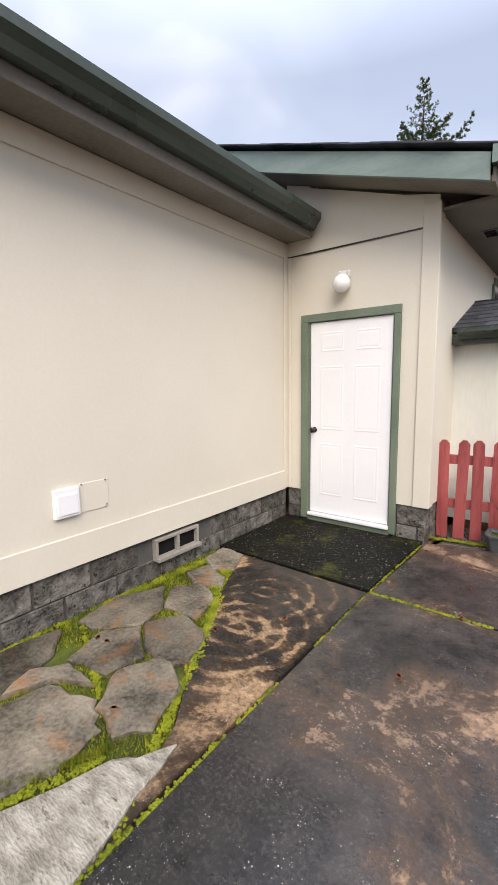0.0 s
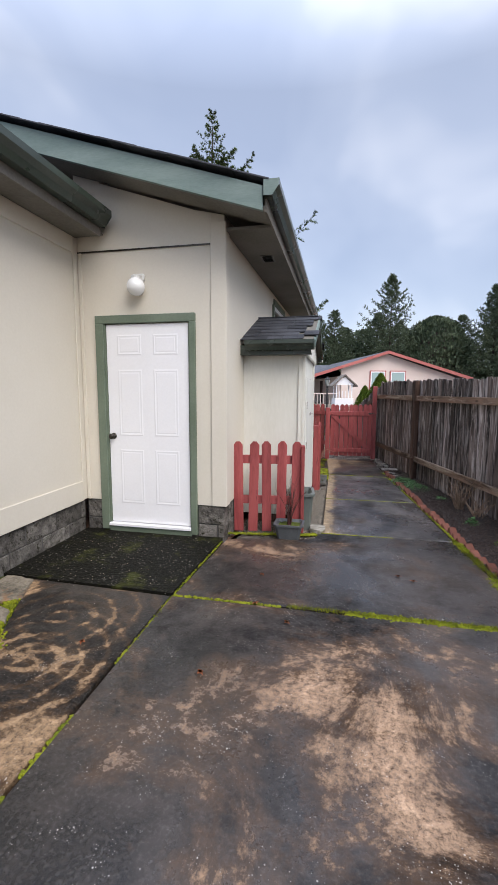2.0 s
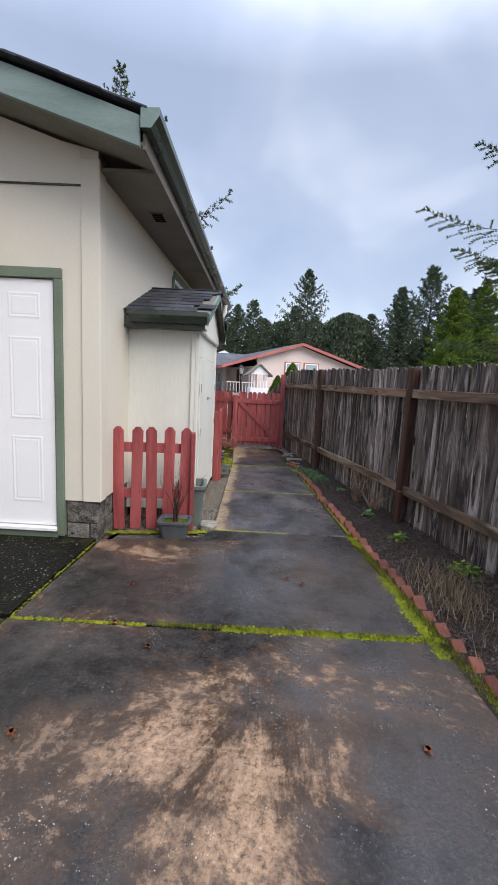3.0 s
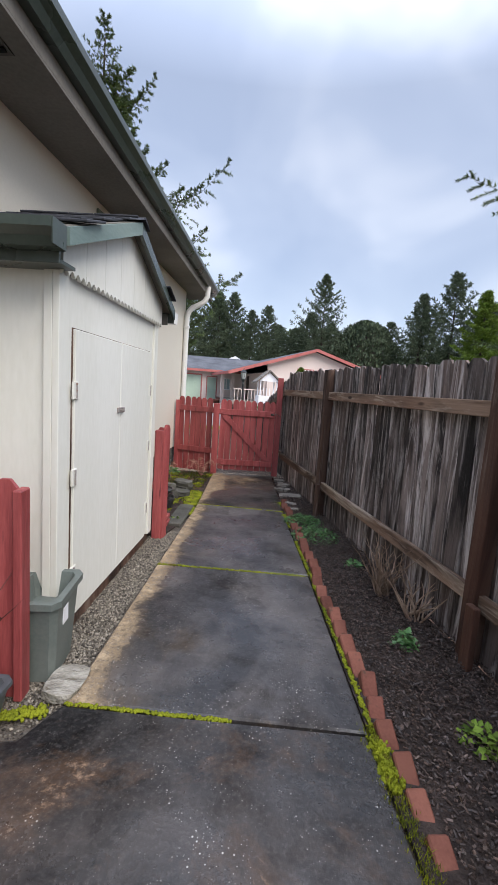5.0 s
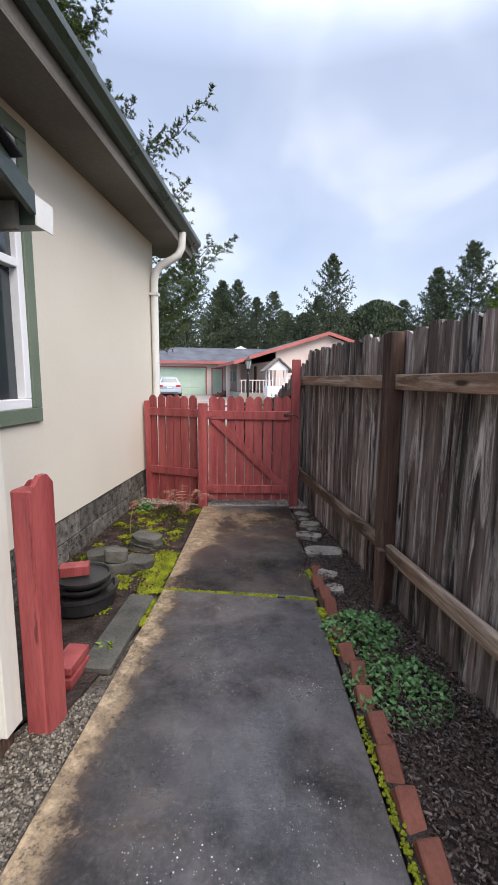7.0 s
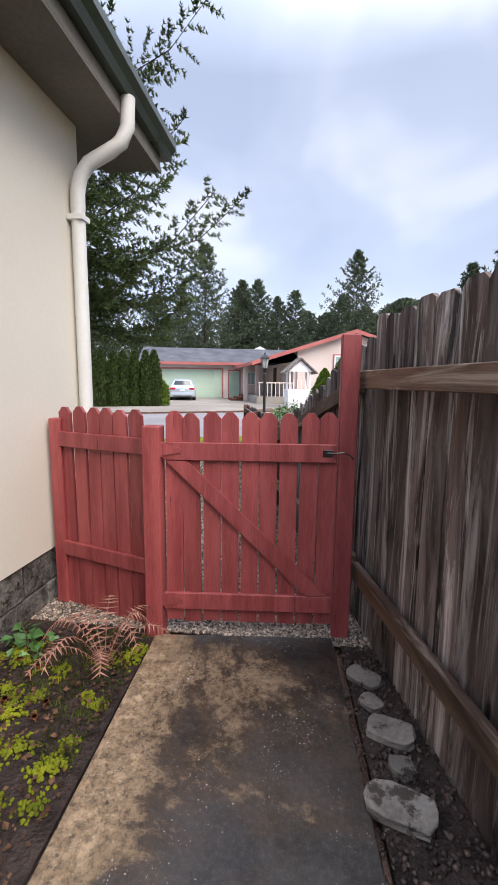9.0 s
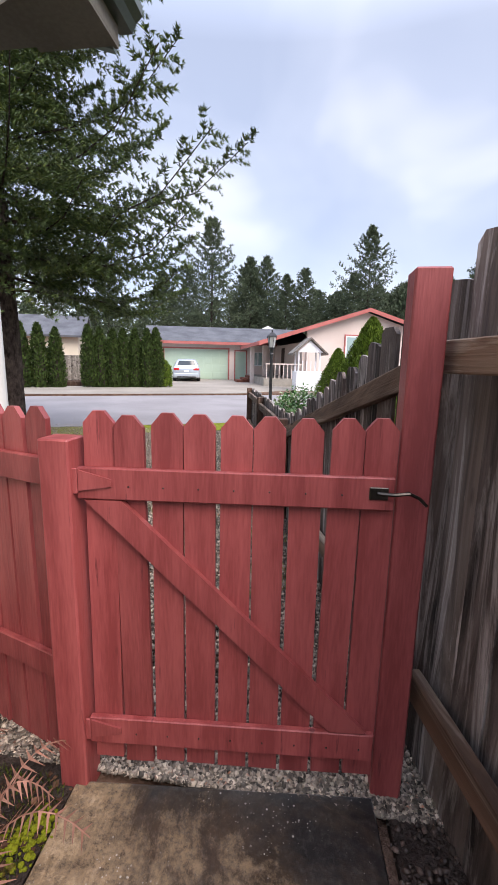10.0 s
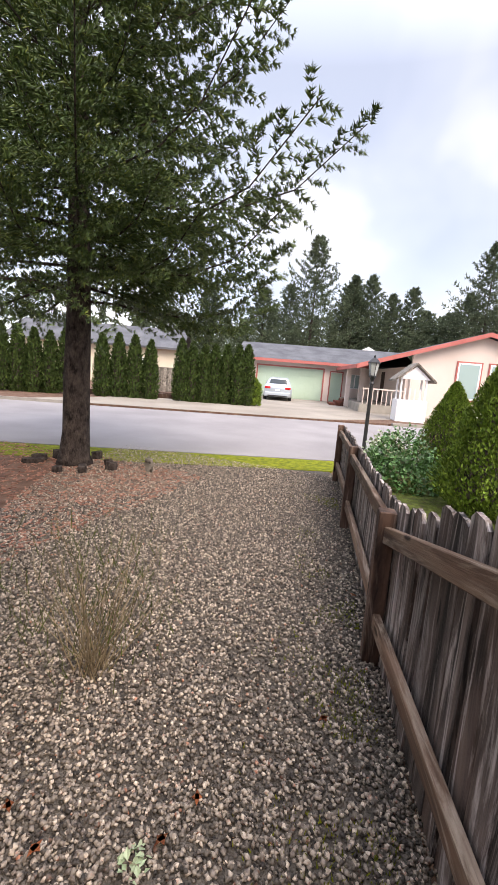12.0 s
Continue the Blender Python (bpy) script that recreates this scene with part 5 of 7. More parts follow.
lim = np.interp(pf[:, 1], [0.55, 0.97, 1.3, 1.94, 2.69], [-1.04, -1.23, -1.47, -1.83, -2.2])
pf = pf[pf[:, 0] < lim]
keep = np.array([noise.noise((p[0] * 3.1, p[1] * 3.1, 8)) > -0.32 for p in pf])
n = 6000
yf = rng.uniform(10.2, 15.5, n)
pg = np.stack([1.80 - 0.215 * (yf - 4.87) - np.abs(rng.normal(0, 0.22, n)), yf, np.full(n, -0.012)], 1)
pg = pg[np.array([noise.noise((p[0] * 2.2, p[1] * 2.2, 5)) > 0.08 for p in pg])]
tuft_field("moss_by_fence", pg, 0.022, 0.007, M_MOSS, "thin yellow green moss in the gravel along the fence", 26)
tuft_field("moss_between_flags", pf[keep], 0.03, 0.007, M_MOSS, "yellow green moss tufts between the flagstones", 16)
n = 1400
pr = np.stack([rng.uniform(0.84, 1.2, n), rng.uniform(7.45, 9.35, n), np.full(n, -0.010)], 1)

# brick edging, each leaning on its neighbour
BRK = mesh_of(B(-0.036, -0.095, -0.028, 0.036, 0.095, 0.028, 0.006), "brick", M_BRICK)
edging = tagged(new("brick_edging"), "tilted red brick edging along the planting bed", "edging", kind="structure")
rs = random.Random(8)
y = 0.6
while y < 7.75:
    ex = 1.47 - 0.112 * (y - 2.66) if y < 5.7 else 1.155 - 0.105 * (y - 5.7)
    ob = part("brick", BRK, None, edging)
    ob.matrix_basis = pose(ex + 0.035 + rs.uniform(-0.012, 0.012), y, -0.028 + rs.uniform(-0.008, 0.008) - (0.008 if y < 4.4 else 0), 26 + rs.uniform(-7, 7), rs.uniform(-5, 5), 6 + rs.uniform(-7, 7))
    y += 0.150 + rs.uniform(-0.008, 0.012)

# bark chips on the bed
rng = np.random.default_rng(12)
n = 24000
yy = rng.uniform(0.8, 8.2, n)
x0 = np.where(yy < 5.7, 1.54 - 0.112 * (yy - 2.66), 1.22 - 0.105 * (yy - 5.7))
x1 = 1.86 - 0.215 * (yy - 4.87) + 0.09
xx = x0 + (x1 - x0) * rng.uniform(0, 1, n)
pl = np.stack([xx, yy, rng.uniform(-0.012, 0.016, n)], 1)
sc = np.stack([rng.uniform(0.002, 0.011, n), rng.uniform(0.0015, 0.004, n), rng.uniform(0.0012, 0.003, n)], 1)
v, f = scatter(CUBE_V, CUBE_F, pl, turns(rng, n, 0.6), sc)
tagged(new("bark_chips", raw("bark_chips", v, f, M_CHIP)), "dark wet bark mulch chips in the bed", "mulch", kind="stuff")


# ---- pebbles ----
CHIP_V = np.array([[1, 0.1, 0], [-0.95, -0.1, 0.15], [0.1, 1, -0.1], [-0.1, -0.9, 0], [0.25, -0.2, 0.9], [-0.2, 0.25, -1], [-0.45, 0.35, 0.7]], float)
CHIP_F = np.array([[0, 2, 4], [2, 6, 4], [2, 1, 6], [1, 3, 6], [3, 4, 6], [3, 0, 4], [2, 0, 5], [1, 2, 5], [3, 1, 5], [0, 3, 5]])


def pebbles(name, pl, lo, hi, label, seed, material=None, crushed=False):
    rng = np.random.default_rng(seed)
    n = len(pl)
    s2 = rng.uniform(lo, hi, n)
    sc = np.stack([s2 * rng.uniform(0.8, 1.3, n), s2 * rng.uniform(0.7, 1.0, n), s2 * rng.uniform(0.6, 0.95, n)], 1)
    v, f = scatter(CHIP_V if crushed else ICO_V, CHIP_F if crushed else ICO_F, pl, turns(rng, n, 0.5), sc)
    return tagged(new(name, raw(name, v, f, material or M_PEBBLE, True)), label, "gravel", kind="stuff")


pebbles("fence_rubble", pr, 0.004, 0.016, "small broken rubble and grit beside the fence", 28, M_CHIP, True)
rng = np.random.default_rng(21)
n = 110000
yy = 9.3 + 7.0 * rng.uniform(0, 1, n) ** 1.9
fe = 1.86 - 0.215 * (yy - 4.87) + 0.15
wd = np.clip(2.6 + (yy - 9.3) * 0.35, 0, 4.2)
xx = fe - wd * rng.uniform(0, 1, n)
pebbles("gravel_stones", np.stack([xx, yy, np.full(n, -0.016) + rng.uniform(0, 0.008, n)], 1), 0.005, 0.0145, "small grey, tan and rust gravel stones of the yard", 22, None, True)
n = 6500
pl = np.stack([rng.uniform(-0.28, -0.05, n), rng.uniform(4.2, 6.5, n), np.full(n, -0.028)], 1)
pebbles("path_gravel", np.concatenate([pl, np.stack([rng.uniform(-0.9, -0.1, 1500), rng.uniform(4.08, 4.6, 1500), np.full(1500, -0.028)], 1)]), 0.004, 0.009, "fine grey gravel beside the shed", 23, M_GRIT)
pebbles("gate_gravel", np.stack([rng.uniform(-0.08, 0.8, 500), rng.uniform(9.36, 9.75, 500), np.full(500, -0.014)], 1), 0.007, 0.016, "pale pebbles under the gate", 24)
n = 450
pebbles("landing_stones", np.stack([rng.uniform(-2.4, -1.05, n), rng.uniform(2.75, 3.8, n), np.full(n, 0.003)], 1), 0.002, 0.0055, "exposed pebbles in the landing", 25)
n = 3600
cl = np.stack([rng.uniform(-7.5, -2.3, n), rng.uniform(11.6, 15.0, n), np.full(n, -0.01)], 1)
sc = np.stack([rng.uniform(0.01, 0.05, n), rng.uniform(0.004, 0.012, n), rng.uniform(0.002, 0.006, n)], 1)
v, f = scatter(CUBE_V, CUBE_F, cl, turns(rng, n, 0.3), sc)
tagged(new("wood_litter", raw("wood_litter", v, f, M_FERN)), "reddish brown bark and needle litter under the spruce", "litter", kind="stuff")

# loose stones along the fence and by the house
rs = random.Random(5)


def rock(x, y, z, a, b2, c, material, label, seed, name="stone", rz=0):
    r2 = random.Random(seed)
    bm = bmesh.new()
    bmesh.ops.create_cube(bm, size=1.0)
    bmesh.ops.subdivide_edges(bm, edges=bm.edges[:], cuts=2, use_grid_fill=True)
    for p in bm.verts:
        k = 1 - 0.16 * (abs(p.co.x * 2) ** 4 * abs(p.co.y * 2) ** 4)
        p.co = Vector((p.co.x * a * k * r2.uniform(0.9, 1.08), p.co.y * b2 * k * r2.uniform(0.9, 1.08), p.co.z * c * r2.uniform(0.85, 1.1)))
    bmesh.ops.bevel(bm, geom=bm.edges[:], offset=min(a, b2, c) * 0.07, segments=1, affect='EDGES')
    ob = solid(name, bm, material, label, "stone", "", "loose stones")
    ob.matrix_world = pose(x, y, z + c * 0.45, r2.uniform(-5, 5), r2.uniform(-5, 5), rz)
    return ob


for i, (x, y, a, b2, c) in enumerate(((0.93, 9.05, 0.09, 0.12, 0.05), (0.99, 8.75, 0.11, 0.14, 0.06), (0.96, 8.45, 0.12, 0.17, 0.07), (1.06, 8.12, 0.16, 0.24, 0.06), (1.05, 7.72, 0.09, 0.11, 0.06), (1.08, 7.52, 0.10, 0.09, 0.05), (1.0, 8.6, 0.08, 0.07, 0.05), (0.94, 8.9, 0.07, 0.08, 0.04))):
    rock(x, y, -0.012, a * 1.1, b2 * 1.25, c * 0.55, M_RUBBLE, "broken pale concrete rubble by the fence", i, rz=rs.uniform(0, 90))
for i, (x, y, z, a, b2, c) in enumerate(((-0.42, 7.62, -0.01, 0.2, 0.14, 0.10), (-0.43, 7.62, 0.09, 0.16, 0.11, 0.085), (-0.62, 7.85, -0.01, 0.26, 0.16, 0.07), (-0.36, 8.05, -0.01, 0.26, 0.18, 0.07), (-0.30, 7.72, -0.01, 0.20, 0.16, 0.08), (-0.34, 8.03, 0.06, 0.24, 0.15, 0.07), (-0.62, 7.5, -0.01, 0.2, 0.12, 0.06))):
    rock(x, y, z, a, b2, c, M_STONE, "dark grey garden stone on the mossy bed", 20 + i, rz=rs.uniform(-30, 30))
rock(-0.08, 4.36, -0.02, 0.16, 0.22, 0.045, M_FLAGPALE, "pale stepping stone beside the bin", 50)
# long dark kerb stone along the bed
solid("bed_edging_stone", B(-0.22, 6.62, -0.03, -0.06, 7.3, 0.02, 0.012), M_STONE, "dark damp stone edging of the side bed", "stone")
# trodden planters
for i, (z, r) in enumerate(((-0.012, 0.20), (0.11, 0.165), (0.165, 0.155))):
    pr = [(r * 0.72, 0), (r * 0.92, 0.02), (r, 0.09 if i == 0 else 0.035), (r * 1.03, 0.10 if i == 0 else 0.045), (r * 1.03, 0.122 if i == 0 else 0.055), (r * 0.95, 0.122 if i == 0 else 0.055), (r * 0.9, 0.10 if i == 0 else 0.04), (0.01, 0.10 if i == 0 else 0.04)]
    solid("planter_saucer", lathe(pr, 28, (-0.47 + 0.02 * i, 7.2 - 0.03 * i, z)), M_RUBBER, "round black plastic planter tray stacked with soil", "planter", "", "stacked planters")
pv = solid("paver_brick", B(-0.08, -0.04, 0, 0.08, 0.04, 0.06, 0.004), M_RED, "pinkish red paver brick on the planters", "brick")
pv.matrix_world = pose(-0.47, 7.12, 0.222, 0, 0, 20)
tr = thing("red_crate", (-0.23, 6.58, -0.012), "small red painted wooden tray", "tray")
for z in (0.02, 0.075):
    part("slat", B(-0.05, -0.09, z, 0.05, 0.09, z + 0.035, 0.003), M_RED, tr)
part("base", B(-0.04, -0.08, 0.0, 0.04, 0.08, 0.02), M_RED, tr)

# ---- planter, bin ----
pot = thing("planter", (-0.345, 4.06, 0.0), "dark grey square plastic planter with dead stems", "planter")


def tub(w0, w1, d0, d1, h, t, lip):
    """A tapered open box with a wall thickness and a rolled lip."""
    bm = bmesh.new()
    prof = ((w0, d0, 0), (w1, d1, h - lip), (w1 + lip * 0.6, d1 + lip * 0.6, h - lip), (w1 + lip * 0.6, d1 + lip * 0.6, h), (w1 - t, d1 - t, h), (w0 - t, d0 - t, h * 0.72))
    rings = []
    for w, d, z in prof:
        q = 0.22
        rings.append([bm.verts.new((x, y, z)) for x, y in ((-w, -d + q * d), (-w + q * w, -d), (w - q * w, -d), (w, -d + q * d), (w, d - q * d), (w - q * w, d), (-w + q * w, d), (-w, d - q * d))])
    bm.faces.new(rings[0][::-1])
    for a, c in zip(rings, rings[1:]):
        for i in range(8):
            bm.faces.new((a[i], a[(i + 1) % 8], c[(i + 1) % 8], c[i]))
    bm.faces.new(rings[-1])
    return bm


part("tub", tub(0.105, 0.135, 0.09, 0.115, 0.15, 0.012, 0.018), M_POT, pot)
sl = bmesh.new()
bmesh.ops.create_grid(sl, x_segments=8, y_segments=8, size=0.11)
for p in sl.verts:
    p.co.z = 0.125 + 0.012 * noise.noise(p.co * 30)
    p.co.y *= 0.9
part("soil", sl, M_MOSSDK, pot)


def stems(n, h, spread, seed, r=0.004, droop=0.3, wob=0.05):
    bm = bmesh.new()
    rs2 = random.Random(seed)
    for i in range(n):
        a = rs2.uniform(0, 6.28)
        p = Vector((rs2.uniform(-1, 1) * spread * 0.15, rs2.uniform(-1, 1) * spread * 0.15, 0))
        d = Vector((math.cos(a) * rs2.uniform(0.1, 1) * spread / h, math.sin(a) * rs2.uniform(0.1, 1) * spread / h, 1)).normalized()
        L = h * rs2.uniform(0.5, 1.1)
        k = 5
        for j in range(k):
            q = p + d * (L / k)
            rr = r * (1 - j / (k + 1))
            cyl(bm, p, q, rr, rr * 0.8, 5, False)
            if j > 1 and rs2.random() < 0.6:
                s3 = (d + Vector((rs2.uniform(-1, 1), rs2.uniform(-1, 1), rs2.uniform(-0.2, 0.6)))).normalized()
                cyl(bm, q, q + s3 * L * 0.2, rr * 0.6, rr * 0.2, 4, False)
            p = q
            d = (d + Vector((rs2.uniform(-wob, wob) * 4, rs2.uniform(-wob, wob) * 4, -droop * 0.3 * rs2.random()))).normalized()
    return bm


ds = part("stem_cluster", stems(20, 0.46, 0.11, 3, 0.006), M_STEMS, pot, "dead dark red rose stems")
tagged(ds, kind="stuff")
ds.location = (0, 0, 0.12)
bn = thing("plastic_bin", (-0.26, 4.50, -0.02), "grey green plastic storage bin without a lid", "bin")
part("tub", tub(0.09, 0.115, 0.13, 0.165, 0.40, 0.012, 0.03), M_BIN, bn)
part("label_sticker", B(0.108, -0.06, 0.24, 0.1125, 0.0, 0.32), M_WHITE, bn)
bn.rotation_euler = (0, 0, 0.12)

# ---- plants ----
def leaf_clump(name, x, y, r, h, n, leaf, material, label, category, seed, flat=0.5):
    rng = np.random.default_rng(seed)
    a, q = rng.uniform(0, 2 * np.pi, n), np.sqrt(rng.uniform(0, 1, n)) * r
    z = h * (1 - (q / r) ** 2) * rng.uniform(0.3, 1.0, n)
    pl = np.stack([q * np.cos(a), q * np.sin(a), z], 1)
    s2 = rng.uniform(0.6, 1.3, n) * leaf
    v, f = scatter(LEAF_V, LEAF_F, pl, turns(rng, n, flat), np.stack([s2 * 0.7, s2, s2], 1))
    th = thing(name, (x, y, -0.012), label, category)
    part("leaves", raw(name, v, f, material), None, th)
    tagged(part("stem_cluster", stems(max(4, n // 60), h, r * 0.8, seed, 0.003), M_TWIG, th), kind="stuff")
    return th


leaf_clump("ground_cover", 1.16, 7.05, 0.22, 0.09, 900, 0.028, M_LEAF, "low dark green leafy ground cover by the fence", "plant", 1, 0.7)
leaf_clump("ground_cover", 1.26, 6.65, 0.24, 0.08, 900, 0.026, M_LEAF, "low dark green leafy ground cover in the bed", "plant", 2, 0.7)
leaf_clump("weed", 1.60, 4.95, 0.075, 0.07, 70, 0.045, M_LEAF, "small bright green weed in the mulch", "plant", 3, 0.6)
leaf_clump("weed", 1.50, 6.0, 0.07, 0.05, 60, 0.04, M_LEAF, "small green weed in the mulch", "plant", 4, 0.6)
leaf_clump("weed", 1.72, 4.28, 0.09, 0.07, 80, 0.04, M_CONE, "small yellow green weed in the mulch", "plant", 5, 0.6)
leaf_clump("weed", 2.0, 3.6, 0.12, 0.10, 110, 0.045, M_CONE, "yellow green leafy weed in the mulch", "plant", 6, 0.6)
leaf_clump("weed", -0.14, 6.78, 0.05, 0.05, 40, 0.04, M_CONE, "small bright green weed beside the walk", "plant", 7, 0.6)
leaf_clump("leafy_shrub", 0.35, 16.6, 0.75, 0.95, 2600, 0.07, M_LEAF, "low green leafy shrub behind the fence", "shrub", 8, 1.2)
leaf_clump("leafy_shrub", 0.05, 17.5, 0.55, 0.75, 1500, 0.07, M_PALELEAF, "low pale green leafy shrub behind the fence", "shrub", 9, 1.2)
leaf_clump("rosette_plant", -0.25, 10.42, 0.05, 0.04, 30, 0.03, M_PALELEAF, "pale woolly rosette weed in the gravel", "plant", 10, 0.7)
leaf_clump("house_plant", -0.72, 9.05, 0.10, 0.12, 40, 0.07, M_LEAF, "strappy green plant at the house corner", "plant", 11, 0.8)
for i, (x, y, h, sp, nn2) in enumerate(((1.62, 5.55, 0.40, 0.30, 26), (1.74, 5.25, 0.3, 0.3, 12))):
    dsb = thing("dead_shrub", (x, y, -0.015), "leafless tan dead shrub in the mulch bed", "shrub")
    tagged(part("branch_cluster", stems(nn2 + 10, h * 1.15, sp, 40 + i, 0.007, 0.4, 0.08), M_TWIG, dsb), kind="stuff")
rng = np.random.default_rng(77)
n = 700
pg = np.stack([1.72 + rng.normal(0, 0.12, n), 3.2 + rng.normal(0, 0.28, n), np.zeros(n)], 1)
tuft_field("dry_grass", pg, 0.14, 0.006, M_STRAW, "dry straw coloured grass in the bed", 9, "grass")
sb = thing("broom_shrub", (-0.95, 11.05, -0.02), "thin grey green leafless broom stems in the gravel", "shrub")
tagged(part("stem_cluster", stems(60, 0.75, 0.5, 91, 0.0035, 0.1, 0.04), M_STRAW, sb), kind="stuff")
n = 500
a = rng.uniform(0, 6.28, n)
rr2 = rng.uniform(0.05, 0.45, n)
pb = np.stack([rr2 * np.cos(a), rr2 * np.sin(a), rng.uniform(0.1, 0.7, n)], 1)
v, f = scatter(BLADE_V, BLADE_F, pb, turns(rng, n, 0.6), np.stack([np.full(n, 0.004), np.full(n, 0.02), rng.uniform(0.08, 0.2, n)], 1))
tagged(part("shoot_cluster", raw("shoots", v, f, M_MOSSDK), None, sb), kind="stuff")

# fern of arching dead fronds
fern = thing("dead_fern", (-0.27, 8.96, -0.01), "brown withered fern beside the gate", "fern")
rs = random.Random(6)
for i in range(11):
    a = i * 0.57 + rs.uniform(-0.2, 0.2)
    L, h = rs.uniform(0.22, 0.36), rs.uniform(0.15, 0.30)
    pts = []
    for j in range(9):
        s2 = j / 8
        pts.append(Vector((math.cos(a) * L * s2, math.sin(a) * L * s2, h * math.sin(s2 * 2.4))))
    bm = bmesh.new()
    for p, q in zip(pts, pts[1:]):
        cyl(bm, p, q, 0.0022, 0.0018, 4, False)
        d = (q - p).normalized()
        side = d.cross(Vector((0, 0, 1))).normalized()
        for sgn in (-1, 1):
            for m in (0, 0.5):
                o = p.lerp(q, m)
                w = 0.055 * (1 - 0.6 * abs(pts.index(p) / 8 - 0.4))
                t2 = o + side * sgn * w + d * 0.02 - Vector((0, 0, 0.012))
                vs = [bm.verts.new(o), bm.verts.new(o + d * 0.009), bm.verts.new(t2)]
                bm.faces.new(vs)
    part("frond", bm, M_FERN, fern)
dfl = thing("dried_flower", (-0.60, 8.35, -0.01), "dried flower head on a thin stem", "plant")
part("stem", tube([(0, 0, 0), (0.01, 0, 0.15), (0.03, 0.02, 0.27)], 0.003, 6), M_STRAW, dfl)
v, f = scatter(LEAF_V, LEAF_F, np.tile(np.array([[0.03, 0.02, 0.27]]), (40, 1)) + rng.normal(0, 0.02, (40, 3)), turns(rng, 40, 1.2), np.full((40, 3), 0.025))
part("flower_head", raw("flower_head", v, f, M_FERN), None, dfl)
for i in range(26):
    x, y = [(rs.uniform(-1.2, 0.5), rs.uniform(10.0, 12.5)), (rs.uniform(-0.6, 1.2), rs.uniform(0.9, 3.6)), (rs.uniform(-2.3, -1.2), rs.uniform(0.2, 2.2)), (rs.uniform(-0.7, -0.2), rs.uniform(8.4, 9.1))][i % 4]
    bm = bmesh.new()
    vs = [bm.verts.new((0.028 * q * math.cos(k2), 0.02 * q * math.sin(k2), 0.004 + 0.006 * (j % 2))) for j, (k2, q) in enumerate(zip([0, 0.7, 1.4, 2.2, 3.1, 3.9, 4.8, 5.6], [1.2, 0.5, 1, 0.55, 1.0, 0.5, 1.0, 0.6]))]
    bm.faces.new(vs)
    bmesh.ops.solidify(bm, geom=bm.faces[:], thickness=0.0012)
    lf = solid("fallen_leaf", bm, M_DEADLEAF, "small curled red brown fallen leaf", "leaf", "", "fallen leaves")
    lf.matrix_world = pose(x, y, 0.008, 0, 0, rs.uniform(0, 360))


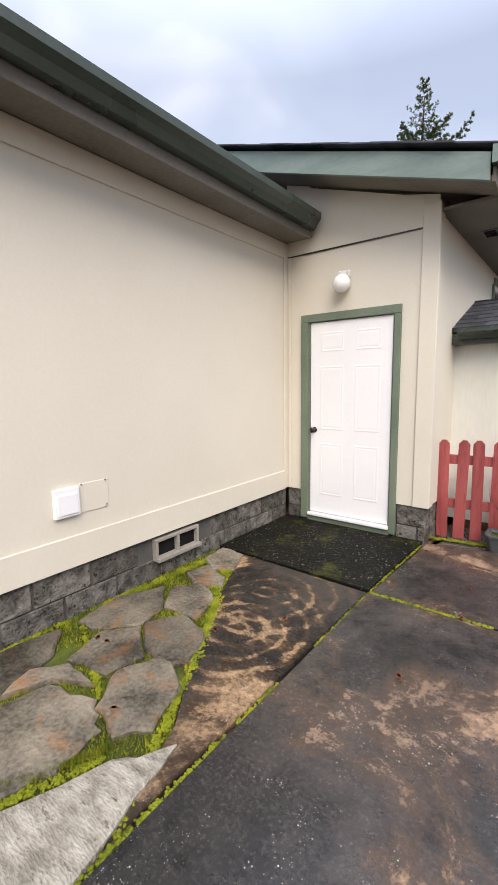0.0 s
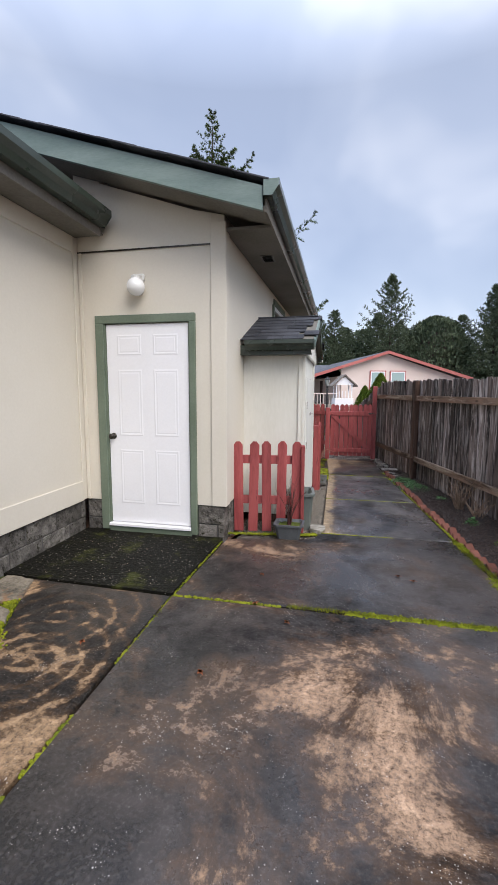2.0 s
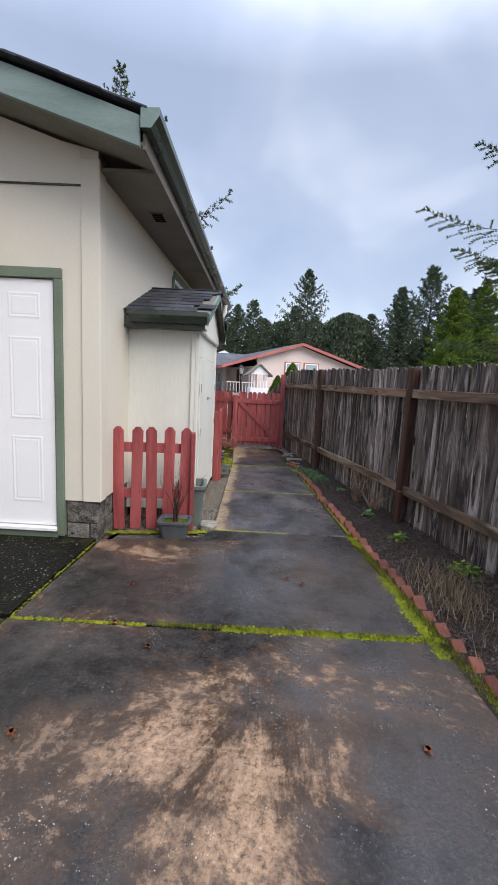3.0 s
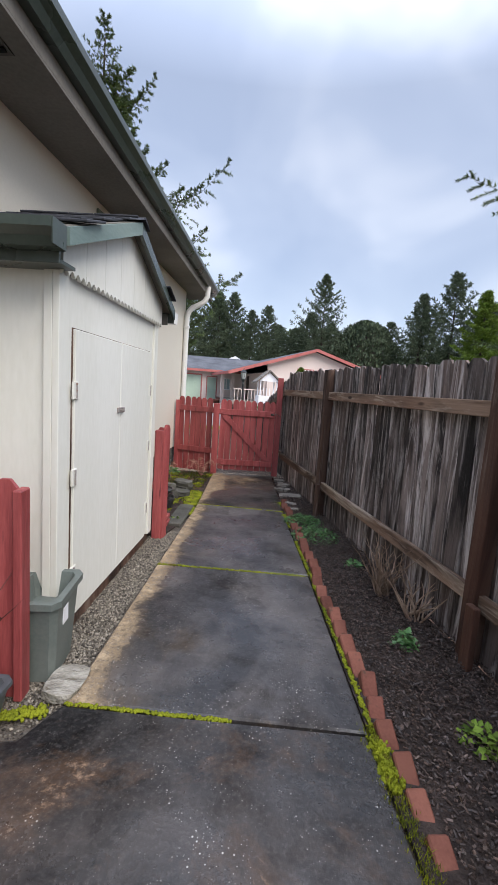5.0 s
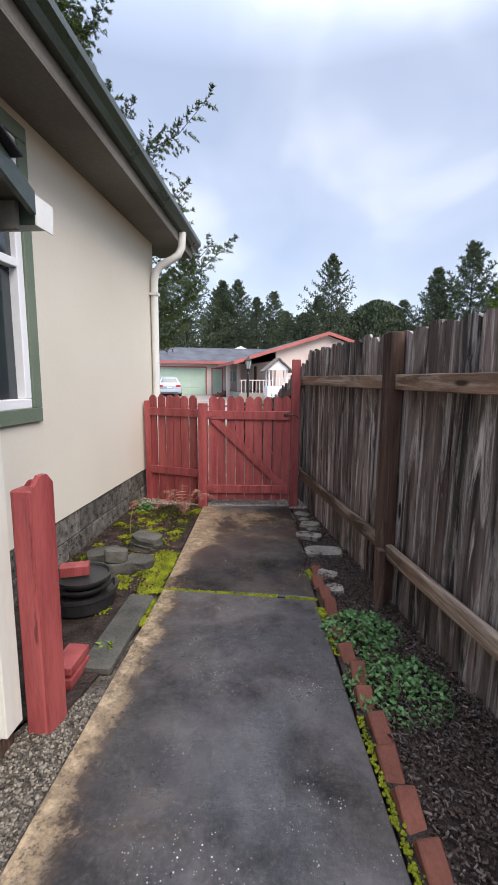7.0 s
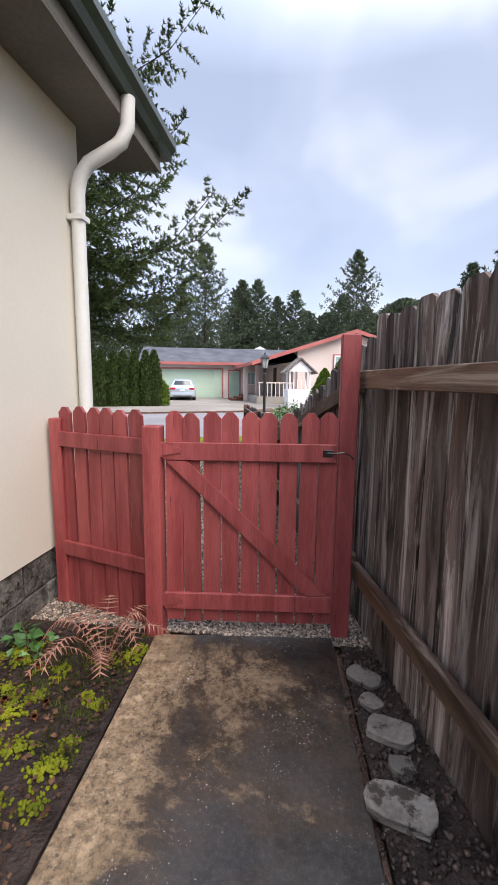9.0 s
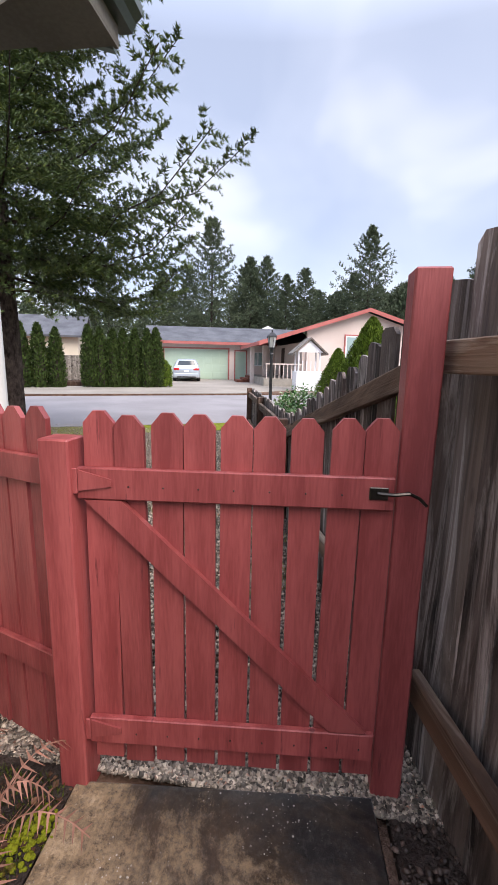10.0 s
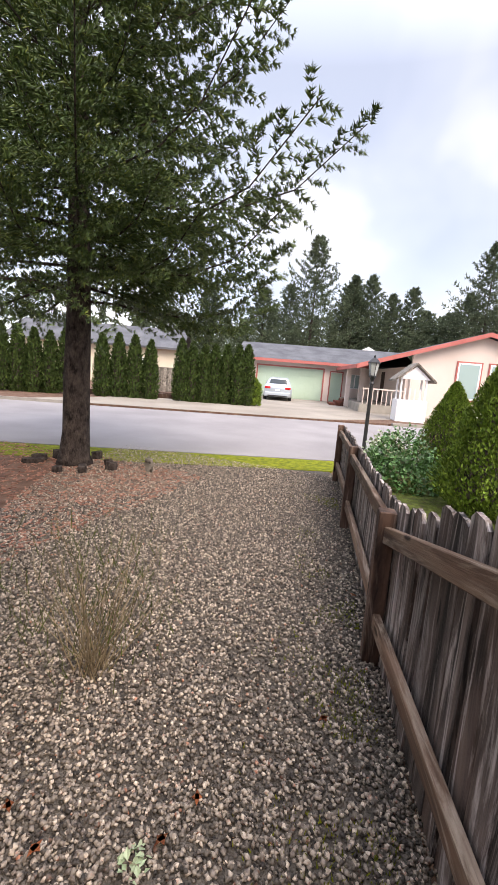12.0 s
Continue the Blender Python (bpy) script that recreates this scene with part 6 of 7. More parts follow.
# ---- trees ----
def conifer_mesh(H, R, z0, limbs, twigs, blades, size, seed, droop=0.25, spiky=0.25, up=0.12, taper=0.85, shake=0.0, thin=0.0, spokes=5, width=0.12, loose=0.25, hook=0.0, reach=(), spread=0.36):
    """Crown of a conifer: whorls of limbs, side twigs along each, and short needle sprays along the twigs. Returns limbs and needles."""
    rng = np.random.default_rng(seed)
    wood = bmesh.new()
    P, D, S = [], [], []
    for i in range(limbs + len(reach)):
        f = (i + rng.uniform(0, 1)) / limbs
        z = z0 + (H - z0) * f
        L = R * (1 - f) ** taper * rng.uniform(1 - spiky, 1 + spiky) + 0.12 * R * 0.3
        a = i * 2.399 + rng.uniform(-0.3, 0.3)
        rise = up + 0.5 * f + rng.uniform(-0.12, 0.12)
        if i >= limbs:
            z, a, L, rise = reach[i - limbs]
            f = (z - z0) / (H - z0)
        pts = []
        for j in range(6):
            s2 = j / 5
            pts.append(Vector((math.cos(a) * L * s2, math.sin(a) * L * s2, z + L * (rise * s2 - droop * s2 * s2 * 1.6 + droop * 0.9 * s2 ** 3 + hook * s2 ** 4))))
        for p, q in zip(pts, pts[1:]):
            r = 0.012 * H / 8 * (1.2 - (p - pts[0]).length / max(L, 0.01)) * (1.3 - f)
            cyl(wood, p, q, max(r, 0.004), max(r * 0.8, 0.003), 5, False)
        tw = max(5, int(twigs * (1 - thin * f))) if f < 0.84 or thin < 0.8 else 4
        for k2 in range(tw):
            s2 = 0.12 + 0.88 * (k2 + rng.uniform(0, 1)) / tw
            j = min(int(s2 * 5), 4)
            o = pts[j].lerp(pts[j + 1], s2 * 5 - j)
            d = (pts[j + 1] - pts[j]).normalized()
            side = d.cross(Vector((0, 0, 1))).normalized() * (1 if k2 % 2 else -1)
            tl = L * spread * (1.15 - s2) * rng.uniform(0.6, 1.25) + size * 1.5 * (1 - f)
            td = (d * rng.uniform(0.45, 0.9) + side + Vector((0, 0, rng.uniform(-0.35, 0.15)))).normalized()
            nb = max(3, int(blades * (0.4 + 0.6 * tl / (0.36 * R))))
            if thin >= 0.8 and f > 0.8:
                nb = 3
            for m in range(nb):
                q = o + td * (tl * (m + 0.3) / nb) - Vector((0, 0, 0.10 * tl * (m / nb) ** 2))
                P.append(q[:])
                D.append(td[:])
                S.append(size * rng.uniform(0.7, 1.3))
        tip_n = blades if thin < 0.8 or f < 0.8 else 5
        for m in range(tip_n):
            q = pts[3].lerp(pts[5], (m + 1) / tip_n)
            P.append(q[:])
            D.append((pts[5] - pts[4]).normalized()[:])
            S.append(size)
    P, D, S = np.array(P), np.array(D), np.array(S)
    P = P + rng.normal(0, 1, P.shape) * shake
    V, F, k = [], [], 0
    up_v = np.array([0, 0, 1.0])
    sd = np.cross(D, up_v)
    sd /= np.linalg.norm(sd, axis=1)[:, None] + 1e-9
    nv = np.cross(sd, D)
    for ang in [0.5 + 2 * math.pi * q / spokes for q in range(spokes)]:
        w = sd * math.cos(ang) + nv * math.sin(ang)
        jit = rng.uniform(-loose, loose, (len(P), 3))
        tip = P + (D * 0.75 + w * 0.62 + jit) * S[:, None]
        wid = np.cross(w, D) * (S * width)[:, None]
        v = np.stack([P - D * (S * 0.15)[:, None] - wid, P + D * (S * 0.25)[:, None] + wid, tip], 1).reshape(-1, 3)
        V.append(v)
        F.append(np.arange(len(v)).reshape(-1, 3) + k)
        k += len(v)
    return wood, np.concatenate(V), np.concatenate(F)


def trunk_mesh(H, r, seed, flare=1.5):
    rs2 = random.Random(seed)
    prof = [(r * flare, -0.05), (r * 1.15, 0.12), (r, 0.5)] + [(r * (1 - s2 / 12) + 0.01, 0.5 + (H - 0.5) * s2 / 12) for s2 in range(1, 13)]
    bm = lathe(prof, 14)
    for p in bm.verts:
        k = 1 + 0.10 * noise.noise(Vector((p.co.x * 9, p.co.y * 9, p.co.z * 2.3)))
        p.co.x = p.co.x * k + 0.03 * math.sin(p.co.z * 0.7)
        p.co.y *= k
    return bm


def tree(name, x, y, H, R, z0, limbs, twigs, blades, size, seed, material, label, r=None, **kw):
    th = thing(name, (x, y, 0), label, "tree")
    part("trunk", trunk_mesh(H * 0.96, r or H * 0.018, seed), M_BARK, th, smooth=True)
    wood, v, f = conifer_mesh(H, R, z0, limbs, twigs, blades, size, seed, **kw)
    tagged(part("limb_framework", wood, M_BARK, th), kind="stuff")
    part("crown", raw("crown", v, f, material), None, th)
    return th


spruce = tree("spruce_tree", -4.25, 14.45, 10.5, 3.3, 2.35, 140, 46, 24, 0.066, 3, M_NEEDLE, "large dark green spruce with a bare scaly trunk", r=0.19, droop=0.36, spiky=0.35, up=0.04, taper=1.2, shake=0.018, thin=0.85, spokes=8, width=0.05, loose=0.22, hook=0.34, spread=0.38,
              reach=((3.3, -0.25, 3.65, 0.10), (5.9, -0.12, 3.45, 0.2), (8.1, -0.2, 1.5, 0.45), (2.8, -0.15, 3.2, 0.06), (5.4, 2.9, 3.2, 0.2)))
tree("side_spruce", 8.1, 12.6, 9.0, 2.3, 2.0, 80, 24, 12, 0.085, 9, M_NEEDLE, "dark green spruce behind the board fence", droop=0.25, spiky=0.3, width=0.07, spokes=6, hook=0.1,
     reach=((5.5, 3.22, 3.7, 0.22), (4.9, 3.3, 2.8, 0.12), (7.2, 3.2, 2.4, 0.3)))
for x, y, h, r, sd in ((13.4, 30.5, 8.2, 2.2, 21), (16.6, 33.0, 9.4, 2.4, 22)):
    tree("young_fir", x, y, h, r, 0.6, 80, 18, 7, 0.17, sd, M_CONE, "yellow green young fir behind the board fence", droop=0.2, spiky=0.35, hook=0.12, shake=0.05, width=0.1)
rs = random.Random(17)
# stump roots and bark heap round the spruce
for i in range(9):
    a = i * 0.7 + rs.uniform(-0.2, 0.2)
    rock(-4.25 + math.cos(a) * rs.uniform(0.35, 0.75), 14.45 + math.sin(a) * rs.uniform(0.3, 0.6), -0.03, rs.uniform(0.12, 0.3), 0.12, rs.uniform(0.08, 0.16), M_BARK, "brown bark covered root lump by the spruce", 70 + i, "root", rz=math.degrees(a))
rock(-3.1, 14.7, -0.02, 0.12, 0.06, 0.22, M_RUBBLE, "pale broken wood stub in the litter", 90, "wood_stub")
FAR = [(-13.2, 66, 19.5, 4.2), (-8.6, 70, 15.5, 3.6), (-6.6, 72, 16, 3.4), (-17.5, 70, 14.5, 3.6), (-20, 66, 13, 3.6), (-9.8, 74, 15, 3.6), (6.6, 62, 16.8, 3.6), (5.2, 66, 12.5, 3.4), (8.5, 68, 11.5, 3.6), (3.5, 70, 11, 3.6), (0.8, 72, 11.5, 3.8), (-3.3, 66, 12.4, 3.0), (-0.9, 66, 13.2, 3.2),
       (19, 60, 14.6, 3.4), (22.5, 59, 17.2, 3.6), (20.6, 64, 13, 3.2), (26, 58, 14, 3.8), (29, 60, 15, 4.0), (16.6, 66, 12, 3.4), (-25, 60, 12, 3.8), (-30, 56, 12, 3.8), (24, 50, 11, 3.6), (32, 52, 16, 4)]
protos = []
for i in range(3):
    H, R = (16, 3.5) if i else (18, 4.0)
    wood, v, f = conifer_mesh(H, R * 1.65, 1.4, 120, 16, 6, 0.34, 50 + i, droop=0.30, spiky=0.5, up=0.10, taper=0.95, shake=0.08, thin=0.5, spokes=4, width=0.085, hook=0.28)
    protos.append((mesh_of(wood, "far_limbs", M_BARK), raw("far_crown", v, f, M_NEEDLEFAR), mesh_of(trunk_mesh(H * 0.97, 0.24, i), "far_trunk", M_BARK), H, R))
for i, (x, y, H, R) in enumerate(FAR):
    lm, cr, tk, h0, r0 = protos[i % 3]
    th = thing("conifer_tree", (x, y, 0), "tall dark green conifer behind the houses", "tree", "distant conifers", rz=i * 77.0)
    for nm, me in (("trunk", tk), ("limb_framework", lm), ("crown", cr)):
        ob = part(nm, me, None, th)
        if nm == "limb_framework":
            tagged(ob, kind="stuff")
        ob.matrix_basis = Matrix.Diagonal((R / r0, R / r0, H / h0, 1))


def leafy_blob(name, x, y, H, R, n, leaf, material, label, category, seed, shape, group="", z=0.0):
    """Dense foliage over an uneven body: leaf sprays on the shell, thinner ones inside, round a dark solid core."""
    rng = np.random.default_rng(seed)
    h = rng.uniform(0, 1, n)
    a = rng.uniform(0, 2 * np.pi, n)
    lump = np.array([1 + 0.16 * noise.noise((math.cos(q) * 2.4, math.sin(q) * 2.4, s2 * H * 1.6 + seed)) + 0.10 * noise.noise((math.cos(q) * 7, math.sin(q) * 7, s2 * H * 5)) for q, s2 in zip(a, h)])
    r = R * shape(h) * lump * rng.uniform(0.72, 1.05, n)
    pl = np.stack([r * np.cos(a), r * np.sin(a), h * H], 1)
    ca, sa = np.cos(a), np.sin(a)
    tilt = rng.uniform(0.1, 0.9, n)
    yaxis = np.stack([ca * np.sin(tilt), sa * np.sin(tilt), np.cos(tilt)], 1) + rng.normal(0, 0.3, (n, 3))
    yaxis /= np.linalg.norm(yaxis, axis=1)[:, None]
    xaxis = np.cross(yaxis, np.stack([ca, sa, np.zeros(n)], 1) + rng.normal(0, 0.3, (n, 3)))
    xaxis /= np.linalg.norm(xaxis, axis=1)[:, None]
    rot = np.stack([xaxis, yaxis, np.cross(xaxis, yaxis)], 2)
    s2 = leaf * rng.uniform(0.6, 1.4, n)
    v, f = scatter(LEAF_V, LEAF_F, pl, rot, np.stack([s2 * 0.8, s2 * 1.5, s2], 1))
    th = thing(name, (x, y, z), label, category, group)
    part("foliage", raw(name, v, f, material), None, th)
    # solid bark-coloured core stands in for the shaded inside of the foliage
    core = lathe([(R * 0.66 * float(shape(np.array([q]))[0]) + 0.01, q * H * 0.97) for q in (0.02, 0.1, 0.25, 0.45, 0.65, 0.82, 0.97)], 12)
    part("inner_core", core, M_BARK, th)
    return th


conic = lambda h: np.clip((1 - h) ** 0.75 * np.minimum(1, 0.55 + h * 3), 0.0, 1)
column = lambda h: np.clip(np.minimum(1, 0.75 + h * 1.2) * (1 - h ** 3.0) ** 0.8, 0.03, 1)
dome = lambda h: np.clip(np.sqrt(np.maximum(0, 1 - (2 * h - 0.75) ** 2 * 0.64)), 0.05, 1)
leafy_blob("cone_shrub", 1.12, 18.3, 1.66, 0.72, 16000, 0.030, M_CONE, "clipped conical bright green evergreen shrub", "shrub", 1, conic)
leafy_blob("cone_shrub", 1.5, 15.6, 2.06, 0.86, 24000, 0.032, M_CONE, "tall conical bright green evergreen shrub", "shrub", 2, conic)
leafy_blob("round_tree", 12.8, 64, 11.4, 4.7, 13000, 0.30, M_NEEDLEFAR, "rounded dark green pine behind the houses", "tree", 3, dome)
hd = leafy_blob("hedge_column", -9.7, 26.9, 2.75, 0.36, 2600, 0.09, M_HEDGE, "columnar dark green arborvitae beside the street", "hedge", 5, column, "arborvitae hedge", 0.06)
rs = random.Random(3)
for i in range(1, 7):
    f = i / 6
    copy_thing(hd, pose(-9.7 + 2.75 * f + rs.uniform(-0.08, 0.08), 26.95 + 1.4 * f + rs.uniform(-0.1, 0.1), 0.06 + rs.uniform(-0.15, 0.0), 0, 0, i * 60))
for x0, y0, x1, y1, m in ((-12.6, 25.0, -10.9, 26.2, 4), (-15.8, 22.6, -13.9, 24.2, 5), (-20, 19.4, -16.6, 22.2, 6)):
    for i in range(m):
        f = i / (m - 1)
        copy_thing(hd, pose(x0 + (x1 - x0) * f, y0 + (y1 - y0) * f, 0.06 + rs.uniform(-0.2, 0.05), 0, 0, i * 50 + m))
leafy_blob("low_shrub", -6.75, 28.75, 1.2, 0.33, 1200, 0.1, M_CONE, "light green shrub at the end of the hedge", "shrub", 7, dome, z=0.06)

# woods far behind
rng = np.random.default_rng(4)
woods = []
for i in range(60):
    x, y = -75 + i * 2.6 + rng.uniform(-1, 1), 84 + rng.uniform(-3, 10)
    n = 420
    h = rng.uniform(0, 1, n)
    H = rng.uniform(9, 13.5)
    a = rng.uniform(0, 6.28, n)
    r = 3.2 * (1 - h) ** 0.8 * rng.uniform(0.5, 1.1, n) + 0.1
    pl = np.stack([x + r * np.cos(a), y + r * np.sin(a), h * H], 1)
    s2 = rng.uniform(0.5, 1.0, n)
    woods.append(scatter(LEAF_V, LEAF_F, pl, turns(rng, n, 1.2), np.stack([s2 * 0.8, s2 * 1.3, s2], 1)))
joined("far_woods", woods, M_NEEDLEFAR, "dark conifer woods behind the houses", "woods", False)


# ---- the house across the street ----
HO = Matrix.Translation((-10.2, 38.6, 0.06)) @ Matrix.Rotation(math.radians(15.9), 4, 'Z')
house = new("neighbour_house")
house.matrix_world = HO
tagged(house, "pale pink single storey house with coral trim and mint garage door", "house")


def hp2(name, bm, material, parent=house, label=""):
    return part(name, bm, material, parent, label)


bm = bmesh.new()
box(bm, -1.2, 0, 0, 0, 0.2, 2.6)
box(bm, 4.65, 0, 0, 5.2, 0.2, 2.6)
box(bm, 6.0, 0, 0, 9.2, 0.2, 2.6)
box(bm, 0, 0, 2.2, 4.65, 0.2, 2.6)
box(bm, 5.2, 0, 2.05, 6.0, 0.2, 2.6)
hp2("garage_wall", bm, M_PINK)
hp2("end_wall", B(-1.2, 0.2, 0, -1.0, 7, 2.6), M_PINK)
gd = hp2("garage_door", B(0.0, 0.08, 0.0, 4.65, 0.13, 2.2), M_MINT, house, "mint green sectional garage door")
for i in range(4):
    for j in range(8):
        part("door_panel", B(0.08 + j * 0.57, 0.066, 0.07 + i * 0.54, 0.58 + j * 0.57, 0.079, 0.52 + i * 0.54, 0.01), M_MINT, gd)
for x0, x1, z0, z1 in ((-0.1, 0.0, 0, 2.3), (4.65, 4.75, 0, 2.3), (-0.1, 4.75, 2.202, 2.31)):
    hp2("door_trim", B(x0, -0.02, z0, x1, -0.001, z1), M_CORAL)
hp2("side_door", B(5.2, 0.06, 0, 6.0, 0.1, 2.05), M_MINT, house, "mint green side door")
for x0, x1, z0, z1 in ((5.12, 5.2, 0, 2.1), (6.0, 6.08, 0, 2.1), (5.12, 6.08, 2.102, 2.18)):
    hp2("door_trim", B(x0, -0.02, z0, x1, -0.001, z1), M_CORAL)
hw = hp2("window", B(6.55, -0.02, 1.05, 7.25, -0.002, 2.05), M_WHITE)
part("pane", B(6.61, -0.03, 1.1, 6.87, -0.021, 2.0), M_PANEFAR, hw)
part("pane", B(6.93, -0.03, 1.1, 7.19, -0.021, 2.0), M_PANEFAR, hw)
hp2("roof", prism([(-0.6, 2.62), (-0.6, 2.72), (3.6, 4.05), (8.0, 2.72), (8.0, 2.62)], (-1.6, 11.0), "x"), M_ROOFFAR)
hp2("fascia", B(-1.6, -0.64, 2.52, 8.2, -0.601, 2.72), M_CORAL)
# gable wing with an open porch under its roof
GY = -8.4
bm = prism([(8.4, 0), (17.2, 0), (17.2, 2.5), (11.8, 4.2), (8.4, 3.12)], (GY, GY + 0.2), "y")
hp2("gable_wall", bm, M_PINK)
hp2("wing_side", B(8.2, GY + 0.2, 0, 8.4, 6, 2.5), M_PINK)
hp2("wing_roof", prism([(5.6, 2.32), (11.8, 4.28), (18.4, 2.32), (18.4, 2.43), (11.8, 4.40), (5.6, 2.43)], (GY - 0.4, 7.0), "y"), M_ROOFFAR)
hp2("rake_trim", prism([(5.6, 2.22), (11.8, 4.18), (11.8, 4.39), (5.6, 2.45)], (GY - 0.46, GY - 0.401), "y"), M_CORAL)
hp2("rake_trim", prism([(18.4, 2.22), (11.802, 4.18), (11.802, 4.39), (18.4, 2.45)], (GY - 0.46, GY - 0.401), "y"), M_CORAL)
hp2("eave_trim", B(5.54, GY - 0.4, 2.24, 5.599, 0, 2.43), M_CORAL)
for x0 in (10.55, 12.1):
    w2 = hp2("gable_window", B(x0, GY - 0.06, 0.98, x0 + 1.25, GY - 0.002, 2.95), M_CORAL)
    part("window_frame", B(x0 + 0.07, GY - 0.07, 1.05, x0 + 1.18, GY - 0.061, 2.88), M_WHITE, w2)
    part("pane", B(x0 + 0.15, GY - 0.08, 1.13, x0 + 1.10, GY - 0.071, 2.80), M_PANEFAR, w2)
for x0 in (5.75, 6.55):
    hp2("porch_column", B(x0, -4.4, 0, x0 + 0.26, -4.14, 2.4), M_PINK)
hp2("porch_floor", B(6.0, GY + 0.1, 0, 8.2, -0.3, 0.42), M_KERB)
for i in range(9):
    hp2("baluster", B(6.15 + i * 0.24, GY + 0.16, 0.42, 6.19 + i * 0.24, GY + 0.2, 1.2), M_PINK)
hp2("handrail", B(6.1, GY + 0.14, 1.2, 8.2, GY + 0.22, 1.27), M_PINK)
for i in range(3):
    hp2("step", B(4.9 + i * 0.38, -4.2, 0.0, 6.0, -2.4, 0.14 * (i + 1)), M_BRICK)
hp2("porch_door", B(8.17, -3.4, 0.42, 8.199, -2.5, 2.3), M_FPOST, house, "dark front door in the porch")
hp2("downpipe", B(6.4, -0.1, 0, 6.48, -0.02, 2.5), M_CORAL)
hp2("chimney_dormer", prism([(7.4, 3.9), (9.2, 3.9), (8.3, 4.35)], (4.0, 6.0), "y"), M_WHITE)

# cream house and grey fence further along
cream = thing("cream_house", (-24, 37, 0.06), "cream house half hidden behind the hedge", "house", rz=22.0)
part("wall", B(-6, 0, 0, 7, 6, 3.0), M_CREAM, cream)
part("roof", prism([(-0.6, 2.9), (3, 4.6), (6.6, 2.9), (6.6, 3.05), (3, 4.78), (-0.6, 3.05)], (-6.5, 7.5), "x"), M_ROOFFAR, cream)
cw = part("window", B(3.6, -0.03, 1.1, 5.0, -0.002, 2.2), M_WHITE, cream)
part("pane", B(3.68, -0.04, 1.18, 4.26, -0.031, 2.12), M_PANE, cw)
part("pane", B(4.34, -0.04, 1.18, 4.92, -0.031, 2.12), M_PANE, cw)
gf = thing("grey_fence", (-15.6, 31.6, 0.06), "grey weathered board fence across the street", "fence", rz=22.0)
GBD = mesh_of(B(0, 0, 0, 0.14, 0.02, 1.5, 0.004), "far_board", M_RUBBLE)
for i in range(36):
    ob = part("board", GBD, None, gf)
    ob.matrix_basis = pose(i * 0.145, 0, 0)
for i in range(3):
    tb = solid("timber_edging", B(-1.4, -0.1, 0, 1.4, 0.1, 0.22, 0.01), M_FPOST, "dark timber planter edging by the street", "edging", "", "timber edgings")
    tb.matrix_world = pose(*((-10.3, 27.7, 0.06), (-10.5, 28.7, 0.06), (-13.3, 25.7, 0.06))[i], 0, 0, 24)

# ---- car ----
car = thing("parked_car", (-7.45, 34.9, 0.06), "silver sedan parked on the driveway seen from behind", "car", rz=15.9)


def loft(sections):
    bm = bmesh.new()
    rings = [[bm.verts.new(p) for p in s3] for s3 in sections]
    for a, c in zip(rings, rings[1:]):
        for i in range(len(a)):
            bm.faces.new((a[i], a[(i + 1) % len(a)], c[(i + 1) % len(a)], c[i]))
    bm.faces.new(rings[0][::-1])
    bm.faces.new(rings[-1])
    bmesh.ops.recalc_face_normals(bm, faces=bm.faces)
    return bm


def ring(y, w, z0, z1, wt):
    return [(-w, y, z0 + 0.1), (-w * 0.93, y, z0), (w * 0.93, y, z0), (w, y, z0 + 0.1), (w * 1.0, y, (z0 + z1) / 2), (wt, y, z1 - 0.04), (wt * 0.92, y, z1), (-wt * 0.92, y, z1), (-wt, y, z1 - 0.04), (-w, y, (z0 + z1) / 2)]


part("body", loft([ring(0.0, 0.78, 0.35, 0.78, 0.74), ring(0.08, 0.86, 0.24, 0.98, 0.80), ring(0.6, 0.90, 0.2, 1.0, 0.82), ring(2.4, 0.91, 0.18, 0.95, 0.84), ring(3.9, 0.89, 0.2, 0.84, 0.80), ring(4.5, 0.78, 0.3, 0.68, 0.7)]), M_CARPAINT, car, smooth=True)
part("cabin", loft([ring(0.45, 0.78, 0.9, 1.0, 0.74), ring(1.15, 0.76, 0.9, 1.40, 0.58), ring(2.1, 0.76, 0.9, 1.45, 0.58), ring(3.1, 0.76, 0.86, 0.94, 0.74)]), M_CARPAINT, car, smooth=True)
part("rear_window", prism([(-0.58, 1.03), (0.58, 1.03), (0.48, 1.33), (-0.48, 1.33)], (0.0, 0.01), "y"), M_PANE, car).matrix_basis = pose(0, 0.08, 0.42, -57 + 33, 0, 0) @ pose(0, 0.12, -0.3)
for sg in (-1, 1):
    part("tail_light", B(sg * 0.45, -0.03, 0.72, sg * 0.80, 0.09, 0.86, 0.02), M_TAIL, car, "red tail light")
    for yy2 in (0.85, 3.6):
        w3 = part("wheel", cyl(bmesh.new(), (sg * 0.68, yy2, 0.31), (sg * 0.89, yy2, 0.31), 0.31, seg=20), M_RUBBER, car)
        part("rim", cyl(bmesh.new(), (sg * 0.885, yy2, 0.31), (sg * 0.9, yy2, 0.31), 0.2, seg=16), M_STEEL, w3)
part("bumper", B(-0.8, -0.06, 0.28, 0.8, 0.1, 0.52, 0.04), M_CARPAINT, car)
part("bumper_insert", B(-0.6, -0.068, 0.26, 0.6, 0.05, 0.34, 0.01), M_RUBBER, car)
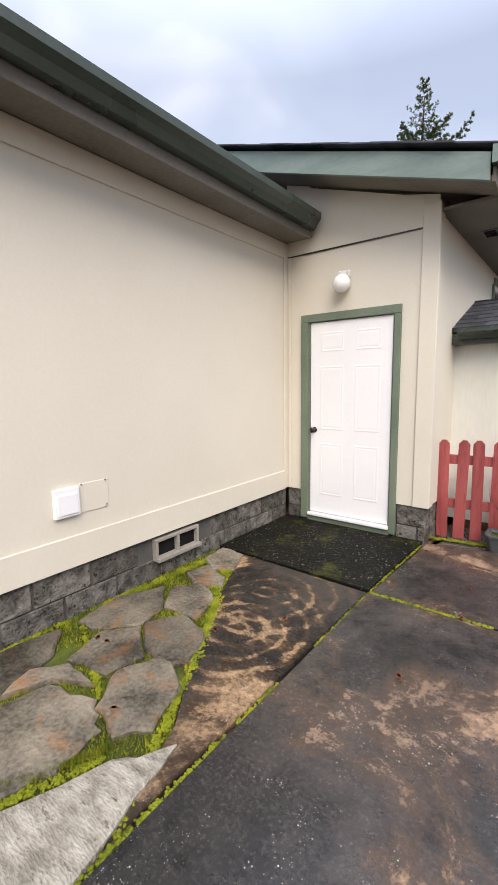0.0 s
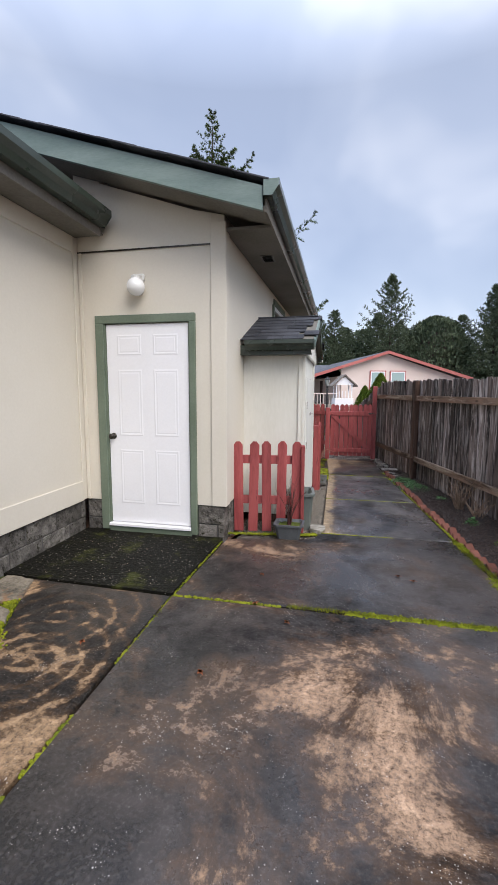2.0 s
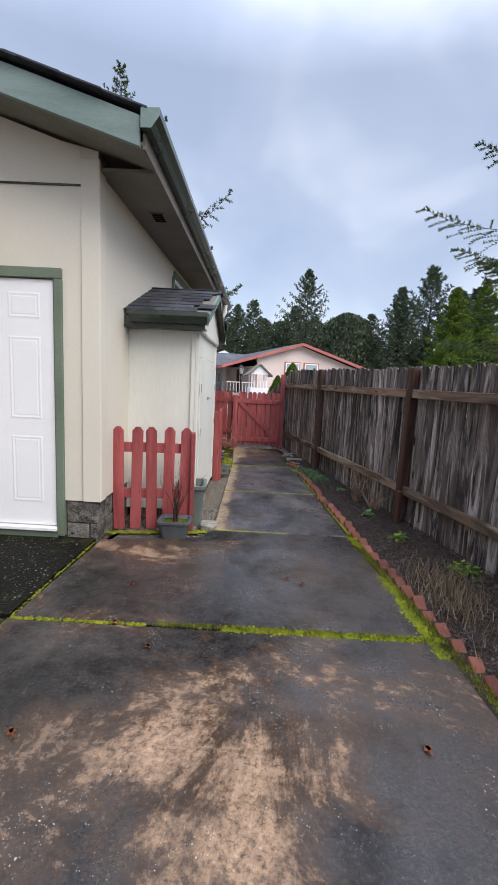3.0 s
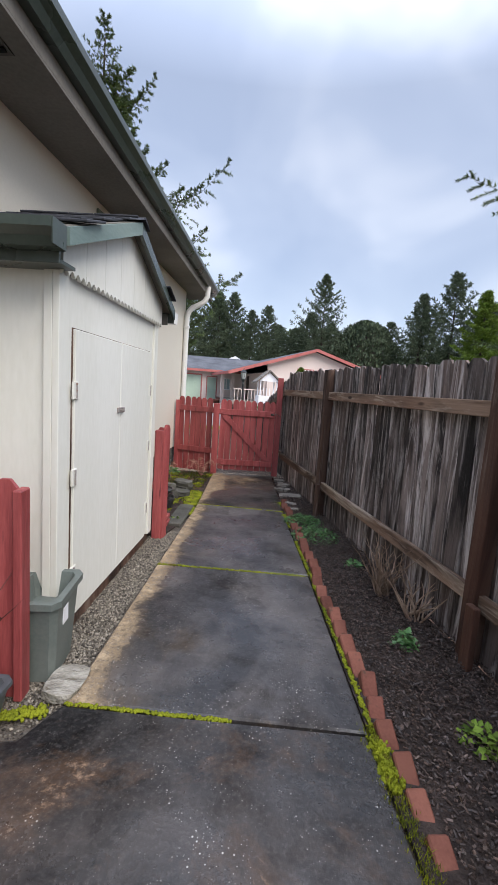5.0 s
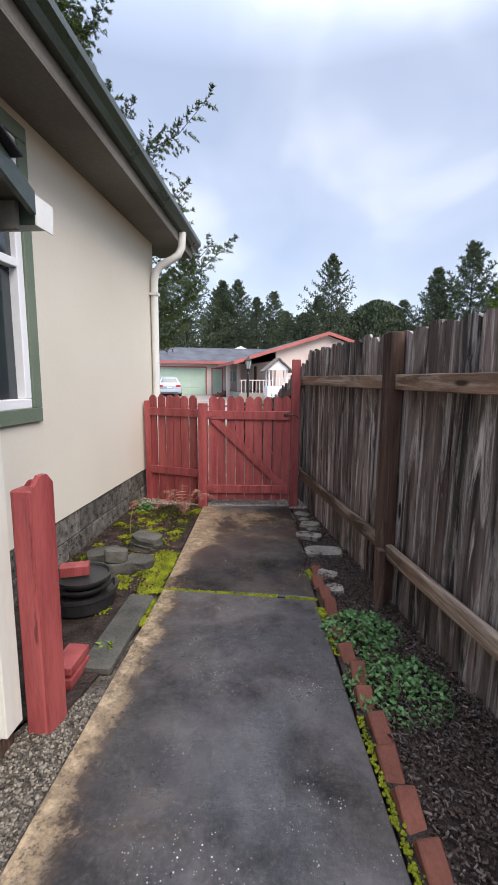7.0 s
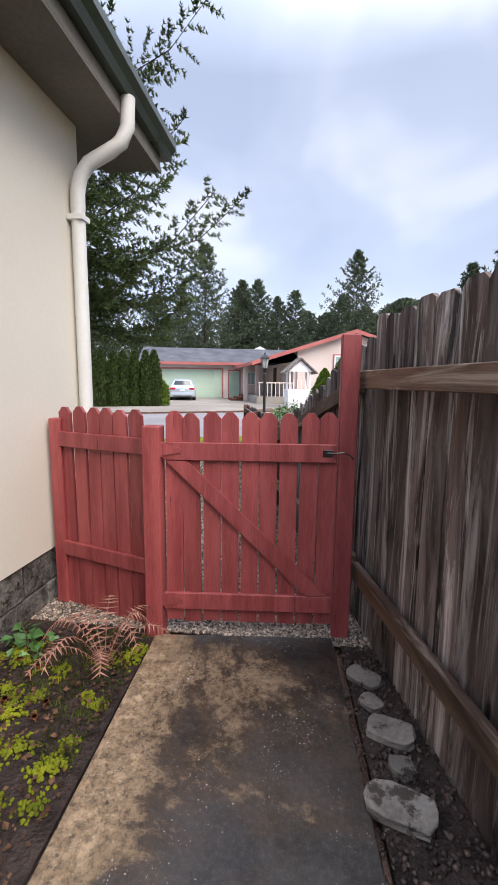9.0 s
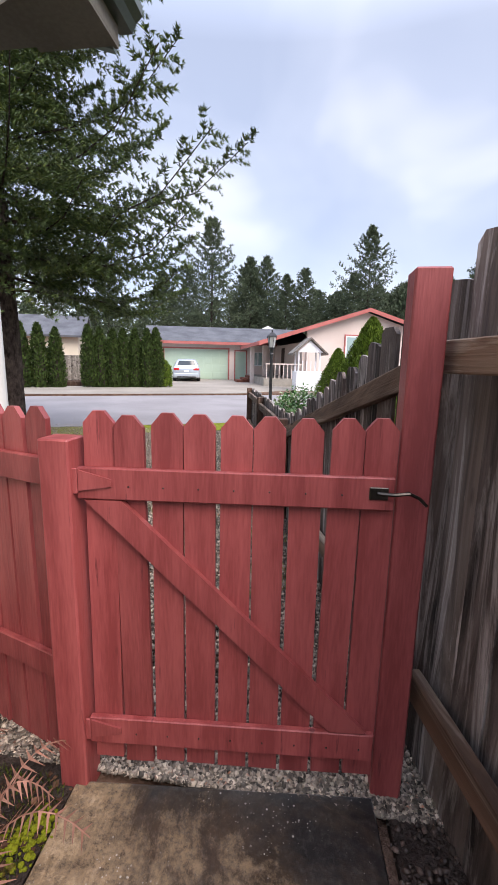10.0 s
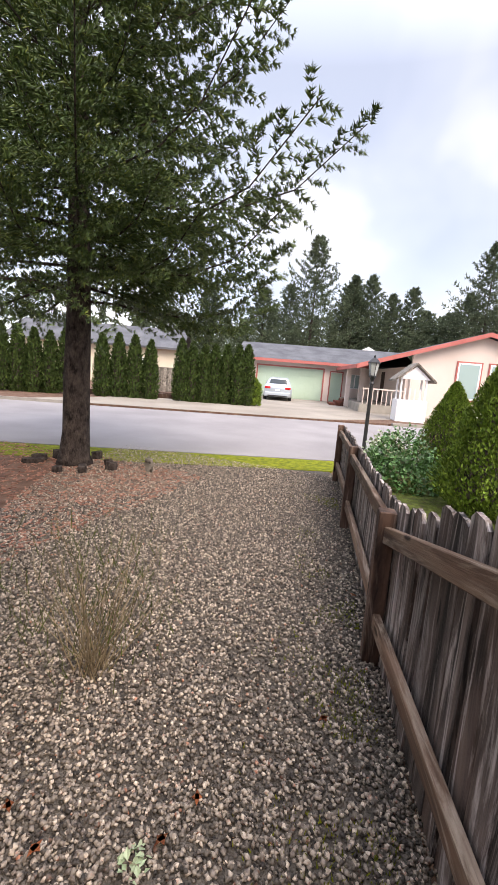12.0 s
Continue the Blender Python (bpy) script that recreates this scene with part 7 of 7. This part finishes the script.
part("number_plate", B(-0.16, -0.012, 0.62, 0.16, 0.0, 0.72, 0.003), M_WHITE, car)

# ---- lamp posts and wishing well ----


def lamp_post(x, y, z, h):
    th = thing("street_lamp", (x, y, z), "black iron lantern lamp post", "lamp post", "lamp posts")
    part("post", lathe([(0.06, 0), (0.06, 0.15), (0.04, 0.2), (0.034, h - 0.55), (0.05, h - 0.52), (0.03, h - 0.48), (0.05, h - 0.40)], 14), M_LAMPBLACK, th, smooth=False)
    part("lantern_base", lathe([(0.04, h - 0.42), (0.075, h - 0.38), (0.07, h - 0.36)], 6), M_LAMPBLACK, th)
    part("glass", lathe([(0.065, h - 0.36), (0.105, h - 0.12)], 6), M_LANTERN, th)
    for i in range(6):
        a = i * math.pi / 3
        part("bar", cyl(bmesh.new(), (0.067 * math.cos(a), 0.067 * math.sin(a), h - 0.36), (0.107 * math.cos(a), 0.107 * math.sin(a), h - 0.12), 0.006, seg=5), M_LAMPBLACK, th)
    part("cap", lathe([(0.125, h - 0.12), (0.12, h - 0.10), (0.05, h - 0.03), (0.015, h - 0.01), (0.018, h + 0.03), (0.001, h + 0.05)], 6), M_LAMPBLACK, th)
    return th


lamp_post(-0.42, 18.4, 0, 2.05)
lamp_post(4.6, 34.5, 0.06, 2.2)
well = thing("wishing_well", (0.28, 29.4, 0.03), "white painted wishing well with a shingled roof", "wishing well", rz=14.0)
part("base", B(-0.62, -0.5, 0, 0.62, 0.5, 0.95, 0.01), M_WHITE, well)
for x in (-0.55, 0.48):
    for y in (-0.42, 0.36):
        part("post", B(x, y, 0.95, x + 0.07, y + 0.07, 1.85), M_WHITE, well)
part("roof", prism([(-0.85, 1.72), (0, 2.45), (0.85, 1.72), (0.85, 1.80), (0, 2.53), (-0.85, 1.80)], (-0.65, 0.65), "y"), M_RUBBLE, well)
part("gable", prism([(-0.62, 1.84), (0.62, 1.84), (0, 2.38)], (-0.52, -0.48), "y"), M_WHITE, well)
for i in range(6):
    part("slat", B(-0.55 + i * 0.2, -0.47, 0.95, -0.51 + i * 0.2, -0.45, 1.45), M_WHITE, well)
